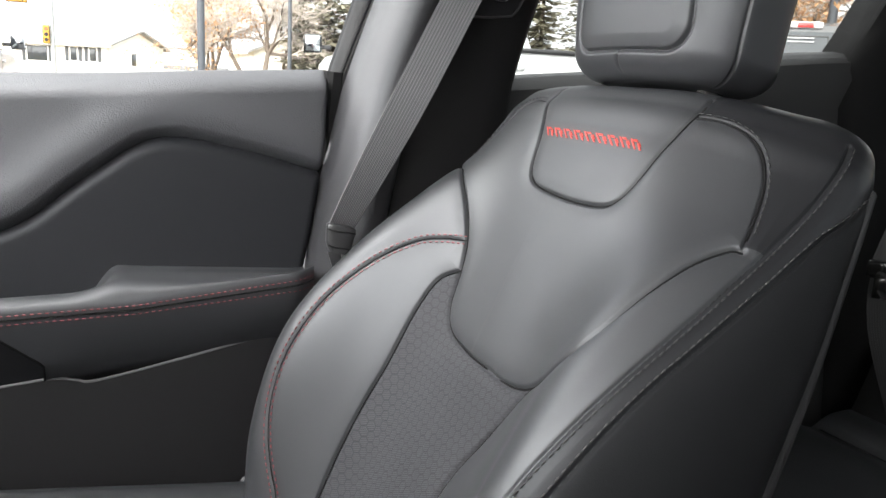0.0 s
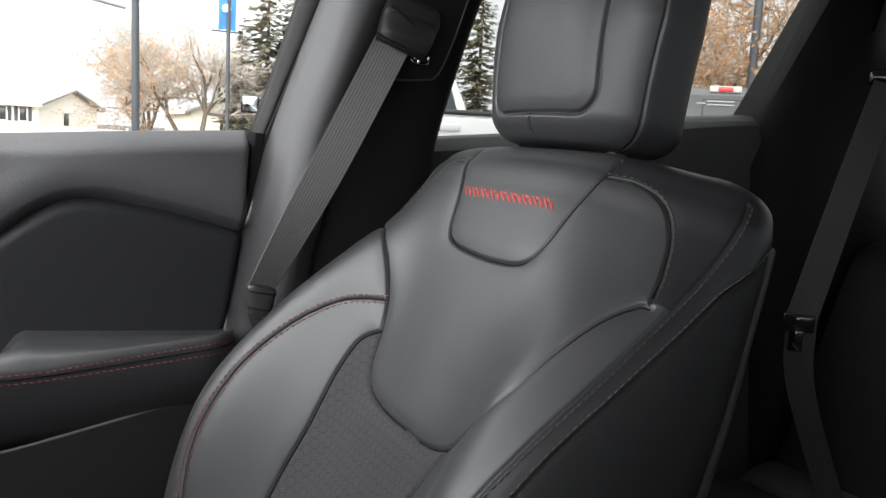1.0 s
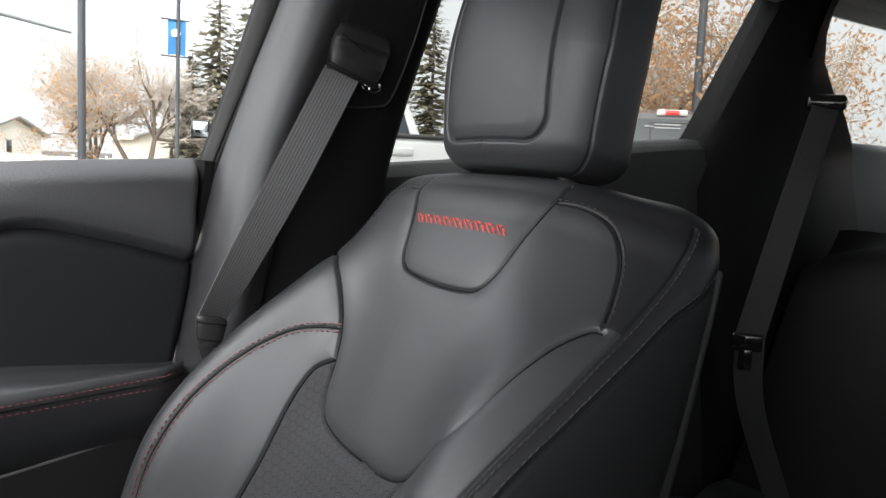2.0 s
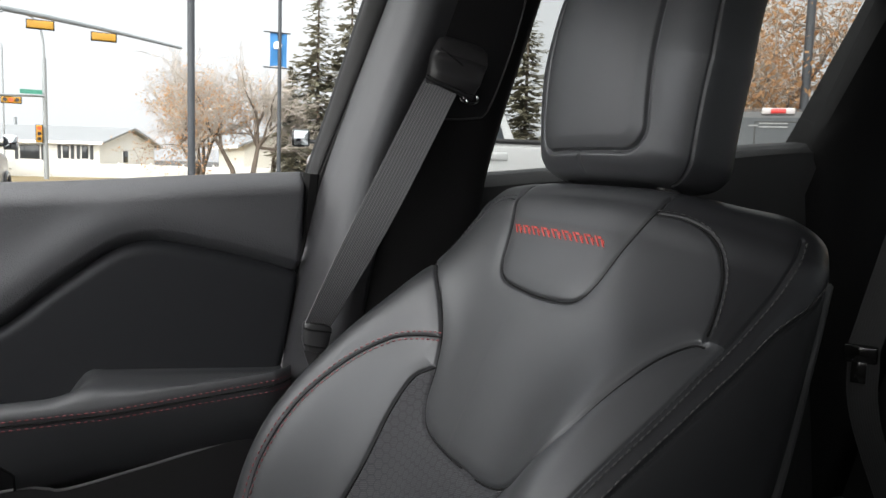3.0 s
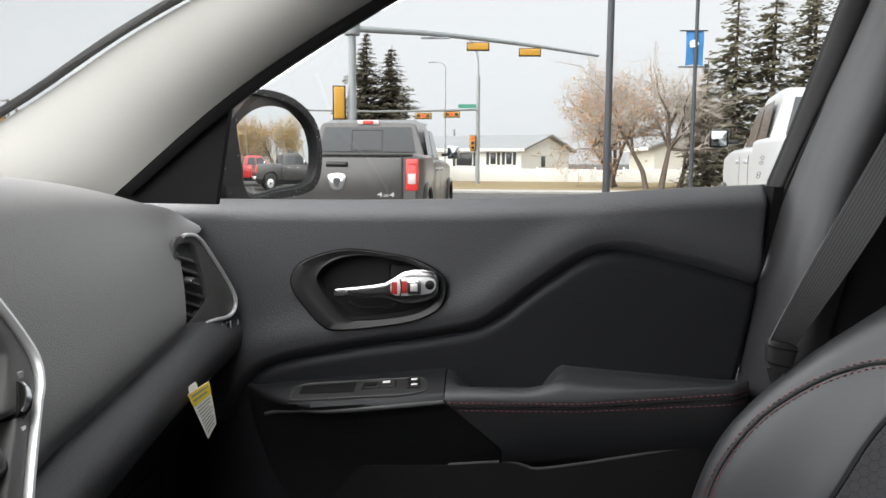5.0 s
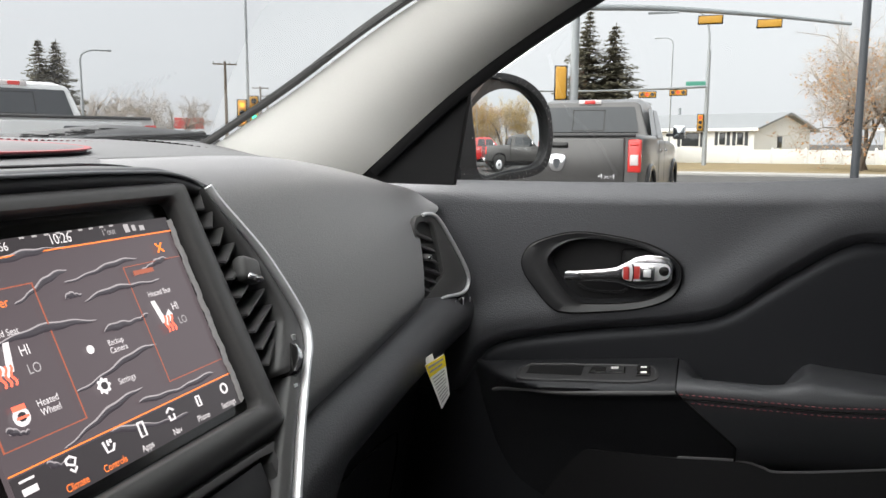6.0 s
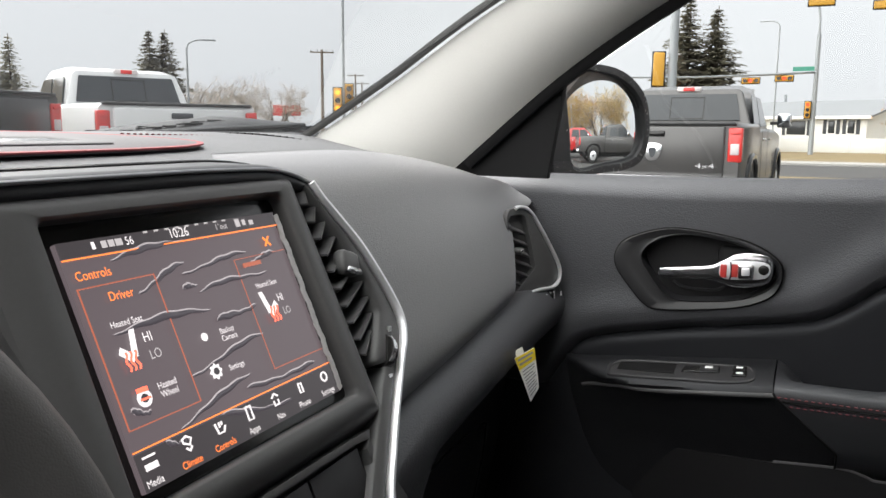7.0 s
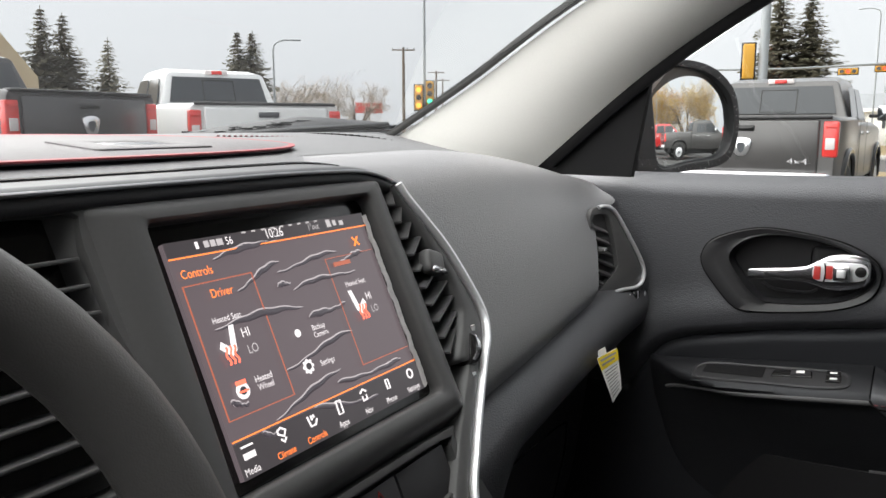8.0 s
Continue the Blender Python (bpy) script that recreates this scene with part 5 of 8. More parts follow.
def bench_back(x):
    k = 1 - 0.05 * abs(x / 0.64) ** 6
    return np.array([(x, -1.24, 0.58), (x, -1.29, 0.68), (x, -1.36, 0.85), (x, -1.45, 1.06), (x, -1.50, 1.15 * k), (x, -1.55, 1.16 * k), (x, -1.60, 1.13), (x, -1.52, 0.55)])


def bench_cushion(x):
    """The rear cushion: a rolled front, then a seam and a flatter rear part."""
    k = 1 - 0.05 * abs(x / 0.64) ** 6
    return np.array([(x, -1.02, 0.42), (x, -0.74, 0.44), (x, -0.70, 0.56 * k), (x, -0.73, 0.625 * k), (x, -0.80, 0.660 * k), (x, -0.98, 0.664), (x, -1.10, 0.662), (x, -1.165, 0.644), (x, -1.18, 0.645), (x, -1.22, 0.662), (x, -1.29, 0.660), (x, -1.33, 0.62), (x, -1.30, 0.42)])


# Backrest takes the shaded copy, the cushion the plain leather.
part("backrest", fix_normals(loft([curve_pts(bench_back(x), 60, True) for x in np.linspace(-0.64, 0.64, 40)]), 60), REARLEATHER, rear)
part("cushion", fix_normals(loft([curve_pts(bench_cushion(x), 90, True) for x in np.linspace(-0.64, 0.64, 40)]), 60), LEATHER, rear, "black leather rear seat cushion")
part("cushion_seam", sweep(np.array([(x, -1.172, 0.6462) for x in np.linspace(-0.62, 0.62, 20)]), 0.0016, 0.0012, 6), DEEP, rear)
for x0 in (-0.33, 0.33):
    hrm = block((0.26, 0.11, 0.17), 0.045, 4, at=(x0, -1.66, 1.20))
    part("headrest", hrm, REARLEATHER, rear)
rb = thing("rear_seat_belt", "dark grey rear seat belt with a black tongue", "seat belt")
rp0, rp1, rp2 = (0.545, -1.34, 1.405), (0.500, -1.105, 1.000), (0.450, -1.190, 0.650)
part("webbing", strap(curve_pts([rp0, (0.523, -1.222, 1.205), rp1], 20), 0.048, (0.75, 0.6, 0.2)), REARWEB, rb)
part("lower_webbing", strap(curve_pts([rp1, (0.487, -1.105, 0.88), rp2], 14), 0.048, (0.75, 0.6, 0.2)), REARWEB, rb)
part("belt_tongue", block((0.05, 0.012, 0.03), 0.004, at=(0.500, -1.097, 0.990), turn=Matrix.Rotation(0.6, 4, "Z")), GLOSS, rb)
part("tongue_plate", block((0.022, 0.004, 0.035), 0.001, at=(0.498, -1.093, 0.960), turn=Matrix.Rotation(0.6, 4, "Z")), GLOSS, rb)
part("belt_anchor", block((0.07, 0.03, 0.03), 0.010, 3, at=(0.55, -1.35, 1.415), turn=Matrix.Rotation(0.5, 4, "Z")), GLOSS, rb)


# ---- dashboard ----
dash = thing("dashboard", "black soft dashboard with touchscreen, vents and silver trim", "dashboard")
CS_O, CS_X, CS_V = np.array((0.0, 0.5, 1.237)), np.array((1.0, 0, 0)), np.array((0, 0.410, 0.912))
CS_N = np.array((0, -0.912, 0.410))


def stack(x, v, n=0.0):
    """A place on the sloping centre stack."""
    return CS_O + CS_X * x + CS_V * v + CS_N * n


# top cover from the windscreen to the hood's edge
def top_profile(x):
    k = float(np.clip((x - 0.125) / 0.02, 0, 1))
    edge = 0.905 - 0.02 * (x / 0.68) ** 2 if x > 0 else 0.93
    return curve_pts([(x, edge + 0.10, 1.258), (x, edge + 0.045, 1.283), (x, edge - 0.03, 1.2895), (x, 0.75, 1.2840), (x, 0.63 + 0.020 * k, 1.2750 + 0.0012 * k), (x, 0.575 + 0.043 * k, 1.267 + 0.0060 * k)], 26)


xs = np.linspace(-0.75, 0.66, 60)
tops = []
for x in xs:
    p = top_profile(x)
    fall = 0.05 * np.clip((x - 0.30) / 0.38, 0, 1) ** 2
    p[:, 2] -= fall * np.clip((0.90 - p[:, 1]) / 0.30, 0, 1) ** 0.8
    tops.append(p)
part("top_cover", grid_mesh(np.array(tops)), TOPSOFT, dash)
# centre pad with a red seam and a small grille
pad = curve_pts([(-0.34, 0.62), (-0.1, 0.615), (0.10, 0.625), (0.185, 0.655), (0.20, 0.70), (0.16, 0.76), (0.05, 0.80), (-0.12, 0.81), (-0.34, 0.80)], 80)
part("centre_pad", plate([(a, b) for a, b in pad], 0.003, (0, 0, 1.2335), (1, 0, 0), (0, 1, 0.068), 0.002), PADTOP, dash)
part("pad_seam", sweep(np.array([(a, b, 1.2335 + 0.068 * b + 0.0022) for a, b in pad]), 0.0042, 0.0012, 6), DULLRED, dash, "dark red seam round the dashboard pad")
far_seam = curve_pts([(0.22, 0.79, 1.2875), (0.36, 0.78, 1.284), (0.50, 0.76, 1.275)], 24)
part("stitching", stitches(far_seam, (0, 0, 1), 0.005, 0.0025, 0.0008), RED, dash)
gr = thing("dash_sensor", "black sensor recess in the dashboard top", "sensor")
so_ = rquad([(-0.058, -0.036), (0.050, -0.036), (0.040, 0.040), (-0.052, 0.040)], 0.008)
si_ = rquad([(-0.030, -0.016), (0.030, -0.016), (0.027, 0.016), (-0.028, 0.016)], 0.004)
SENSOR = (0.045, 0.690, 1.2335 + 0.068 * 0.690 + 0.0032)
part("sensor_frame", ring_plate(so_, si_, 0.0016, SENSOR, (1, 0, 0), (0, 1, 0.068), 0.004), PADTOP, gr)
part("sensor_lens", plate(si_, 0.0006, (SENSOR[0], SENSOR[1], SENSOR[2] + 0.0004), (1, 0, 0), (0, 1, 0.068)), GLOSS, gr)
# defroster slots near the pillar
for i in range(22):
    f = i / 21
    part("defroster_slat", block((0.004, 0.05 - 0.02 * abs(f - 0.5), 0.003), at=(0.44 + 0.19 * f, 0.86 - 0.08 * f, 1.2868 - 0.036 * f * f)), GLOSS, dash)

# hood over the centre stack, with a bright line
hood = []
for x in np.linspace(-0.45, 0.150, 50):
    k = np.clip((x - 0.085) / 0.065, 0, 1) ** 2
    b = np.clip((-x - 0.20) / 0.25, 0, 1)
    z0 = 1.264 + 0.004 * (1 - (x / 0.14) ** 2) * (abs(x) < 0.14 and x > 0) + 0.004 * (x <= 0) + 0.002 * b
    hood.append(curve_pts([(x, 0.60, 1.2690 - 0.004 * k), (x, 0.556, 1.2695 - 0.006 * k), (x, 0.530, 1.2690 - 0.010 * k), (x, 0.516, 1.2670 + (z0 - 1.264) - 0.012 * k), (x, 0.5075, z0 - 0.002 - 0.014 * k), (x, 0.508, z0 - 0.010 - 0.012 * k), (x, 0.530, z0 - 0.014 - 0.010 * k)], 24))
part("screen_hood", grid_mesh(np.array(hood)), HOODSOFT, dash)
line = np.array([h[17] for h in hood]) + (0, -0.0016, 0.0006)
part("hood_trim", sweep(line, 0.0016, 0.0014, 8), STEEL, dash, "thin silver line under the hood")
shadow_gap = np.array([h[5] for h in hood]) + (0, 0, 0.0006)
part("hood_gap", sweep(shadow_gap, 0.0016, 0.0014, 6), GLOSS, dash)

# centre stack face
face_out = [(-0.27, 0.022), (-0.135, 0.024), (0.0, 0.026), (0.110, 0.026), (0.134, 0.022), (0.152, -0.030), (0.176, -0.078), (0.180, -0.108), (0.170, -0.130), (0.145, -0.160), (0.112, -0.195), (0.085, -0.230), (0.07, -0.32), (-0.07, -0.32), (-0.085, -0.230), (-0.15, -0.16), (-0.19, -0.10), (-0.27, -0.06)]
part("stack_face", plate(face_out, -0.02, stack(0, 0, -0.016), CS_X, CS_V), SATIN, dash)
so = rquad([(-0.1225, -0.160), (0.124, -0.160), (0.1195, 0.0255), (-0.1295, 0.0255)], 0.006)
si = rquad([(-0.096, -0.138), (0.098, -0.138), (0.095, 0.0115), (-0.094, 0.0115)], 0.006)
sm = so.mean(0)
bz = []
for a, b, h in ((1.07, 0, -0.018), (1.035, 0, -0.010), (1.0, 0, -0.003), (1.0, 0.16, 0.002), (1.0, 0.36, 0.0050), (1.0, 0.60, 0.0062), (1.0, 0.90, 0.0062), (1.0, 0.97, 0.0050), (1.0, 1.0, 0.0025), (1.0, 1.0, -0.012)):
    ring_ = (sm + (so - sm) * a) * (1 - b) + si * b
    bz.append(np.array([stack(x, v, h) for x, v in ring_]))
part("screen_bezel", fix_normals(loft(bz, caps=False), 40), SATIN, dash, "satin black screen surround")


def on_stack(me, x, v, n, sx=1.0, turn=0.0):
    """Turns a flat mesh into the stack's plane at x, v."""
    m = Matrix(((1, 0, 0, 0), (0, CS_V[1], CS_N[1], 0), (0, CS_V[2], CS_N[2], 0), (0, 0, 0, 1)))
    o = stack(x, v, n)
    me.transform(Matrix.Translation(o) @ m @ Matrix.Rotation(turn, 4, "Z") @ Matrix.Diagonal((sx, 1, 1, 1)))
    return me


def lit(name, colour, strength, base=(0.004, 0.004, 0.004)):
    m = bpy.data.materials.new(name)
    m.use_nodes = True
    b = m.node_tree.nodes["Principled BSDF"]
    b.inputs["Base Color"].default_value = (*base, 1)
    b.inputs["Roughness"].default_value = 0.28
    b.inputs["Emission Color"].default_value = (*colour, 1)
    b.inputs["Emission Strength"].default_value = strength
    return m


S_BACK = lit("screen_backlight", (0.074, 0.059, 0.064), 0.56)
S_DARK = lit("screen_dark_bar", (0.030, 0.026, 0.028), 0.6)
S_WHITE = lit("screen_white", (0.80, 0.75, 0.75), 0.42)
S_GREY = lit("screen_grey", (0.30, 0.28, 0.28), 0.6)
S_ORANGE = lit("screen_orange", (0.92, 0.20, 0.035), 0.62)
S_DIM = lit("screen_dim_orange", (0.34, 0.095, 0.055), 0.48)
S_RED = lit("screen_red", (0.85, 0.12, 0.07), 0.75)
# Film glows for screen light through it; fold edges glow as highlights.
FILM = lit("wrinkled_film", (0.024, 0.020, 0.024), 0.7, (0.04, 0.04, 0.043))
FILMEDGE = lit("film_fold_highlight", (0.17, 0.15, 0.155), 0.8, (0.12, 0.12, 0.12))
display = part("touchscreen", plate([(-0.0855, -0.131), (0.0855, -0.131), (0.0855, 0.0), (-0.0855, 0.0)], 0.003, stack(0, 0, -0.004), CS_X, CS_V), S_BACK, dash, "lit touchscreen with a controls menu under wrinkled film")
part("screen_border", plate([(-0.097, -0.138), (0.1, -0.138), (0.098, 0.0125), (-0.097, 0.0125)], 0.002, stack(0, 0, -0.008), CS_X, CS_V), GLOSS, dash)


def bar(x0, x1, v0, v1, material, name="graphic", n=0.0, parent=None):
    return part(name, plate([(x0, v0), (x1, v0), (x1, v1), (x0, v1)], 0.0004, stack(0, 0, n), CS_X, CS_V), material, parent or display)


def word(text, x, v, size, material, align="LEFT", sx=0.86):
    return part("caption", on_stack(text_mesh(text, size, align), x, v, 0.0006, sx), material, display)


bar(-0.0855, 0.0855, -0.0085, 0.0, S_DARK)
bar(-0.0855, 0.0855, -0.131, -0.1115, S_DARK)
bar(-0.0855, 0.0865, -0.0097, -0.0090, S_ORANGE, n=0.0003)
bar(-0.0855, 0.0865, -0.1107, -0.1100, S_ORANGE, n=0.0003)
word("10:26", -0.0125, -0.0066, 0.0082, S_WHITE, "LEFT")
bar(-0.0655, -0.0635, -0.0058, -0.0018, S_WHITE, "antenna_icon", 0.0003)
for i, wd in enumerate((0.0034, 0.0036, 0.0044)):
    bar(-0.0595 + 0.0046 * i, -0.0595 + 0.0046 * i + wd, -0.0058, -0.0020, S_GREY, "station_bar", 0.0003)
word("56", -0.0440, -0.0062, 0.0066, S_WHITE)
word("1°out", 0.026, -0.0060, 0.0056, S_GREY, "LEFT")
bar(0.045, 0.049, -0.0062, -0.001, S_GREY, "status_icon", 0.0003)
bar(0.0515, 0.0545, -0.0058, -0.002, S_GREY, "status_icon", 0.0003)
bar(0.058, 0.062, -0.0062, -0.003, S_GREY, "status_icon", 0.0003)
for i in range(9):
    bar(-0.03 + 0.008 * i, -0.027 + 0.008 * i, -0.0012, -0.0002, S_GREY, "status_dot", 0.0003)
word("Controls", -0.0815, -0.0208, 0.0070, S_ORANGE)
for sg in (-1, 1):
    part("close_icon", sweep([stack(0.0679 - 0.0028, -0.0193 - sg * 0.0030, 0.0008), stack(0.0679 + 0.0028, -0.0193 + sg * 0.0030, 0.0008)], 0.0006, 0.0005, 6, up=tuple(CS_N)), S_ORANGE, display)
word("Driver", -0.0668, -0.0342, 0.0070, S_ORANGE)
bar(0.038, 0.055, -0.0332, -0.0304, S_DIM, "worn_word", 0.0003)
for x0, x1, v0, v1 in ((-0.083, -0.0332, -0.0253, -0.0247), (-0.083, -0.0332, -0.1000, -0.0994), (-0.0832, -0.0824, -0.1, -0.0247), (-0.0336, -0.0330, -0.1, -0.0247),
                       (0.0317, 0.083, -0.0273, -0.0269), (0.0317, 0.083, -0.1, -0.0994), (0.0314, 0.0318, -0.1, -0.0269)):
    bar(x0, x1, v0, v1, S_DIM, "menu_frame", 0.0003)
word("Heated Seat", -0.0720, -0.0482, 0.0049, S_WHITE)
word("HI", -0.0556, -0.0596, 0.0076, S_WHITE)
word("LO", -0.0550, -0.0693, 0.0072, S_GREY)
word("Heated", -0.0575, -0.0856, 0.0052, S_WHITE)
word("Wheel", -0.0570, -0.0903, 0.0052, S_WHITE)
word("Backup", -0.0016, -0.0684, 0.0048, S_WHITE)
word("Camera", -0.0020, -0.0729, 0.0048, S_WHITE)
word("Settings", -0.0048, -0.0903, 0.0048, S_WHITE)
word("Heated Seat", 0.0420, -0.0482, 0.0049, S_WHITE)
word("HI", 0.0575, -0.0600, 0.0072, S_WHITE)
word("LO", 0.0588, -0.0693, 0.0068, S_GREY)


def lines_icon(x, v, strokes, m):
    """A menu pictogram of a few strokes."""
    for st in strokes:
        part("menu_icon", sweep([stack(x + a * 0.001, v + b * 0.001, 0.0008) for a, b in st], 0.00065, 0.0005, 6, up=tuple(CS_N)), m, display)


ICONS = ([[(-4, 3), (4, 3)], [(-4, -2), (4, -2)], [(-4, -1), (4, -1)], [(-4, -3.2), (4, -3.2)]], [[(-3, 3), (0, 4), (3, 2), (1, -1), (-3, 1), (-3, 3)], [(-2, -2), (0, -4), (2, -2)]], [[(-3, 3), (-2, -3), (2, -3), (4, 0)], [(0, 0), (0, 3)], [(2, 1), (2, 3)]],
         [[(-2, 4), (2, 4), (2, -4), (-2, -4), (-2, 4)]], [[(-3, 2), (0, 4), (3, 2)], [(-2, 0), (-2, -3), (2, -3), (2, 0)]], [[(-1.5, 3), (1.5, 3), (1.5, -3), (-1.5, -3), (-1.5, 3)]], [[(3 * math.cos(w), 3 * math.sin(w)) for w in np.linspace(0, 6.28, 12)]])
for i, (w, x, m) in enumerate((("Media", -0.0842, S_WHITE), ("Climate", -0.0602, S_ORANGE), ("Controls", -0.0358, S_ORANGE), ("Apps", -0.0075, S_WHITE), ("Nav", 0.0185, S_WHITE), ("Phone", 0.0410, S_WHITE), ("Settings", 0.0655, S_WHITE))):
    word(w, x, -0.1292, 0.0054, m, "LEFT", 0.84)
    lines_icon((-0.0777, -0.0520, -0.0275, -0.0025, 0.0220, 0.0475, 0.0735)[i], -0.1175, ICONS[i], S_WHITE)


def seat_icon(x, v, k=1.0):
    for pts in ([(0, 0), (0.004, 0.0005), (0.0070, 0.015), (0.0036, 0.015)], [(-0.007, 0.004), (0.0, -0.002), (0.003, 0.001), (-0.005, 0.0075)]):
        pts = [(x + k * a, v + b) for a, b in pts]
        part("seat_icon", plate(pts if k > 0 else pts[::-1], 0.0004, stack(0, 0, 0.0003), CS_X, CS_V), S_WHITE, display)
    for j in range(3):
        ln = [stack(x + k * (-0.004 + 0.003 * j) + 0.0008 * math.sin(a * 3), v - 0.006 + 0.010 * a / 3, 0.0012) for a in np.linspace(0, 3, 12)]
        part("heat_wave", sweep(ln, 0.0006, 0.0006, 6), S_RED, display)


seat_icon(-0.0660, -0.0660)
seat_icon(0.0490, -0.0660, -1.0)
for x, v, r, m in ((-0.0676, -0.0870, 0.0046, S_WHITE), (-0.0144, -0.067, 0.0024, S_WHITE), (-0.0153, -0.0877, 0.0042, S_WHITE)):
    a = np.linspace(0, 2 * np.pi, 40, endpoint=False)
    tooth = 0.16 if x == -0.0153 else 0.0
    part("menu_icon", plate([(x + r * math.cos(w) * (1 + tooth * math.cos(8 * w)), v + r * math.sin(w) * (1 + tooth * math.cos(8 * w))) for w in a], 0.0004, stack(0, 0, 0.0004), CS_X, CS_V), m, display)
    if r > 0.003:
        part("menu_icon", plate([(x + r * 0.5 * math.cos(w), v + r * 0.5 * math.sin(w)) for w in a], 0.0004, stack(0, 0, 0.0008), CS_X, CS_V), S_DARK, display)
bar(-0.0712, -0.0640, -0.0838, -0.0812, S_RED, "menu_icon", 0.0006)
bar(-0.0710, -0.0642, -0.0880, -0.0868, S_RED, "menu_icon", 0.0012)
# wrinkles of the protective film
rnd = random.Random(7)
for x, v, ln_, ang in ((-0.030, -0.011, 0.055, 0.10), (-0.028, -0.028, 0.040, 0.22), (0.016, -0.026, 0.059, 0.03), (-0.011, -0.037, 0.012, 0.19), (0.026, -0.040, 0.063, 0.10), (-0.037, -0.052, 0.070, -0.03), (0.018, -0.059, 0.037, 0.15), (0.000, -0.081, 0.067, 0.07), (-0.021, -0.103, 0.064, 0.18), (0.037, -0.105, 0.067, -0.04), (0.007, -0.117, 0.061, -0.12), (0.059, -0.029, 0.026, 0.05), (-0.058, -0.114, 0.014, 0.02), (-0.072, -0.093, 0.012, 0.03)):
    k = np.linspace(-0.5, 0.5, 24)
    ph = rnd.uniform(0, 6)
    bend = rnd.uniform(0.0012, 0.0030)
    p = np.array([stack(x + math.cos(ang) * ln_ * t, v + math.sin(ang) * ln_ * t + bend * math.sin(3.6 * t + ph) + 0.0004 * math.sin(23 * t + ph), 0.0003) for t in k])
    body = np.sqrt(np.clip(1 - np.abs(2 * k) ** 3, 0.002, 1)) * (0.72 + 0.28 * np.sin(7 * k + ph))
    w_ = rnd.uniform(0.0014, 0.0022)
    # Lighter glowing rim under each wrinkle draws its highlight.
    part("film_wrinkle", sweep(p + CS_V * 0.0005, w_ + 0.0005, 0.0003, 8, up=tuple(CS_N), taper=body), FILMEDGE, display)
    part("film_wrinkle", sweep(p, w_, 0.0007, 10, up=tuple(CS_N), taper=body), FILM, display)
part("film_edge", sweep([stack(0.0868 + 0.0004 * math.sin(i * 2.1) + 0.0005 * math.sin(i * 0.63) + 0.0003 * math.sin(i * 5.3), -0.002 - 0.128 * i / 60, 0.0005) for i in range(61)], 0.0028, 0.0006, 6, up=tuple(CS_N)), mat("clear_film_edge", (0.34, 0.33, 0.33), 0.3, var=0.4, size=120), display)


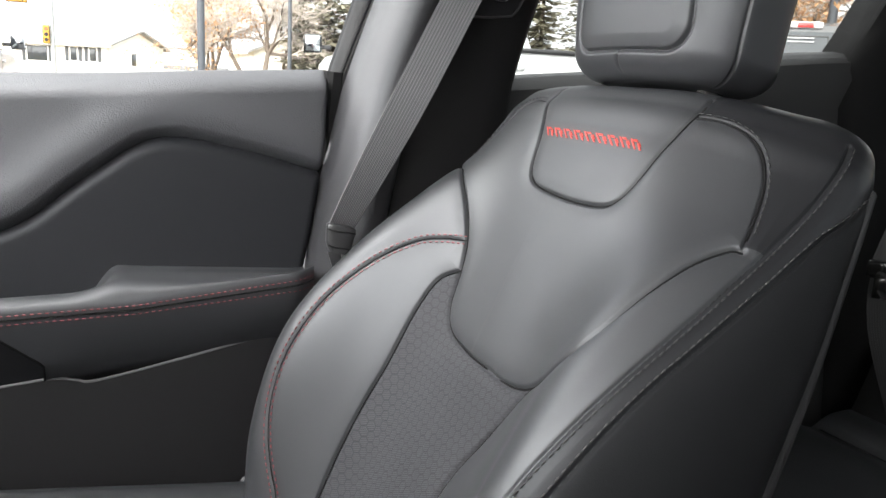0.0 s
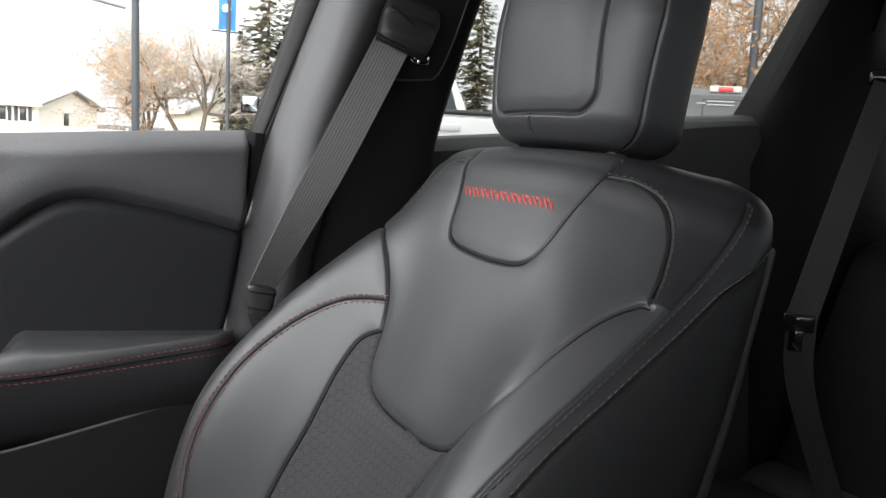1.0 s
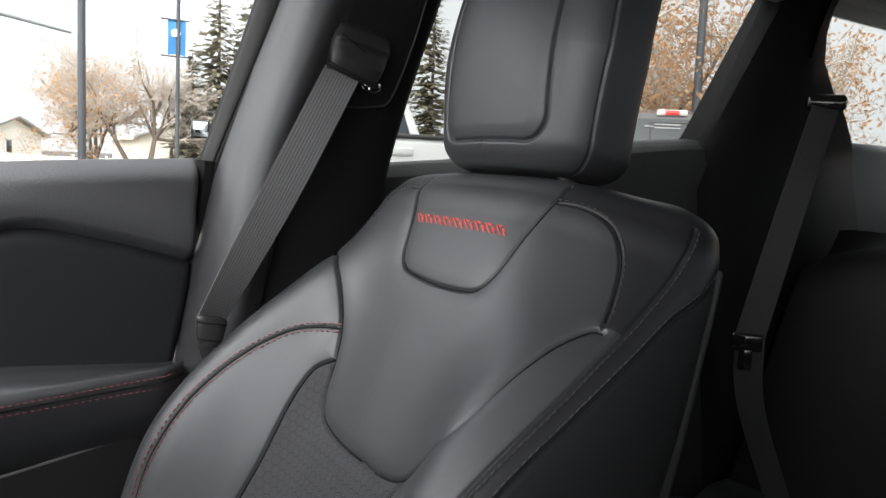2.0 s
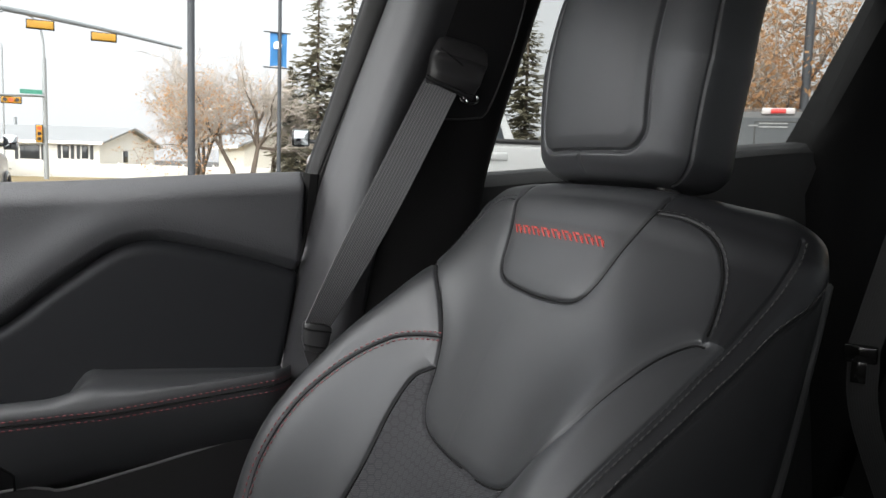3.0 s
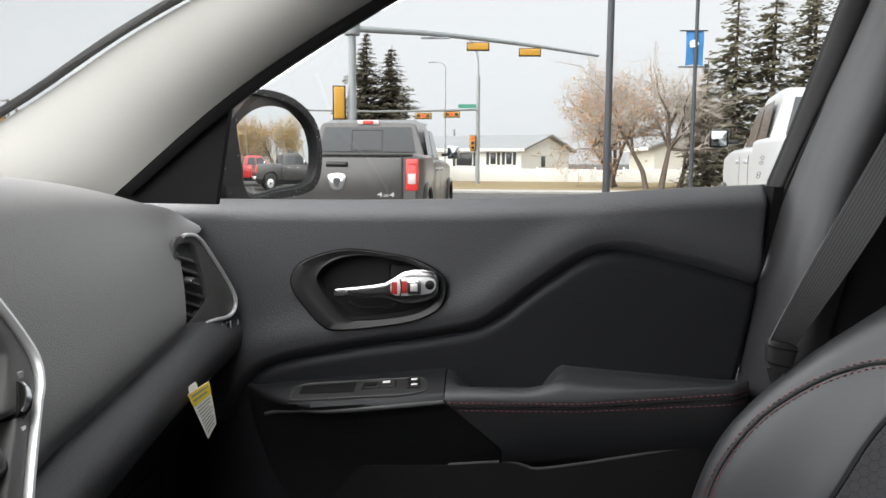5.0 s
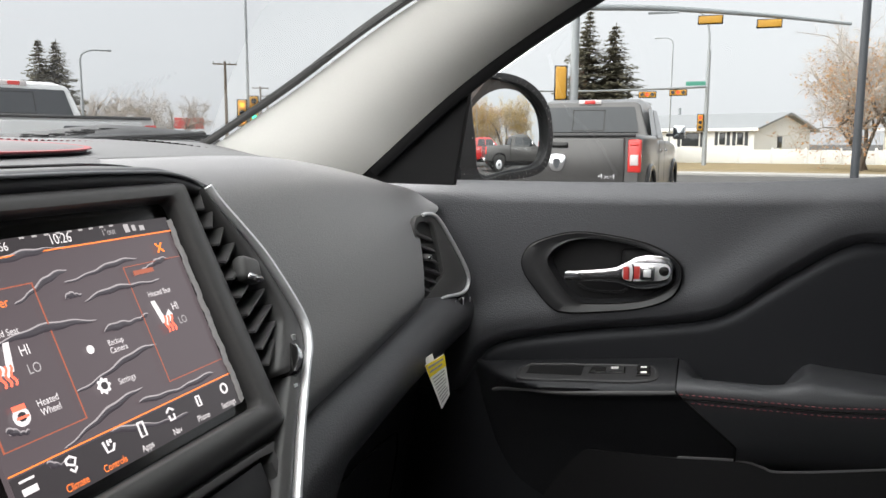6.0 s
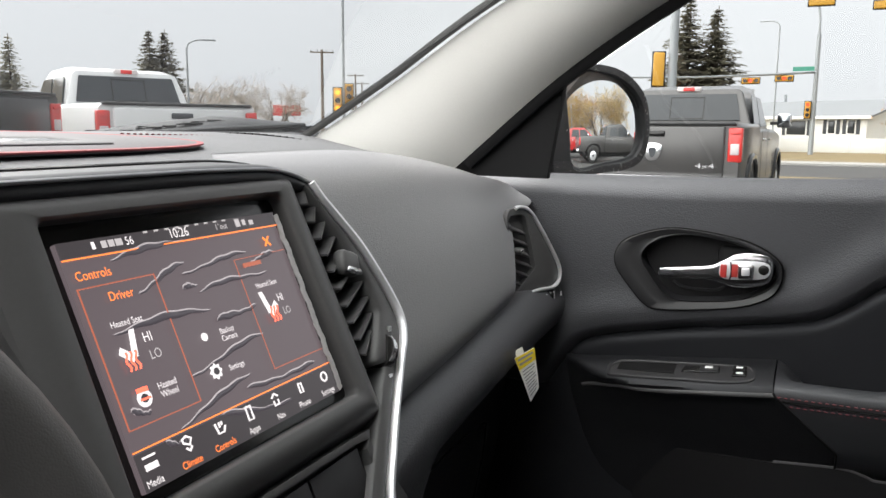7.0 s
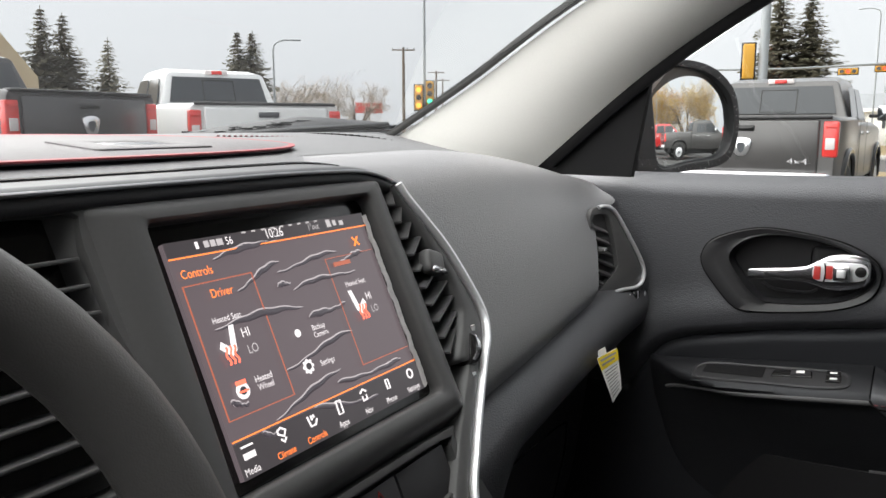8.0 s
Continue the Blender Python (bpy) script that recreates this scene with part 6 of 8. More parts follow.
def vent_side(sg, parent):
    """The tall vent beside the screen: a leaf-shaped duct with slanting slats."""
    edge_in = [(0.1255, 0.018), (0.1245, -0.05), (0.1250, -0.10), (0.1275, -0.1235)]
    edge_out = [(0.1300, 0.016), (0.1400, -0.008), (0.1520, -0.034), (0.1625, -0.066), (0.1625, -0.0905), (0.1500, -0.106), (0.1330, -0.1225)]
    duct = np.array([(sg * x, v) for x, v in edge_in + edge_out[::-1]])
    part("duct", plate(duct[:: (1 if sg > 0 else -1)], 0.001, stack(0, 0, -0.0155), CS_X, CS_V), GLOSS, parent)
    eo = np.array(edge_out)
    for v in (0.010, -0.004, -0.017, -0.030, -0.043, -0.0565, -0.070, -0.083, -0.096, -0.108):
        x1 = float(np.interp(-v, -eo[:, 1], eo[:, 0])) + 0.002
        x0 = 0.1235
        # a thin blade, low at the screen and rising towards its outer end
        ring_a = [stack(sg * x0, v - 0.008, 0.004), stack(sg * x0, v - 0.0095, 0.004), stack(sg * x0, v - 0.004, -0.014), stack(sg * x0, v - 0.0025, -0.014)]
        ring_b = [stack(sg * x1, v + 0.0062, -0.002), stack(sg * x1, v + 0.0047, -0.002), stack(sg * x1, v + 0.007, -0.014), stack(sg * x1, v + 0.0085, -0.014)]
        part("slat", fix_normals(loft([ring_a, ring_b]), 40), SATIN, parent)
    kb = bpy.data.meshes.new("knob")
    b = block((0.021, 0.019, 0.012), 0.0045, 3)
    b.to_mesh(kb)
    b.free()
    kn = part("vent_knob", on_stack(kb, sg * 0.1425, -0.0485, 0.004, turn=-sg * 0.35), SATIN, parent)
    part("knob_inlay", on_stack(loft([[(-0.0085, -0.0022, z), (0.0085, -0.0022, z), (0.007, 0.0016, z), (-0.007, 0.0016, z)] for z in (0, 0.003)]), sg * 0.1405, -0.0555, 0.0080, turn=-sg * 0.35), CHROME, kn)
    th = cyl(0.0155, 0.007, axis="x", sides=32, bevel=0.001)
    tm = bpy.data.meshes.new("thumbwheel")
    th.to_mesh(tm)
    th.free()
    tw = part("thumbwheel", on_stack(tm, sg * 0.1545, -0.1215, -0.0050, turn=-sg * 0.62), GLOSS, parent)
    wi = [[(-0.0032, y, 0.0155 * math.cos(y / 0.0155) + 0.0006), (0.0012 - 0.0028 * (y / 0.011) ** 2, y, 0.0155 * math.cos(y / 0.0155) + 0.0006), (0.0012 - 0.0028 * (y / 0.011) ** 2, y, 0.0155 * math.cos(y / 0.0155) - 0.002), (-0.0032, y, 0.0155 * math.cos(y / 0.0155) - 0.002)] for y in np.linspace(-0.0105, 0.0105, 14)]
    part("wheel_inlay", on_stack(fix_normals(loft(wi)), sg * 0.1545, -0.1215, -0.0050, turn=-sg * 0.62), CHROME, tw)
    ch = curve_pts([(sg * 0.1365, 0.0170), (sg * 0.1425, 0.004), (sg * 0.156, -0.0165), (sg * 0.1700, -0.0400), (sg * 0.1825, -0.0749), (sg * 0.1868, -0.1000), (sg * 0.1790, -0.1180), (sg * 0.1665, -0.1301), (sg * 0.1373, -0.1592), (sg * 0.1118, -0.1864), (sg * 0.0890, -0.2150), (sg * 0.078, -0.260), (sg * 0.074, -0.31)], 100)
    part("bright_trim", sweep([stack(x, v, 0.004) for x, v in ch], 0.0030, 0.0040, 8, up=tuple(CS_N)), SILVER, parent, "bright silver edge trim")
    inner = []
    for x, v in ch:
        if v > -0.128:
            xi = float(np.interp(-v, -eo[:, 1], eo[:, 0])) + 0.0015
        else:
            xi = abs(x) - 0.022
        xo = abs(x) - 0.0035
        xi = min(xi, xo - 0.001)
        inner.append(np.array([stack(sg * xo, v, 0.002), stack(sg * (xo * 0.8 + xi * 0.2), v, 0.0035), stack(sg * (xo * 0.2 + xi * 0.8), v, 0.0030), stack(sg * xi, v, 0.0015), stack(sg * (xi - 0.001), v, -0.015)]))
    part("vent_wall", grid_mesh(np.array(inner)), SATIN, parent)
    sy = [stack(sg * 0.1655, -0.1065, 0.0035), stack(sg * 0.1450, -0.1395, 0.0025)]
    for p in sy:
        part("symbol", block((0.004, 0.002, 0.004), at=tuple(p)), SILVER, parent)


cv1 = thing("centre_vent", "black side vent of the centre stack with silver edge", "air vent", group="dashboard vents")
vent_side(1, cv1)
# driver-side vent of the stack
cv2 = thing("centre_vent", "black wide vent beside the steering wheel", "air vent", group="dashboard vents")
vi = curve_pts([(-0.1335, 0.0240), (-0.20, 0.026), (-0.262, 0.022), (-0.272, -0.05), (-0.25, -0.12), (-0.19, -0.142), (-0.135, -0.128), (-0.1235, -0.065), (-0.1277, -0.037), (-0.1302, 0.005)], 80, True)
vc = vi.mean(0)
vo = vc + (vi - vc) * (1.10, 1.08)
part("vent_frame", ring_plate(vo[::-1], vi[::-1], 0.003, stack(0, 0, -0.002), CS_X, CS_V, 0.02), SATIN, cv2)
part("duct", plate(vi[::-1], 0.001, stack(0, 0, -0.0155), CS_X, CS_V), GLOSS, cv2)
for i in range(9):
    me = bpy.data.meshes.new("slat")
    v = 0.001 - 0.0137 * i
    x1 = -0.133 + 0.004 * min(1, i / 4)
    b = block((0.128, 0.0022, 0.014), 0.0006, turn=Matrix.Rotation(0.25, 4, "X"))
    b.to_mesh(me)
    b.free()
    part("slat", on_stack(me, x1 - 0.064, v, -0.007), SATIN, cv2)
# switch bank under the screen
bank = part("switch_bank", ring_plate(curve_pts([(-0.10, -0.166), (0.085, -0.164), (0.098, -0.170), (0.094, -0.196), (0.07, -0.210), (-0.09, -0.212), (-0.105, -0.19)], 56, True), curve_pts([(-0.095, -0.171), (0.080, -0.169), (0.090, -0.175), (0.087, -0.193), (0.066, -0.204), (-0.085, -0.206), (-0.098, -0.19)], 56, True), 0.006, stack(0, 0, -0.006), CS_X, CS_V, 0.006), SATIN, dash)
for x0, x1 in ((-0.094, -0.030), (-0.028, -0.012), (-0.010, 0.028), (0.030, 0.086)):
    part("switch", plate([(x0, -0.204), (x1, -0.204), (x1, -0.172), (x0, -0.172)], 0.004, stack(0, 0, -0.008), CS_X, CS_V, 0.001), PLASTIC, bank)
tri = [stack(0.009 + 0.0065 * math.sin(a), -0.182 + 0.0065 * math.cos(a), -0.0035) for a in (0, 2.094, 4.189)]
part("hazard_symbol", sweep(np.array(tri), 0.0007, 0.0007, 6, closed=True), REDPAINT, bank, "red warning triangle")
part("stack_lower", plate([(-0.16, -0.32), (0.16, -0.32), (0.12, -0.20), (-0.12, -0.20)], 0.004, stack(0, 0, -0.014), CS_X, CS_V), SATIN, dash)

# passenger pad: a large rounded form with the airbag cover
prof = [(0.645, 1.2738), (0.615, 1.2722), (0.592, 1.2660), (0.572, 1.2555), (0.556, 1.238), (0.541, 1.205), (0.526, 1.165), (0.511, 1.12), (0.500, 1.085), (0.496, 1.062), (0.502, 1.046)]
pr = curve_pts(prof, 60)


def crease_z(x):
    """The line between the passenger pad and the roll below it."""
    return float(np.interp(x, (0.08, 0.20, 0.285, 0.316, 0.412, 0.481, 0.581, 0.70), (0.965, 1.015, 1.041, 1.046, 1.060, 1.070, 1.081, 1.090)))


rows = []
for k, (y, z) in enumerate(pr):
    f = k / 59
    right = float(hermite(z, (1.04, 1.054, 1.117, 1.172, 1.196, 1.28), (0.556, 0.560, 0.597, 0.641, 0.690, 0.690)))
    left = float(hermite(z, (1.04, 1.137, 1.164, 1.207, 1.26, 1.28), (0.100, 0.184, 0.182, 0.158, 0.139, 0.132)))
    row = []
    for g in np.linspace(0, 1, 70):
        x = left + (right - left) * g
        fall = 0.05 * np.clip((x - 0.30) / 0.38, 0, 1) ** 2
        zz = 1.262 - (1.262 - z) * (1.262 - crease_z(x)) / (1.262 - 1.046) if z < 1.262 else z
        zz -= fall * (1 - f) ** 1.2
        brow = math.exp(-(((z - 1.208) / 0.016) ** 2))
        yy = y + 0.045 * (1 - g) ** 3 * 0.35 * f - 0.004 * math.sin(math.pi * g) - 0.016 * np.clip((g - 0.86) / 0.14, 0, 1) ** 2 * brow
        row.append((x, yy, zz))
    rows.append(row)
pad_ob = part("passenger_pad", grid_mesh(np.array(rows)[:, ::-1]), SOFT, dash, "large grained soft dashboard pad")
for k in range(3):
    part("airbag_mark", block((0.013, 0.0012, 0.0016), 0.0003, at=(0.534, 0.5000 + 0.0014 * k, 1.0885 + 0.0035 * k)), BEZEL, pad_ob)
# lower roll and the knee panel
roll, knee = [], []
for x in np.linspace(0.085, 0.735, 64):
    zc = crease_z(x)
    long_ = 1 + 5.0 * np.clip((0.315 - x) / 0.10, 0, 1) ** 1.5
    roll.append(curve_pts([(x, 0.540, zc + 0.002), (x, 0.514, zc - 0.001), (x, 0.497, zc - 0.007), (x, 0.482, zc - 0.022), (x, 0.475, zc - 0.040), (x, 0.479, zc - 0.040 - 0.022 * long_), (x, 0.496, zc - 0.040 - 0.042 * long_), (x, 0.525, zc - 0.040 - 0.058 * long_)], 44))
    z1 = zc - 0.040 - 0.058 * long_
    knee.append(curve_pts([(x, 0.525, z1), (x, 0.556, z1 - 0.03), (x, 0.585, z1 * 0.6 + 0.42 * 0.4), (x, 0.64, z1 * 0.3 + 0.42 * 0.7), (x, 0.75, 0.42)], 24))
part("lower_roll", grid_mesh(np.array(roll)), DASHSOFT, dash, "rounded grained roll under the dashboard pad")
part("knee_panel", grid_mesh(np.array(knee)), PLASTIC, dash)
gb = curve_pts([(0.25, 0.545, 0.90), (0.55, 0.548, 0.905), (0.60, 0.552, 0.88), (0.61, 0.572, 0.78), (0.60, 0.60, 0.68)], 40)
part("glovebox_gap", sweep(gb + (0, -0.004, 0), 0.0016, 0.0016, 6), GLOSS, dash)
part("kick_panel", block((0.03, 0.30, 0.50), 0.01, at=(0.735, 0.66, 0.72)), PLASTIC, dash)

# outer vent by the door
ov = thing("outer_vent", "black dashboard end vent with a silver rim", "air vent", group="dashboard vents")
VO, VX = np.array((0.604, 0.521, 1.1254)), np.array((0.93, -0.36, 0.0))
VX = VX / np.linalg.norm(VX)
VZ = np.array((0.0, 0.10, 0.995))
VN = np.cross(VX, VZ)
vo = curve_pts([(0.000, 0.058), (0.022, 0.067), (0.042, 0.063), (0.0602, 0.0431), (0.0945, -0.0102), (0.0991, -0.0340), (0.0839, -0.0471), (0.0467, -0.0480), (0.0005, -0.0560), (-0.006, -0.050), (-0.004, 0.0)], 80, True)
vi = curve_pts([(0.003, 0.050), (0.020, 0.057), (0.035, 0.0533), (0.0432, 0.029), (0.0493, -0.0039), (0.0485, -0.0172), (0.030, -0.030), (0.006, -0.045), (-0.001, -0.042), (0.001, 0.0)], 80, True)
part("vent_housing", ring_plate(vo, vi, 0.003, VO, VX, VZ, 0.03), SATIN, ov)
part("duct", plate(vo, 0.001, VO - VN * 0.032, VX, VZ), GLOSS, ov)
rim = curve_pts([(0.016, 0.0660), (0.024, 0.0675), (0.042, 0.063), (0.0602, 0.0431), (0.0945, -0.0102), (0.0991, -0.0340), (0.0839, -0.0471), (0.0467, -0.0480), (0.0060, -0.0545)], 70)
part("silver_rim", sweep([VO + VX * a + VZ * b + VN * 0.004 for a, b in rim], 0.0026, 0.0030, 8, up=tuple(VN)), SILVER, ov, "bright silver rim")
for i in range(6):
    b = 0.043 - 0.0150 * i
    a1 = 0.036 + 0.010 * min(1, i / 3.5)
    bmv = block((a1 + 0.008, 0.026, 0.0034), 0.0010, at=(0, 0, 0), turn=Matrix.Rotation(0.55, 4, "X"))
    me = bpy.data.meshes.new("slat")
    bmv.to_mesh(me)
    bmv.free()
    m = Matrix((((VX[0]), -VN[0], VZ[0], 0), (VX[1], -VN[1], VZ[1], 0), (VX[2], -VN[2], VZ[2], 0), (0, 0, 0, 1)))
    me.transform(Matrix.Translation(VO + VX * (a1 / 2) + VZ * b - VN * 0.010) @ m @ Matrix.Rotation(0.36, 4, "Y"))
    part("slat", me, SATIN, ov)
kp = VO + VX * 0.016 + VZ * 0.010 + VN * 0.004
part("vent_knob", block((0.014, 0.014, 0.008), 0.003, at=tuple(kp)), SATIN, ov)
part("knob_inlay", block((0.012, 0.003, 0.004), 0.001, at=tuple(kp + VN * 0.007)), CHROME, ov)
wp = VO + VX * 0.081 - VZ * 0.0585 + VN * 0.000
part("thumbwheel", block((0.018, 0.012, 0.012), 0.003, at=tuple(wp)), GLOSS, ov)
part("wheel_inlay", block((0.004, 0.002, 0.010), 0.0005, at=tuple(wp + VN * 0.006)), SILVER, ov)
for sg in (-1, 1):
    part("symbol", block((0.004, 0.001, 0.006), at=tuple(wp + VX * 0.016 * sg + VN * 0.006)), SILVER, ov)
part("vent_surround", plate(curve_pts([(0.006, 0.050), (0.022, 0.062), (0.045, 0.060), (0.097, -0.008), (0.108, -0.040), (0.104, -0.064), (0.070, -0.074), (0.030, -0.066), (0.006, -0.058)], 60, True), 0.002, VO - VN * 0.008, VX, VZ), SATIN, ov)

# hanging warning tag
tag = thing("warning_tag", "yellow and white paper tag hanging under the dashboard", "tag")
tag_corners = [np.array(q) for q in ((0.511, 0.476, 1.022), (0.529, 0.458, 1.033), (0.535, 0.452, 0.981), (0.528, 0.460, 0.964))]
TO = sum(tag_corners) / 4
TN = np.cross(tag_corners[2] - tag_corners[0], tag_corners[1] - tag_corners[3])
TN = TN / np.linalg.norm(TN) * (1 if TN[0] < 0 else -1)
TX = np.cross((0, 0, 1), TN)
TX = TX / np.linalg.norm(TX)
TZ = np.cross(TN, TX)
ta, tb, tc, td = (np.array(((q - TO) @ TX, (q - TO) @ TZ)) for q in tag_corners)


def tag_at(f, g):
    """f across, g down the tag."""
    return (ta * (1 - g) + td * g) * (1 - f) + (tb * (1 - g) + tc * g) * f


def tag_bar(name, f0, f1, g0, g1, lift, material):
    pts = [tag_at(f0, g1), tag_at(f1, g1), tag_at(f1, g0), tag_at(f0, g0)]
    return part(name, plate(pts, 0.0003, TO + TN * lift, TX, TZ), material, tag)


rows_ = []
for g in np.linspace(0, 1, 9):
    rows_.append([TO + TX * q[0] + TZ * q[1] + TN * (0.0016 * math.sin(3 * g)) for q in (tag_at(f, g) for f in np.linspace(0, 1, 5))])
part("card", thick(grid_mesh(np.array(rows_)), 0.0006), TAGWHITE, tag)
tag_bar("yellow_head", 0.0, 1.0, 0.0, 0.27, 0.0022, TAGYELLOW)
for g, f1 in ((0.05, 0.9), (0.15, 0.8)):
    tag_bar("print_bar", 0.10, f1, g, g + 0.045, 0.0026, INK)
for i in range(9):
    tag_bar("print_bar", 0.12, 0.86 - 0.12 * (i % 3 == 2), 0.33 + 0.068 * i, 0.33 + 0.068 * i + 0.020, 0.0024, INK)
part("tape", plate([tuple(q) for q in (tag_at(0.12, 0.04), tag_at(0.52, 0.04), tag_at(0.50, -0.14), tag_at(0.10, -0.12))], 0.0004, TO - TN * 0.0006, TX, TZ), TAGWHITE, tag)

# steering wheel
sw = thing("steering_wheel", "black leather steering wheel rim", "steering wheel")
WO, WR = np.array((-0.350, 0.384, 1.130)), 0.184
WX, WZ = np.array((1.0, 0, 0)), np.array((0, 0.42, 0.908))
rimp = np.array([WO + WR * (math.cos(a) * WX + math.sin(a) * WZ) for a in np.linspace(0, 2 * math.pi, 64, endpoint=False)])
part("rim", sweep(rimp, 0.016, 0.018, 14, closed=True, up=(0, -0.908, 0.42)), WHEELSKIN, sw)
part("hub", block((0.17, 0.06, 0.13), 0.03, 4, at=tuple(WO + np.array((0, 0.02, 0.01))), turn=Matrix.Rotation(radians(-25), 4, "X")), PLASTIC, sw)
for sg in (-1, 1):
    part("spoke", block((0.12, 0.025, 0.04), 0.01, 3, at=tuple(WO + np.array((sg * 0.12, 0.02, 0.0)))), PLASTIC, sw)
part("column", cyl(0.04, 0.25, at=tuple(WO + np.array((0, 0.15, -0.05))), axis="y"), PLASTIC, sw)

# ---- outside mirror ----
mir = thing("side_mirror", "black outside mirror spotted with dried rain", "car mirror")
MN = np.array((-0.535, -0.845, 0.0))
MX = np.array((0.845, -0.535, 0.0))
MZ = np.array((0.0, 0.0, 1.0))
MO = np.array((1.001, 0.505, 1.309))
gl_o = curve_pts([(-0.085, 0.078), (-0.03, 0.084), (0.03, 0.074), (0.078, 0.042), (0.092, 0.0), (0.086, -0.045), (0.060, -0.066), (0.0, -0.074), (-0.065, -0.080), (-0.078, -0.02)], 72, True)
gl_h = curve_pts([(-0.138, 0.082), (-0.04, 0.096), (0.035, 0.087), (0.088, 0.052), (0.106, 0.0), (0.099, -0.055), (0.068, -0.080), (0.0, -0.088), (-0.115, -0.094), (-0.140, -0.03)], 72, True)
dome = [np.array([MO + MX * a * k + MZ * b * k + MN * (0.004 - (a * a + b * b) * k * k / (2 * 1.25) - 0.029 * b * k) for a, b in gl_o]) for k in np.linspace(1, 0.01, 16)]
part("mirror_glass", loft(dome), MIRROR, mir, "slightly domed reflecting mirror glass")
part("housing_rim", ring_plate(gl_h, gl_o, 0.012, MO, MX, MZ, 0.004), mat("speckled_black_plastic", (0.03, 0.03, 0.032), 0.45, grain=0.4, scale=300, var=0.5, size=160, second=(0.018, 0.018, 0.019)), mir)
hb = []
for f in np.linspace(0, 1, 10):
    s = math.sqrt(max(0.0, 1 - f**2.2))
    hb.append(np.array([MO - MN * 0.11 * f + MX * a * (0.25 + 0.75 * s) + MZ * b * (0.15 + 0.85 * s) for a, b in gl_h]))
part("housing", fix_normals(loft(hb), 60), CARGREY, mir)
part("mirror_arm", block((0.20, 0.05, 0.035), 0.012, 3, at=(0.86, 0.58, 1.235)), SHADE, mir)
rnd = random.Random(3)
bm = bmesh.new()
for i in range(150):
    a = rnd.uniform(0, 1)
    j = rnd.randrange(72)
    p2 = gl_h[j] * (1 - a) + gl_o[j] * a
    p = MO + MX * p2[0] + MZ * p2[1] + MN * 0.0125
    r = rnd.uniform(0.0006, 0.0013)
    m = Matrix.Translation(p) @ Matrix.Diagonal((r, r * 0.4, r * rnd.uniform(1, 1.8), 1))
    bmesh.ops.create_icosphere(bm, subdivisions=1, radius=1, matrix=m)
part("dried_drops", bm, mat("dried_rain", (0.42, 0.42, 0.42), 0.8), mir)["kind"] = "stuff"
# wiper and cowl below the windscreen
cowl = thing("cowl", "black plastic cowl with wiper at the windscreen's foot", "cowl")
cw = []
for x in np.linspace(-0.7, 0.95, 40):
    h = float(np.interp(x, (0.40, 0.55, 0.75, 0.95), (0, 0.020, 0.036, 0.028)))
    cw.append(curve_pts([(x, 1.045, 1.20), (x, 1.05, 1.262 + h * 0.5), (x, 1.09, 1.272 + h), (x, 1.16, 1.274 + h), (x, 1.24, 1.25)], 16))
part("cowl_cover", grid_mesh(np.array(cw)), PLASTIC, cowl)
for k, (y, dz) in enumerate(((1.052, 0.006), (1.06, 0.014), (1.068, 0.022))):
    part("cowl_rib", sweep(curve_pts([(0.48, y, 1.268 + dz * 0.3), (0.66, y, 1.272 + dz), (0.95, y, 1.274 + dz)], 20), 0.003, 0.003, 6), GLOSS if k % 2 else POLEDARK, cowl)
part("wiper_arm", sweep(curve_pts([(0.90, 1.06, 1.300), (0.62, 1.05, 1.290), (0.35, 1.055, 1.277), (0.05, 1.06, 1.274)], 24), 0.008, 0.005), PLASTIC, cowl)
part("wiper_blade", sweep(curve_pts([(0.80, 1.035, 1.285), (0.45, 1.03, 1.276), (0.10, 1.04, 1.272)], 24), 0.004, 0.005), RUBBER, cowl)
rnd = random.Random(5)
for i in range(26):
    x = 0.60 + rnd.uniform(-0.09, 0.11)
    part("cowl_slot", block((rnd.uniform(0.02, 0.05), 0.005, 0.003), at=(x, 1.085 + 0.012 * (i % 7), 1.273 + float(np.interp(x, (0.40, 0.55, 0.75, 0.95), (0, 0.020, 0.036, 0.028))))), GLOSS, cowl)
hoodp = np.array([[(x, y, 1.20 - 0.10 * ((y - 1.15) / 1.0) ** 2 - 0.04 * (x / 0.75) ** 2) for x in np.linspace(-0.8, 0.8, 17)] for y in np.linspace(1.12, 2.1, 12)])
tagged(part("bonnet", thick(grid_mesh(hoodp), 0.02), CARGREY), "dark car bonnet ahead of the windscreen", "bonnet", kind="structure")


# ---- outside: ground and road ----
gp = np.array([[(x, y, 0.0) for x in np.linspace(-1500, 1500, 7)] for y in np.linspace(-1500, 1500, 7)])
tagged(part("ground", grid_mesh(gp), ASPHALT), "grey asphalt lot reaching to the horizon", "ground", kind="structure")
tagged(part("road", block((9.0, 300, 0.02), at=(28.5, 0, 0.012)), ASPHALT), "grey asphalt road behind the parked trucks", "road", kind="structure")
tagged(part("verge", block((4.0, 300, 0.10), 0.02, at=(36.0, 0, 0.05)), GRASS), "strip of dry yellow grass beside the road", "grass", kind="structure")
tagged(part("verge", block((2.0, 300, 0.10), 0.02, at=(21.5, 0, 0.05)), GRASS), "strip of dry grass between lot and road", "grass", kind="structure")
tagged(part("pavement", block((1.8, 300, 0.12), 0.02, at=(33.3, 0, 0.06)), CONCRETE), "pale concrete pavement beside the road", "pavement", kind="structure")
tagged(part("lawn", block((60, 300, 0.10), 0.02, at=(68.5, 0, 0.05)), GRASS), "dry lawn in front of the houses", "grass", kind="structure")


# ---- vehicles ----
def profile_loft(sections, name="body"):
    return fix_normals(loft(sections), 35)


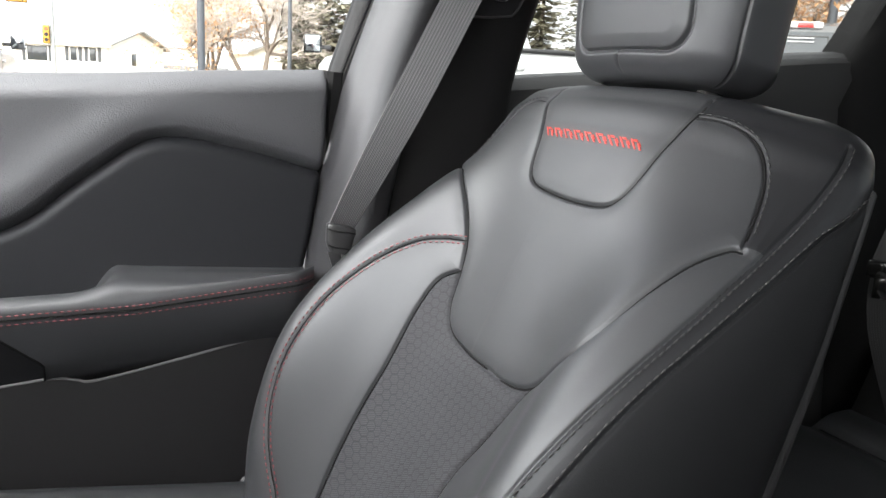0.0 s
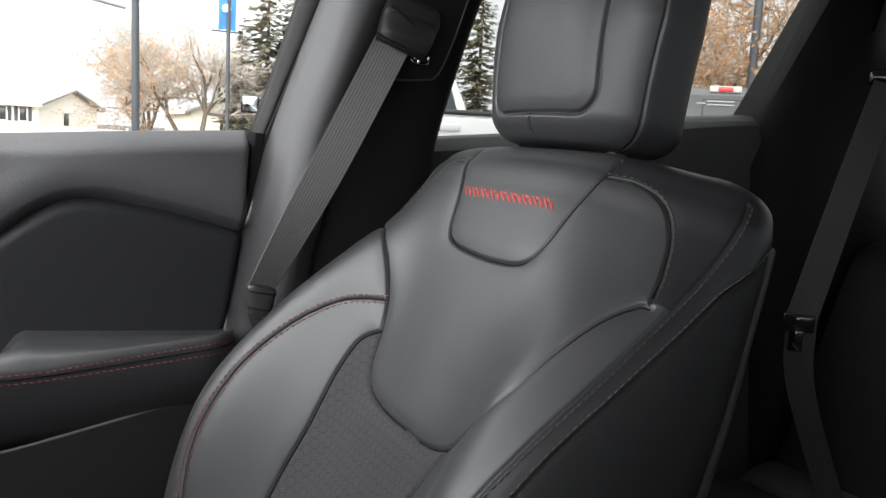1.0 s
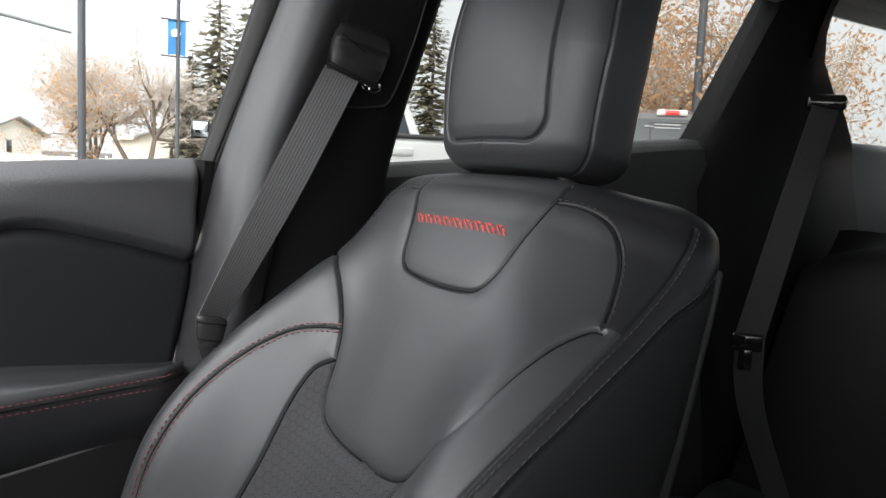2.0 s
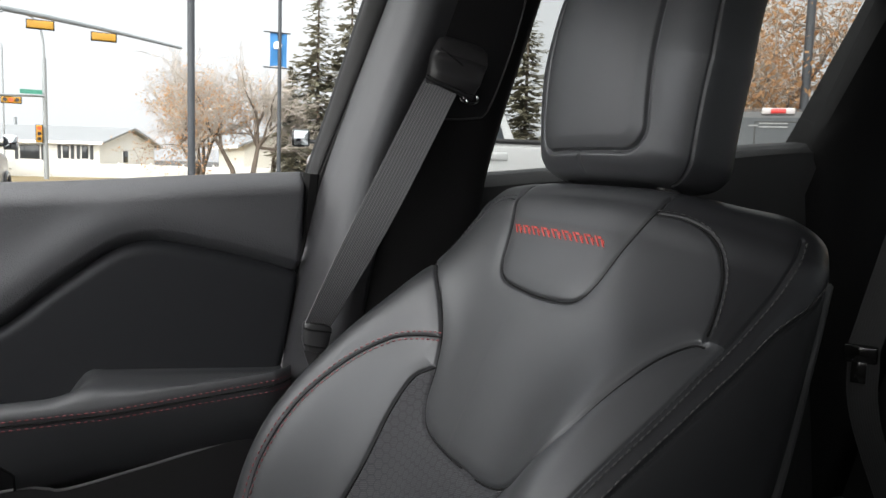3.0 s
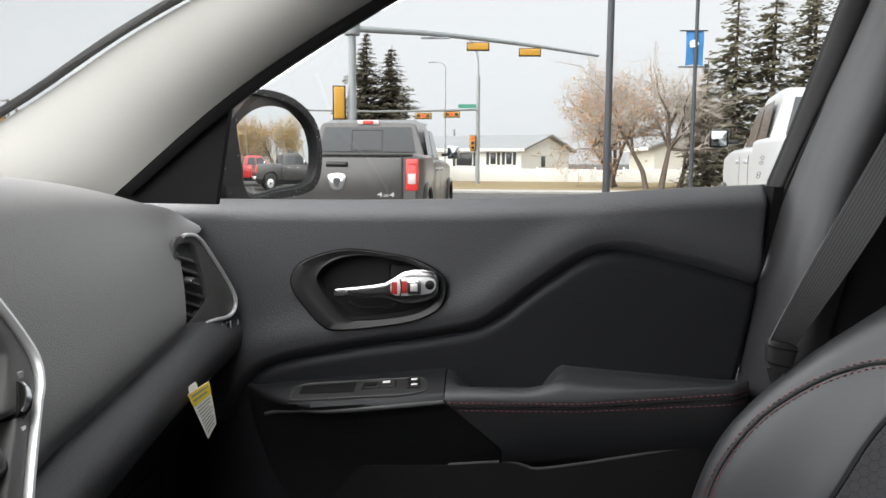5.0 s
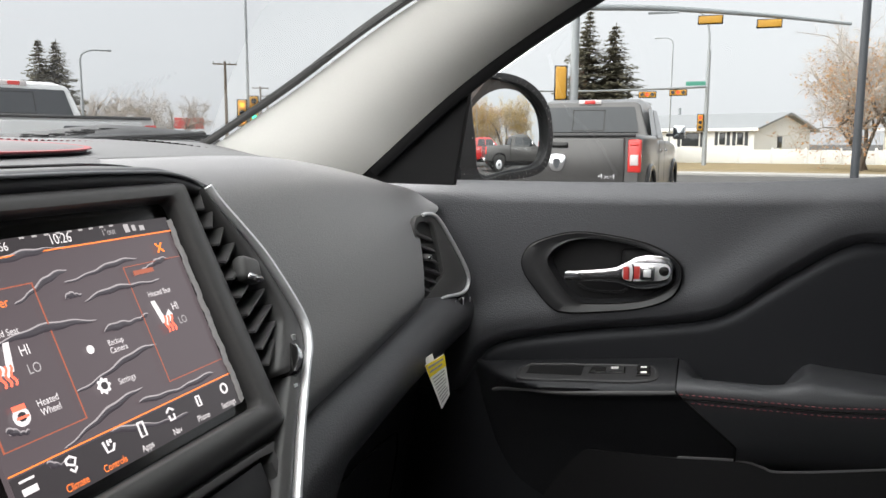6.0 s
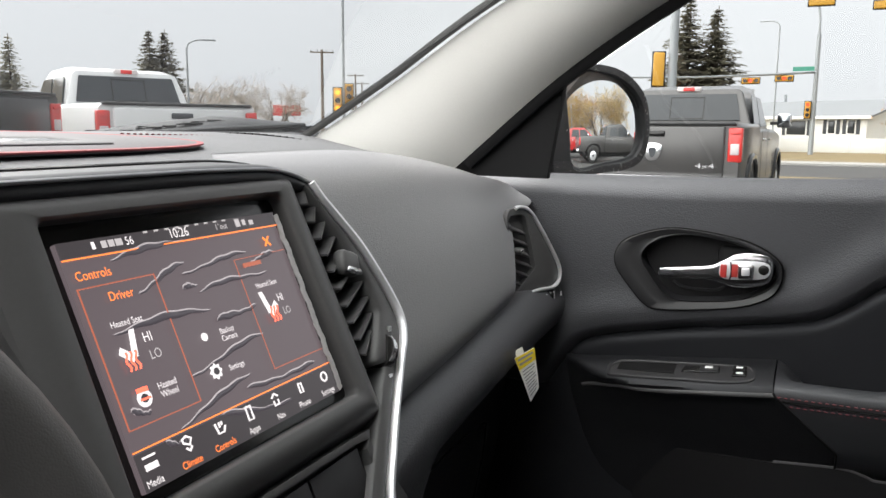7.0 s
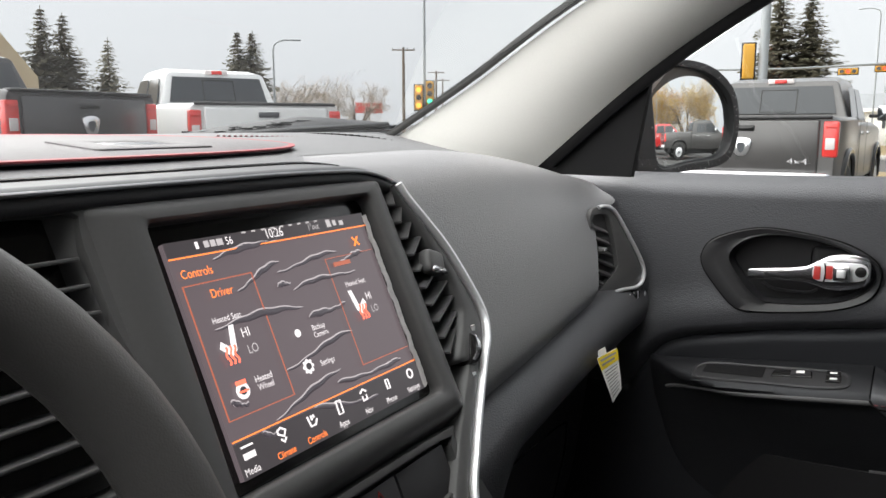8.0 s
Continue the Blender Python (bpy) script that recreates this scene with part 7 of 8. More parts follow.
def wheel(parent, at, r=0.40, w=0.27):
    wh = part("wheel", cyl(r, w, axis="y", sides=32, bevel=0.04), RUBBER, parent)
    wh.location = at
    part("rim", cyl(r * 0.62, w * 1.03, axis="y", sides=24, bevel=0.02), SILVER, wh)
    part("hub", cyl(r * 0.18, w * 1.08, axis="y", sides=16, bevel=0.01), POLEDARK, wh)
    return wh


def rect_ring(x, y, z0, z1, r=0.06, taper=0.0, crown=0.0):
    """A rounded upright section across the vehicle at x."""
    q = []
    for sy, sz in ((1, -1), (1, 1), (-1, 1), (-1, -1)):
        zz = z1 if sz > 0 else z0
        yy = y - (taper if sz > 0 else 0)
        for k in range(5):
            a = k / 4 * math.pi / 2
            dy, dz = ((math.cos(a), math.sin(a)) if (sy, sz) in ((1, 1), (-1, -1)) else (math.sin(a), math.cos(a)))
            q.append((x, sy * (yy - r + r * dy), zz - sz * (r - r * dz) + (crown if sz > 0 else 0)))
    return np.array(q)


def pickup(name, label, paint, at, turn, lift=0.0, trim=CHROME, tonneau=False, decal=True, sticker=False, mirror=None, group="parked trucks"):
    """A crew-cab pickup; x points ahead of it, its tailgate stands at x = 0."""
    t = thing(name, label, "pickup truck", at, turn, group)
    bed = [rect_ring(0.00, 0.99, 0.62, 1.36 + lift, 0.05), rect_ring(0.04, 1.01, 0.58, 1.38 + lift, 0.06), rect_ring(1.2, 1.02, 0.55, 1.39 + lift, 0.06), rect_ring(1.90, 1.02, 0.55, 1.39 + lift, 0.06)]
    part("bed", profile_loft(bed), paint, t)
    cab = [rect_ring(1.94, 1.00, 0.55, 1.30 + lift, 0.06), rect_ring(2.4, 1.02, 0.52, 1.33 + lift, 0.07), rect_ring(4.2, 1.02, 0.52, 1.33 + lift, 0.08), rect_ring(5.3, 1.00, 0.52, 1.30 + lift, 0.12), rect_ring(5.75, 0.94, 0.55, 1.20 + lift, 0.15), rect_ring(5.85, 0.85, 0.6, 1.0, 0.1)]
    part("body", profile_loft(cab), paint, t)
    gh = [rect_ring(1.96, 0.88, 1.2, 1.30 + lift, 0.05), rect_ring(1.98, 0.90, 1.2, 1.36 + lift, 0.06), rect_ring(2.14, 0.88, 1.2, 1.88 + lift, 0.10, 0.13), rect_ring(2.6, 0.90, 1.2, 1.95 + lift, 0.10, 0.16), rect_ring(3.5, 0.90, 1.2, 1.94 + lift, 0.10, 0.16), rect_ring(4.35, 0.92, 1.2, 1.32 + lift, 0.05, 0.03)]
    part("cab_roof", profile_loft(gh), paint, t)
    zc = 1.62 + lift
    part("rear_window", plate([(-0.74, -0.19), (0.74, -0.19), (0.66, 0.20), (-0.66, 0.20)], 0.012, (1.985 + 0.062 - 0.0, 0, zc), (0, -1, 0), (0.30, 0, 0.954), 0.004), DARKWIN, t, "dark tinted rear window")
    part("slider_frame", ring_plate(np.array([(-0.24, -0.17), (0.24, -0.17), (0.24, 0.16), (-0.24, 0.16)]), np.array([(-0.225, -0.155), (0.225, -0.155), (0.225, 0.145), (-0.225, 0.145)]), 0.004, (2.035, 0, zc), (0, -1, 0), (0.30, 0, 0.954)), GLOSS, t)
    part("high_brake_lamp", block((0.05, 0.34, 0.07), 0.015, at=(2.13, 0, 1.885 + lift)), LAMPCLEAR, t)
    part("brake_lens", block((0.05, 0.16, 0.055), 0.01, at=(2.122, 0, 1.885 + lift)), TAILRED, t)
    for sg in (-1, 1):
        for a0, a1, b0, b1 in ((2.30, 3.00, 2.42, 2.98), (3.08, 4.02, 3.08, 3.62)):
            pts = [(a0, 1.36), (a1, 1.36), (b1, 1.80), (b0, 1.80)]
            pts = pts if sg < 0 else pts[::-1]
            part("side_window", plate([(a, b + lift) for a, b in pts], 0.006, (0, sg * 1.155, 0), (1, 0, 0), (0, -sg * 0.19, 1.0)), DARKWIN, t)
        part("door_mirror", block((0.10, 0.20, 0.22), 0.03, 3, at=(3.75, sg * 1.18, 1.46 + lift)), mirror or (paint if trim is not CHROME else CHROME), t)
        part("mirror_glass", block((0.01, 0.16, 0.18), 0.004, at=(3.697, sg * 1.18, 1.46 + lift)), DIMMIRROR, t)
        part("mirror_stalk", block((0.06, 0.16, 0.05), 0.01, at=(3.78, sg * 1.05, 1.42 + lift)), PLASTIC, t)
        tl = part("tail_light", block((0.10, 0.16, 0.40), 0.02, 3, at=(0.03, sg * 0.945, 1.13 + lift * 0.8)), TAILRED, t, "red tail light with clear reversing lamp")
        part("reversing_lamp", block((0.02, 0.10, 0.13), 0.008, at=(-0.022, sg * 0.945, 1.08 + lift * 0.8)), LAMPCLEAR, tl)
        part("tail_light_band", block((0.02, 0.10, 0.03), 0.004, at=(-0.022, sg * 0.945, 1.27 + lift * 0.8)), TAILRED, tl)
        for x in (2.32, 3.12):
            part("door_handle", block((0.22, 0.03, 0.04), 0.01, at=(x + 0.12, sg * 1.025, 1.18 + lift)), trim, t)
        part("door_gap", block((0.008, 0.004, 0.72), at=(3.04, sg * 1.021, 0.98)), GLOSS, t)
        part("door_gap", block((0.008, 0.004, 0.72), at=(2.20, sg * 1.021, 0.98)), GLOSS, t)
        part("cab_gap", block((0.03, 0.03, 0.80), at=(1.92, sg * 1.0, 0.98)), GLOSS, t)
        for x in (1.05, 4.75):
            arch = curve_pts([(x - 0.52, sg * 1.0, 0.45), (x - 0.45, sg * 1.015, 0.78), (x - 0.2, sg * 1.02, 0.95), (x + 0.2, sg * 1.02, 0.95), (x + 0.45, sg * 1.015, 0.78), (x + 0.52, sg * 1.0, 0.45)], 24)
            part("wheel_arch", sweep(arch, 0.05, 0.05), GLOSS, t)
            wheel(t, (x, sg * 0.90, 0.40))
        part("headlight", block((0.2, 0.3, 0.2), 0.05, at=(5.74, sg * 0.72, 1.0)), LAMPCLEAR, t)
    part("tailgate", block((0.05, 1.66, 0.60), 0.025, 3, at=(-0.005, 0, 1.05 + lift * 0.9)), paint, t)
    part("tailgate_cap", block((0.12, 1.90, 0.04), 0.015, at=(0.03, 0, 1.375 + lift)), PLASTIC, t)
    part("tailgate_handle", block((0.03, 0.28, 0.07), 0.015, at=(-0.035, 0, 1.255 + lift * 0.9)), GLOSS if trim is CHROME else trim, t)
    if decal:
        part("badge", plate(curve_pts([(-0.11, 0.08), (0, 0.11), (0.11, 0.08), (0.10, -0.02), (0.05, -0.10), (-0.05, -0.10), (-0.10, -0.02)], 28, True), 0.02, (-0.03, 0, 1.04 + lift * 0.9), (0, -1, 0), (0, 0, 1), 0.006), CHROME, t, "chrome shield-shaped badge")
        part("badge_centre", plate(curve_pts([(-0.045, 0.03), (0, 0.05), (0.045, 0.03), (0.02, -0.06), (-0.02, -0.06)], 20, True), 0.006, (-0.052, 0, 1.04 + lift * 0.9), (0, -1, 0), (0, 0, 1)), POLEDARK, t)
        badge = text_mesh("4x4", 0.12, "CENTER")
        badge.transform(Matrix.Translation((-0.034, -0.62, 0.85 + lift * 0.9)) @ Matrix(((0, 0, -1, 0), (-1, 0, 0, 0), (0, 1, 0, 0), (0, 0, 0, 1))) @ Matrix.Diagonal((1.25, 0.75, 1, 1)))
        part("drive_badge", badge, CHROME, t)
    if sticker:
        for k, (a0, a1, b0) in enumerate(((-0.30, -0.20, 0.10), (-0.19, 0.10, 0.125), (-0.19, 0.10, 0.085))):
            part("window_sticker", plate([(a0, b0), (a1, b0), (a1, b0 + 0.016), (a0, b0 + 0.016)], 0.003, (2.028, 0, zc), (0, -1, 0), (0.30, 0, 0.954)), INK, t, "pale sticker bar")
    part("rear_bumper", block((0.18, 1.96, 0.20), 0.05, 3, at=(-0.06, 0, 0.66)), trim, t)
    part("grille", block((0.08, 1.3, 0.4), 0.04, at=(5.82, 0, 0.95)), trim, t)
    part("front_bumper", block((0.22, 1.9, 0.25), 0.06, 3, at=(5.86, 0, 0.62)), trim, t)
    if tonneau:
        part("bed_cover", block((1.8, 1.9, 0.03), 0.01, at=(0.95, 0, 1.41 + lift)), GLOSS, t)
    part("chassis", block((5.2, 1.5, 0.3), 0.05, at=(2.9, 0, 0.48)), PLASTIC, t)
    return t


pickup("pickup_truck", "dark grey pickup truck with red tail lights, parked", CARGREY, (9.42, 1.99, 0), -2.0, 0.0)
pickup("pickup_truck", "white pickup truck with dark rear window, parked", CARWHITE, (7.2, 7.45, 0), 64.5, 0.19, POLEDARK, decal=False)
pickup("pickup_truck", "black pickup truck with a chrome badge, parked", CARBLACK, (5.13, 8.20, 0), 97.0, 0.28, decal=True)
pickup("pickup_truck", "dark grey pickup truck with a sticker on its window", CARBLACK, (4.3, -5.52, 0), -45.0, 0.12, decal=False, sticker=True)
pickup("pickup_truck", "charcoal pickup truck parked behind the car", CARGREY, (2.1, -15.0, 0), -4.0, 0.0, group="trucks behind")
pickup("pickup_truck", "red pickup truck parked behind the car", CARRED, (-0.6, -18.6, 0), -4.0, 0.0, group="trucks behind")


white_truck = pickup("pickup_truck", "white heavy pickup truck parked beside the car", CARPEARL, (5.56, -3.27, 0), -12.0, 0.10, trim=CARPEARL, decal=False, mirror=GLOSS)
white_truck.scale = (1.03, 1.13, 1.03)


# ---- street furniture ----
def pole(name, label, at, h, r, material, parts=()):
    t = thing(name, label, "pole", at)
    part("shaft", cyl(r, h, at=(0, 0, h / 2), sides=16, r2=r * 0.8), material, t)
    part("base", cyl(r * 1.9, 0.06, at=(0, 0, 0.03), sides=16, bevel=0.01), material, t)
    return t


pole("street_pole", "tall dark steel light pole", (11.53, -1.69, 0), 9.0, 0.056, POLEDARK)
bpole = pole("banner_pole", "dark steel pole carrying a blue banner", (22.91, -5.90, 0), 8.5, 0.062, POLEDARK)
ban = np.array([[(0.03 + 0.02 * math.sin(6 * f + 2 * g), -0.22 + 0.50 * g, 4.1 + 0.98 * f + 0.05 * math.sin(3 * g)) for g in np.linspace(0, 1, 10)] for f in np.linspace(0, 1, 12)])
bb = part("banner", thick(grid_mesh(ban), 0.006), BLUE, bpole, "rippled blue cloth banner")
part("banner_mark", plate(curve_pts([(-0.1, -0.1), (0.12, -0.02), (0.05, 0.12), (-0.12, 0.08)], 20, True), 0.006, (-0.03, 0.06, 4.72), (0, -1, 0), (0, 0, 1)), WHITE, bb)
for z in (4.08, 5.10):
    part("banner_arm", cyl(0.02, 0.8, at=(0, 0.08, z), axis="y", sides=10), POLEDARK, bpole)


def signal_head(parent, at, turn, lit_material=None, n=3, upright=True, k=1.0):
    hd = part("signal_head", block((0.22, 0.34, 1.05) if upright else (0.22, 1.05, 0.34), 0.04, 3), SIGNALY, parent, "yellow traffic signal head")
    hd.matrix_basis = pose(*at, 0, 0, turn) @ Matrix.Diagonal((k, k, k, 1))
    for i in range(n):
        o = (-0.12, 0, 0.33 - 0.33 * i) if upright else (-0.12, 0.33 - 0.33 * i, 0)
        m = lit_material[i] if lit_material else GLOSS
        part("lens", cyl(0.11, 0.03, at=o, axis="x", sides=20), m, hd)
        vis = [np.array([(o[0] - d, o[1] + 0.13 * math.cos(a), o[2] + 0.13 * math.sin(a)) for a in np.linspace(-0.4, math.pi + 0.4, 14)]) for d in (0.0, 0.14)]
        part("visor", thick(grid_mesh(np.array(vis)), 0.008), SIGNALY, hd)
    part("backplate", block((0.02, 0.43, 1.14) if upright else (0.02, 1.14, 0.43), 0.01, at=(0.0, 0, 0)), GLOSS, hd)
    return hd


sp = thing("traffic_signal", "steel traffic signal mast with long arm over the road", "traffic signal", (18.4, 3.32, 0))
part("mast", cyl(0.11, 5.6, at=(0, 0, 2.8), sides=18, r2=0.09), POLEGREY, sp)
part("mast_foot", cyl(0.26, 0.1, at=(0, 0, 0.05), sides=18, bevel=0.02), POLEGREY, sp)
arm_p = curve_pts([(0, -0.1, 4.42), (0.8, -2.0, 4.42), (1.7, -4.2, 4.30), (2.45, -6.15, 4.12)], 24)
part("mast_arm", sweep(arm_p, 0.08, 0.08, 12, taper=np.linspace(1, 0.45, 24)), POLEGREY, sp)
part("arm_clamp", cyl(0.19, 0.3, at=(0, 0, 4.42), sides=18, bevel=0.02), POLEGREY, sp)
part("lamp_arm", sweep(curve_pts([(0, 0, 5.6), (0, 0, 6.4), (0, 0, 7.5)], 10), 0.06, 0.06), POLEGREY, sp)
for k, dz in ((0.48, -0.20), (0.72, -0.18)):
    p = arm_p[int(k * 23)]
    signal_head(sp, (float(p[0]), float(p[1]), float(p[2]) + dz), 182, None, 3, False, 0.50)
signal_head(sp, (-0.1, 0.30, 2.68), 195, k=0.72)
part("arm_plate", block((0.04, 0.7, 0.05), 0.01, at=tuple(arm_p[7] + np.array((0, 0, -0.10)))), POLEGREY, sp)

s2 = thing("traffic_signal", "far traffic signal on a curved lamp post", "traffic signal", (44.67, 0.55, 0))
part("mast", cyl(0.13, 6.2, at=(0, 0, 3.1), sides=14, r2=0.10), POLEGREY, s2)
part("lamp_arm", sweep(curve_pts([(0, 0, 6.1), (0, 0.05, 7.2), (0, 0.3, 8.0), (0, 0.8, 8.35)], 20), 0.06, 0.06), POLEGREY, s2)
part("lamp_head", block((0.20, 0.45, 0.10), 0.04, at=(0, 0.95, 8.36)), POLEGREY, s2)
part("signal_arm", sweep([(0, 0, 4.3), (-2, 2.4, 4.1), (-4.2, 5.4, 3.9)], 0.06, 0.06), POLEGREY, s2)
signal_head(s2, (-0.2, 0.28, 2.4), 0, (REDLIT, GLOSS, GLOSS), k=0.8)
signal_head(s2, (-1.2, 1.45, 3.95), 0, (GLOSS, REDLIT, GLOSS), 3, False, 0.8)
signal_head(s2, (-2.3, 2.95, 3.80), 0, (GLOSS, REDLIT, GLOSS), 3, False, 0.8)
part("street_sign", block((0.03, 1.0, 0.22), at=(-0.6, 0.6, 4.45)), mat("green_sign", (0.05, 0.25, 0.18), 0.5), s2)
signal_head(s2, (-6.0, 9.0, 3.7), 0, (GREENLIT, GLOSS, GLOSS), 3, False)
part("signal_arm", sweep([(-4.2, 5.4, 3.9), (-6.4, 9.6, 3.85)], 0.05, 0.05), POLEGREY, s2)
s3 = thing("traffic_signal", "traffic signal with lit green light on a pole", "traffic signal", (28.1, 18.8, 0))
part("mast", cyl(0.075, 9.0, at=(0.3, -0.1, 4.5), sides=14, r2=0.05), POLEGREY, s3)
signal_head(s3, (0, 0, 2.45), 33, (AMBERLIT, GLOSS, AMBERLIT))
signal_head(s3, (0.45, -0.28, 2.62), 33, (GLOSS, GLOSS, GREENLIT))


def lamp_post(at, turn, h=7.5):
    t = thing("street_lamp", "galvanised street lamp with a curved arm", "street lamp", at, turn)
    part("shaft", cyl(0.07, h, at=(0, 0, h / 2), sides=12, r2=0.045), POLEGREY, t)
    part("arm", sweep(curve_pts([(0, 0, h - 0.1), (0.1, 0, h + 0.2), (0.45, 0, h + 0.38), (0.95, 0, h + 0.42)], 16), 0.04, 0.04), POLEGREY, t)
    part("lamp_head", block((0.5, 0.18, 0.08), 0.03, at=(1.1, 0, h + 0.41)), POLEGREY, t)
    return t


lamp_post((28.67, 27.69, 0), -45, 5.0)
lamp_post((60.0, 3.2, 0), 80, 8.5)
lamp_post((2.6, -36.0, 0), 90, 9.0)


def power_pole(at, h, turn):
    t = thing("utility_pole", "weathered wooden utility pole with a crossarm", "utility pole", at, turn)
    part("shaft", cyl(0.20, h, at=(0, 0, h / 2), sides=12, r2=0.14), BARK, t)
    part("crossarm", block((0.12, 2.6, 0.14), 0.02, at=(0, 0, h - 0.3)), BARK, t)
    for y in (-1.2, -0.5, 0.5, 1.2):
        part("insulator", cyl(0.06, 0.22, at=(0, y, h - 0.12), sides=10), POLEGREY, t)


power_pole((74.0, 50.9, 0), 9.9, 35)
power_pole((110.0, 69.0, 0), 10.0, 35)
power_pole((130.0, 80.0, 0), 10.0, 35)
rsign = thing("street_sign", "small red shop sign far down the road", "sign", (79.7, 60.1, 0), 35)
part("sign_board", block((0.2, 3.4, 1.3), 0.03, at=(0, 0, 3.4)), mat("red_sign", (0.5, 0.05, 0.05), 0.5), rsign)
part("sign_post", cyl(0.12, 2.9, at=(0, 0, 1.45), sides=10), POLEGREY, rsign)


# ---- houses and fence ----
def house(at, turn, length, depth, eave, ridge, wall, label, windows):
    t = thing("house", label, "house", at, turn)
    half = depth / 2
    wsec = [np.array([(-half, y, 0), (-half, y, eave), (0, y, ridge), (half, y, eave), (half, y, 0)]) for y in (0, length)]
    part("wall", fix_normals(loft(wsec), 20), wall, t)
    for sg in (-1, 1):
        sl = [np.array([(sg * (half + 0.5), y, eave - 0.16), (0, y, ridge + 0.04), (0, y, ridge + 0.18), (sg * (half + 0.5), y, eave - 0.02)]) for y in (-0.5, length + 0.5)]
        part("roof", fix_normals(loft(sl), 20), SHINGLE, t, "grey shingled roof slope")
        part("fascia", block((0.05, length + 1.0, 0.2), at=(sg * (half + 0.5), length / 2, eave - 0.1)), WHITE, t)
    for k, (face, p, z, w, h) in enumerate(windows):
        at_ = (-half - 0.02, p, z) if face == "side" else (p, -0.02, z)
        s_ = (0.06, w, h) if face == "side" else (w, 0.06, h)
        wn_ = part("window", block(s_, 0.01, at=at_), DARKWIN, t, "dark window pane")
        o = (0.05, w + 0.2, h + 0.2) if face == "side" else (w + 0.2, 0.05, h + 0.2)
        part("window_frame", block(o, 0.01, at=(at_[0] + (0.02 if face == "side" else 0), at_[1] + (0 if face == "side" else 0.02), z)), WHITE, wn_)
        for j in (-1, 1):
            if face == "side":
                part("shutter", block((0.06, 0.22, h + 0.1), at=(-half - 0.03, p + j * (w / 2 + 0.24), z)), POLEDARK, wn_)
    part("chimney", cyl(0.12, 0.9, at=(0.3, length * 0.4, ridge + 0.3), sides=12), POLEGREY, t)
    return t


house((61.5, -4.7, 0), -30.0, 22.0, 8.6, 2.35, 3.35, SIDING, "white sided bungalow with a grey gable roof", [("side", 1.0, 1.62, 0.45, 0.85), ("side", 2.35, 1.62, 0.45, 0.85), ("side", 4.9, 1.55, 1.4, 0.95), ("side", 12.0, 1.50, 1.4, 1.1), ("end", -0.6, 1.42, 0.7, 0.85)])
house((62.0, -15.5, 0), 90.0, 9.0, 8.5, 2.4, 4.2, mat("beige_siding", (0.62, 0.60, 0.54), 0.75, var=0.1), "beige bungalow behind bare trees", [("side", 3.0, 1.5, 1.2, 1.1), ("end", 0.0, 1.5, 1.2, 1.0)])
fence = thing("fence", "long low white board fence before the houses", "fence", (50.5, 0, 0))
for i in range(40):
    y = 18 - i * 1.85
    part("fence_panel", block((0.05, 1.70, 0.86), 0.01, at=(0.02 * math.sin(i * 3.1), y, 0.50 + 0.03 * math.sin(i * 1.7))), SIDING, fence)
    part("fence_post", block((0.12, 0.12, 1.06), 0.01, at=(0, y + 0.925, 0.53)), WHITE, fence)
shop = thing("shop_building", "tan stucco shop building with a stepped roofline", "building", (21.9, 45.9, 0), -20)
part("wall", plate([(-16, 0), (2.6, 0), (2.6, 3.4), (1.2, 5.3), (-16, 5.7)], 12.0, (0, 0, 0), (1, 0, 0), (0, 0, 1)), TAN, shop)
part("roof_edge", sweep([(-16, -0.2, 5.8), (1.2, -0.2, 5.4), (2.7, -0.2, 3.4)], 0.15, 0.15), POLEDARK, shop)


# ---- trees ----
def limb(verts, faces, a, b, r0, r1, sides=5):
    a, b = np.array(a), np.array(b)
    d = b - a
    d = d / (np.linalg.norm(d) + 1e-9)
    u = np.cross(d, (0.3, 0.5, 0.81))
    u /= np.linalg.norm(u) + 1e-9
    w = np.cross(d, u)
    base = len(verts)
    for p, r in ((a, r0), (b, r1)):
        for k in range(sides):
            t = 2 * math.pi * k / sides
            verts.append(p + r * (math.cos(t) * u + math.sin(t) * w))
    for k in range(sides):
        c, e = base + k, base + (k + 1) % sides
        faces.append((c, e, e + sides, c + sides))


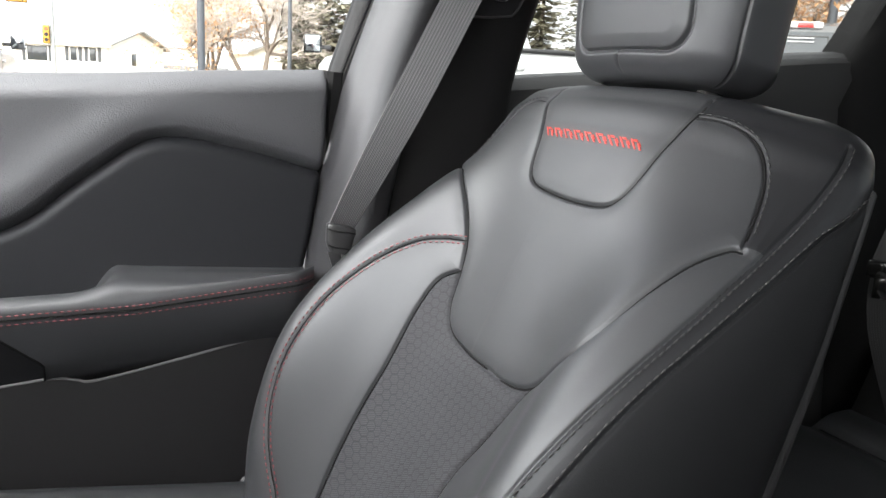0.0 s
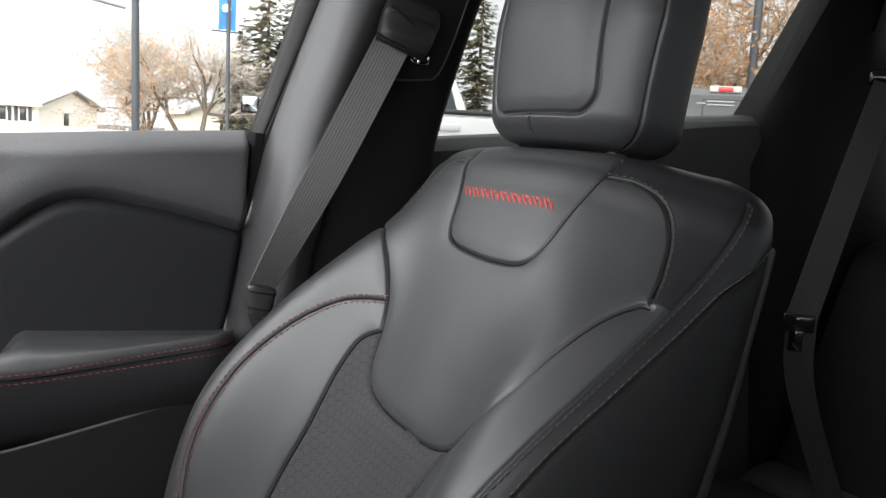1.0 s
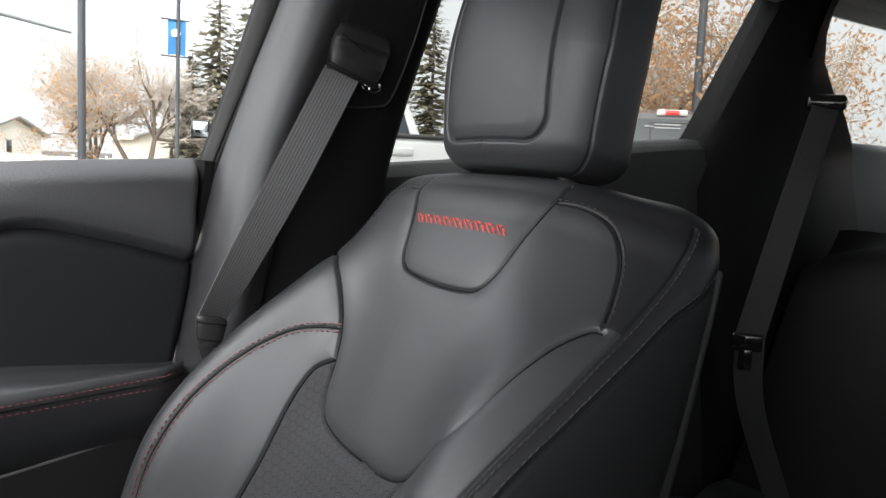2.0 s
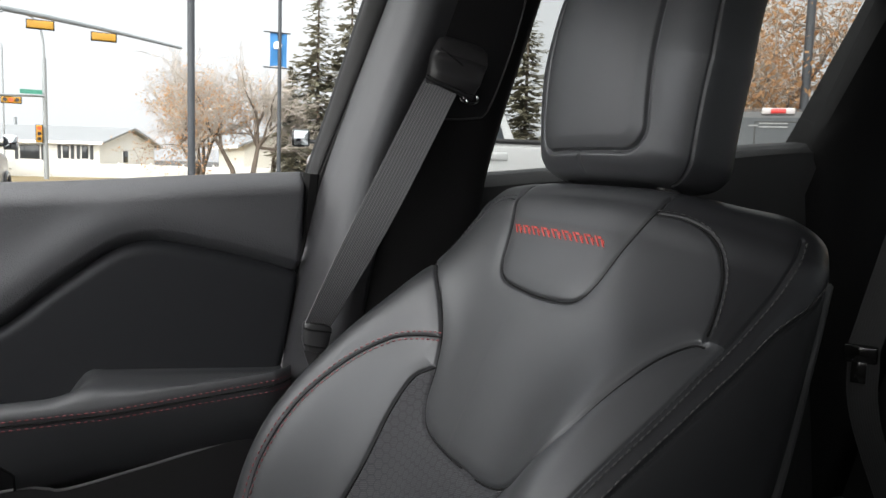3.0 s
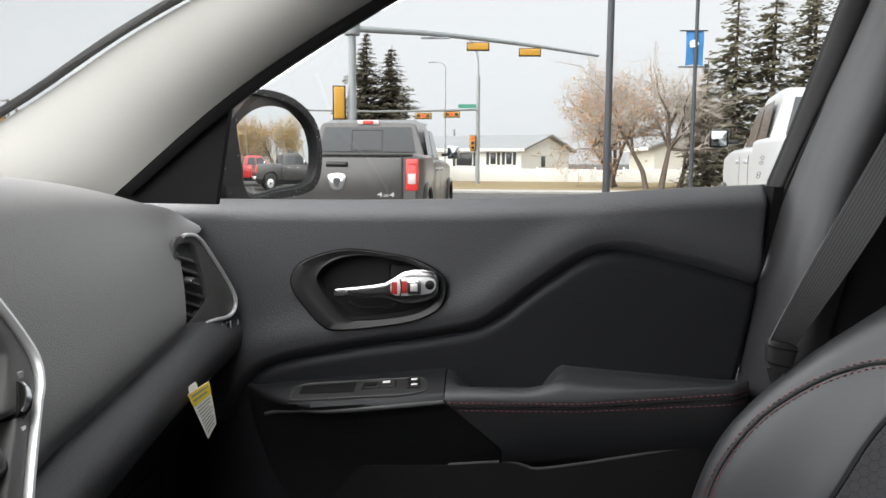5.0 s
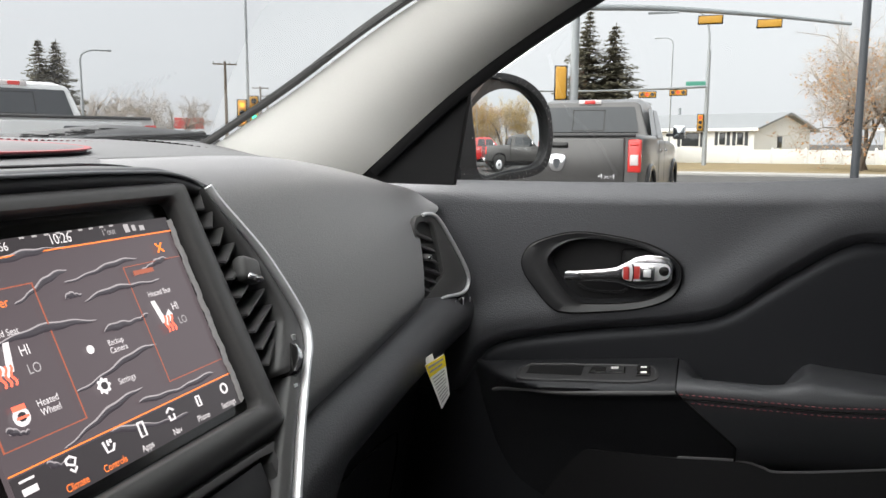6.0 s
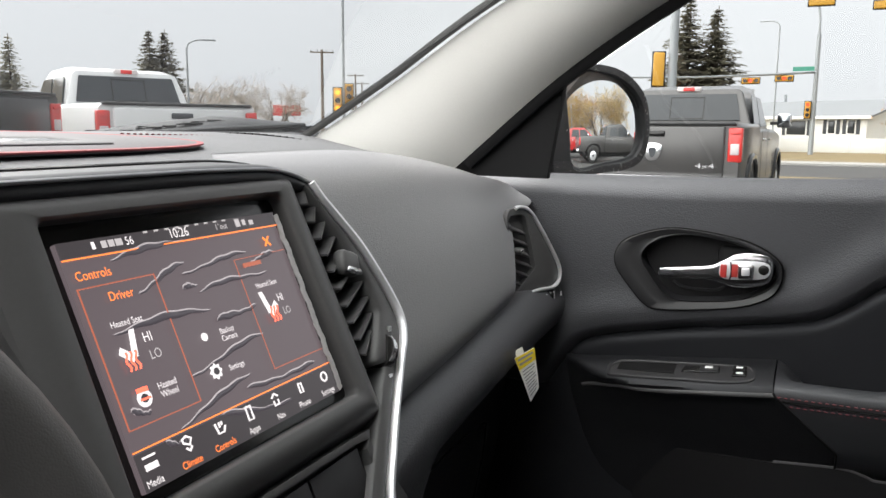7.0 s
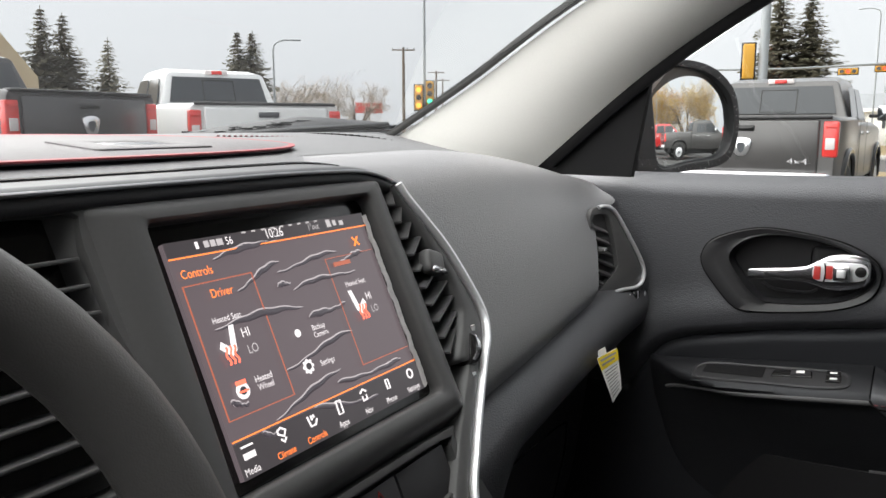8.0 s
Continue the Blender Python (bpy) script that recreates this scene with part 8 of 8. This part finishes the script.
def bare_tree(at, h, seed, label, leaves=None, n_leaf=0, spread=0.62, leaf=0.12, stems=1, category="tree"):
    """A branching tree; tips may carry clumps of leaves."""
    rng = random.Random(seed)
    t = thing("tree", label, category, at, rng.uniform(0, 360))
    tv, tf, bv, bf, tips = [], [], [], [], []

    def grow(p, d, length, r, level):
        q, n = np.array(p), 3
        for k in range(n):
            nd = np.array(d) + np.array([rng.gauss(0, 0.16) for _ in range(3)])
            nd /= np.linalg.norm(nd)
            e = q + nd * length / n
            limb(*((tv, tf) if level < 2 else (bv, bf)), q, e, r * (1 - 0.22 * k), r * (1 - 0.22 * (k + 1)), 7 if level < 2 else 3)
            q, d = e, nd
            if level >= 3:
                tips.append(q)
            if level < 5 and (k > 0 or level > 0):
                for _ in range(2 if level < 2 or rng.random() < 0.35 else 1):
                    s = np.array(d) + np.array([rng.gauss(0, spread) for _ in range(3)]) + (0, 0, 0.10)
                    s /= np.linalg.norm(s)
                    grow(q, s, length * rng.uniform(0.50, 0.72), r * 0.52, level + 1)

    for k in range(stems):
        lean = np.array((rng.gauss(0, 0.22) * (stems > 1), rng.gauss(0, 0.22) * (stems > 1), 1.0))
        grow((rng.gauss(0, 0.2) * (stems > 1), rng.gauss(0, 0.2) * (stems > 1), -0.1), lean / np.linalg.norm(lean), h * 0.42, h * 0.020, 0)
    part("trunk", mesh_of("trunk", tv, tf), BARK, t)
    part("branches", mesh_of("branches", bv, bf), TWIG, t)
    if leaves is not None:
        lv, lf = [], []
        for _ in range(n_leaf):
            c = tips[rng.randrange(len(tips))] + np.array([rng.gauss(0, 0.22) for _ in range(3)])
            u = np.array([rng.gauss(0, 1) for _ in range(3)])
            u /= np.linalg.norm(u)
            w = np.cross(u, [rng.gauss(0, 1) for _ in range(3)])
            w /= np.linalg.norm(w) + 1e-9
            s = leaf * rng.uniform(0.6, 1.3)
            b = len(lv)
            lv.extend([c - u * s, c + w * s * 0.5, c + u * s, c - w * s * 0.5])
            lf.append((b, b + 1, b + 2, b + 3))
        ob = part("leaves", mesh_of("leaves", lv, lf, False), leaves, t)
        ob["kind"] = "stuff"
    return t


def spruce(at, h, seed, material=None, width=0.20, label="tall dark green spruce"):
    """A spruce: whorls of drooping boughs, each with many small sprays."""
    rng = random.Random(seed)
    t = thing("spruce_tree", label, "tree", at)
    part("trunk", cyl(h * 0.014, h, at=(0, 0, h / 2), sides=8, r2=0.02), BARK, t)
    v, f = [], []
    z = h * 0.07
    while z < h * 0.985:
        k = 1 - z / h
        reach = h * width * (k**0.85) * rng.uniform(0.8, 1.1) + 0.08
        for j in range(rng.randint(7, 10) if material is NEEDLE2 else rng.randint(11, 15)):
            a = rng.uniform(0, 2 * math.pi)
            r = reach * rng.uniform(0.6, 1.12)
            n = max(3, int(r / 0.17))
            for s in range(n + 1):
                q = s / n
                px, py = math.cos(a) * r * q, math.sin(a) * r * q
                pz = z - 0.34 * r * q + 0.22 * r * q * q + rng.uniform(-0.06, 0.06)
                for _ in range(rng.choice((1, 1, 2)) if material is NEEDLE2 else 2):
                    b = len(v)
                    da = a + rng.uniform(-1.2, 1.2)
                    ln = rng.uniform(0.30, 0.62) * (0.6 + 0.5 * (1 - q)) * min(1.0, 0.35 + k * 1.6)
                    wd = ln * rng.uniform(0.20, 0.36)
                    dz = rng.uniform(-0.55, 0.18) * ln
                    ox, oy = -math.sin(da) * wd, math.cos(da) * wd
                    v.extend([(px, py, pz), (px + math.cos(da) * ln * 0.6 + ox, py + math.sin(da) * ln * 0.6 + oy, pz + dz * 0.4), (px + math.cos(da) * ln, py + math.sin(da) * ln, pz + dz), (px + math.cos(da) * ln * 0.6 - ox, py + math.sin(da) * ln * 0.6 - oy, pz + dz * 0.4 - wd * 0.5)])
                    f.append((b, b + 1, b + 2, b + 3))
        z += h * 0.020 * rng.uniform(0.8, 1.3) + 0.05
    part("crown", mesh_of("crown", v, f, False), material or NEEDLE, t)
    return t


spruce((47.1, 7.3, 0), 9.0, 1, NEEDLE, 0.38)
spruce((47.3, 5.8, 0), 8.3, 2, NEEDLE, 0.40)
for i, (x, y, h) in enumerate(((37.9, -11.7, 10.6), (37.5, -13.3, 11.4), (36.9, -14.9, 11.8), (36.5, -16.6, 12.5), (38.2, -10.5, 6.2), (35.5, -19.0, 12.0), (34.0, -21.5, 11.0), (33.0, -24.0, 10.5))):
    spruce((x, y, 0), h, 10 + i, NEEDLE2, 0.24, "tall spruce with sparse haze-pale green boughs")
for i, (x, y, h) in enumerate(((31.4, 51.1, 9.2), (32.5, 50.4, 8.8), (34.7, 48.8, 7.3), (41.4, 43.2, 8.0), (42.2, 42.5, 8.1))):
    spruce((x, y, 0), h, 30 + i, NEEDLE2 if i == 2 else NEEDLE, 0.34)
bare_tree((36.8, -7.9, 0), 7.6, 3, "bare grey branching tree behind the fence", stems=3)
bare_tree((39.0, -6.2, 0), 6.8, 4, "nearly bare birch with yellow leaves", ORANGE, 3000, leaf=0.07, stems=2)
bare_tree((41.0, -6.6, 0), 7.6, 5, "bare birch with fine twigs", YELLOW, 400, leaf=0.055, stems=3)
bare_tree((40.0, -9.8, 0), 6.5, 6, "bare tree before the beige house", stems=2)
for i, (x, y) in enumerate(((50.9, 47.8), (52.3, 46.0), (54.0, 44.2), (55.0, 42.8))):
    bare_tree((x, y, 0), 6.3, 40 + i, "bare bush-like tree across the road", stems=3, spread=0.75)
bare_tree((10.6, -11.6, 0), 6.2, 7, "tree with rust-orange leaves beside the lot", ORANGE, 6500, leaf=0.05, stems=2)
bare_tree((8.6, -12.8, 0), 5.6, 8, "tree with rust-orange leaves beside the lot", ORANGE, 3800, leaf=0.048, stems=2)
pole("street_pole", "dark steel light pole behind the car", (8.55, -10.79, 0), 8.0, 0.075, POLEDARK)
for i, (x, y) in enumerate(((4.5, -44.0), (8.5, -42.0), (12.0, -46.0), (1.0, -43.0))):
    bare_tree((x, y, 0), 10.5, 50 + i, "tall bare tree with yellow leaves at the lot's edge", YELLOW if i else ORANGE, 6500, leaf=0.11, stems=3)
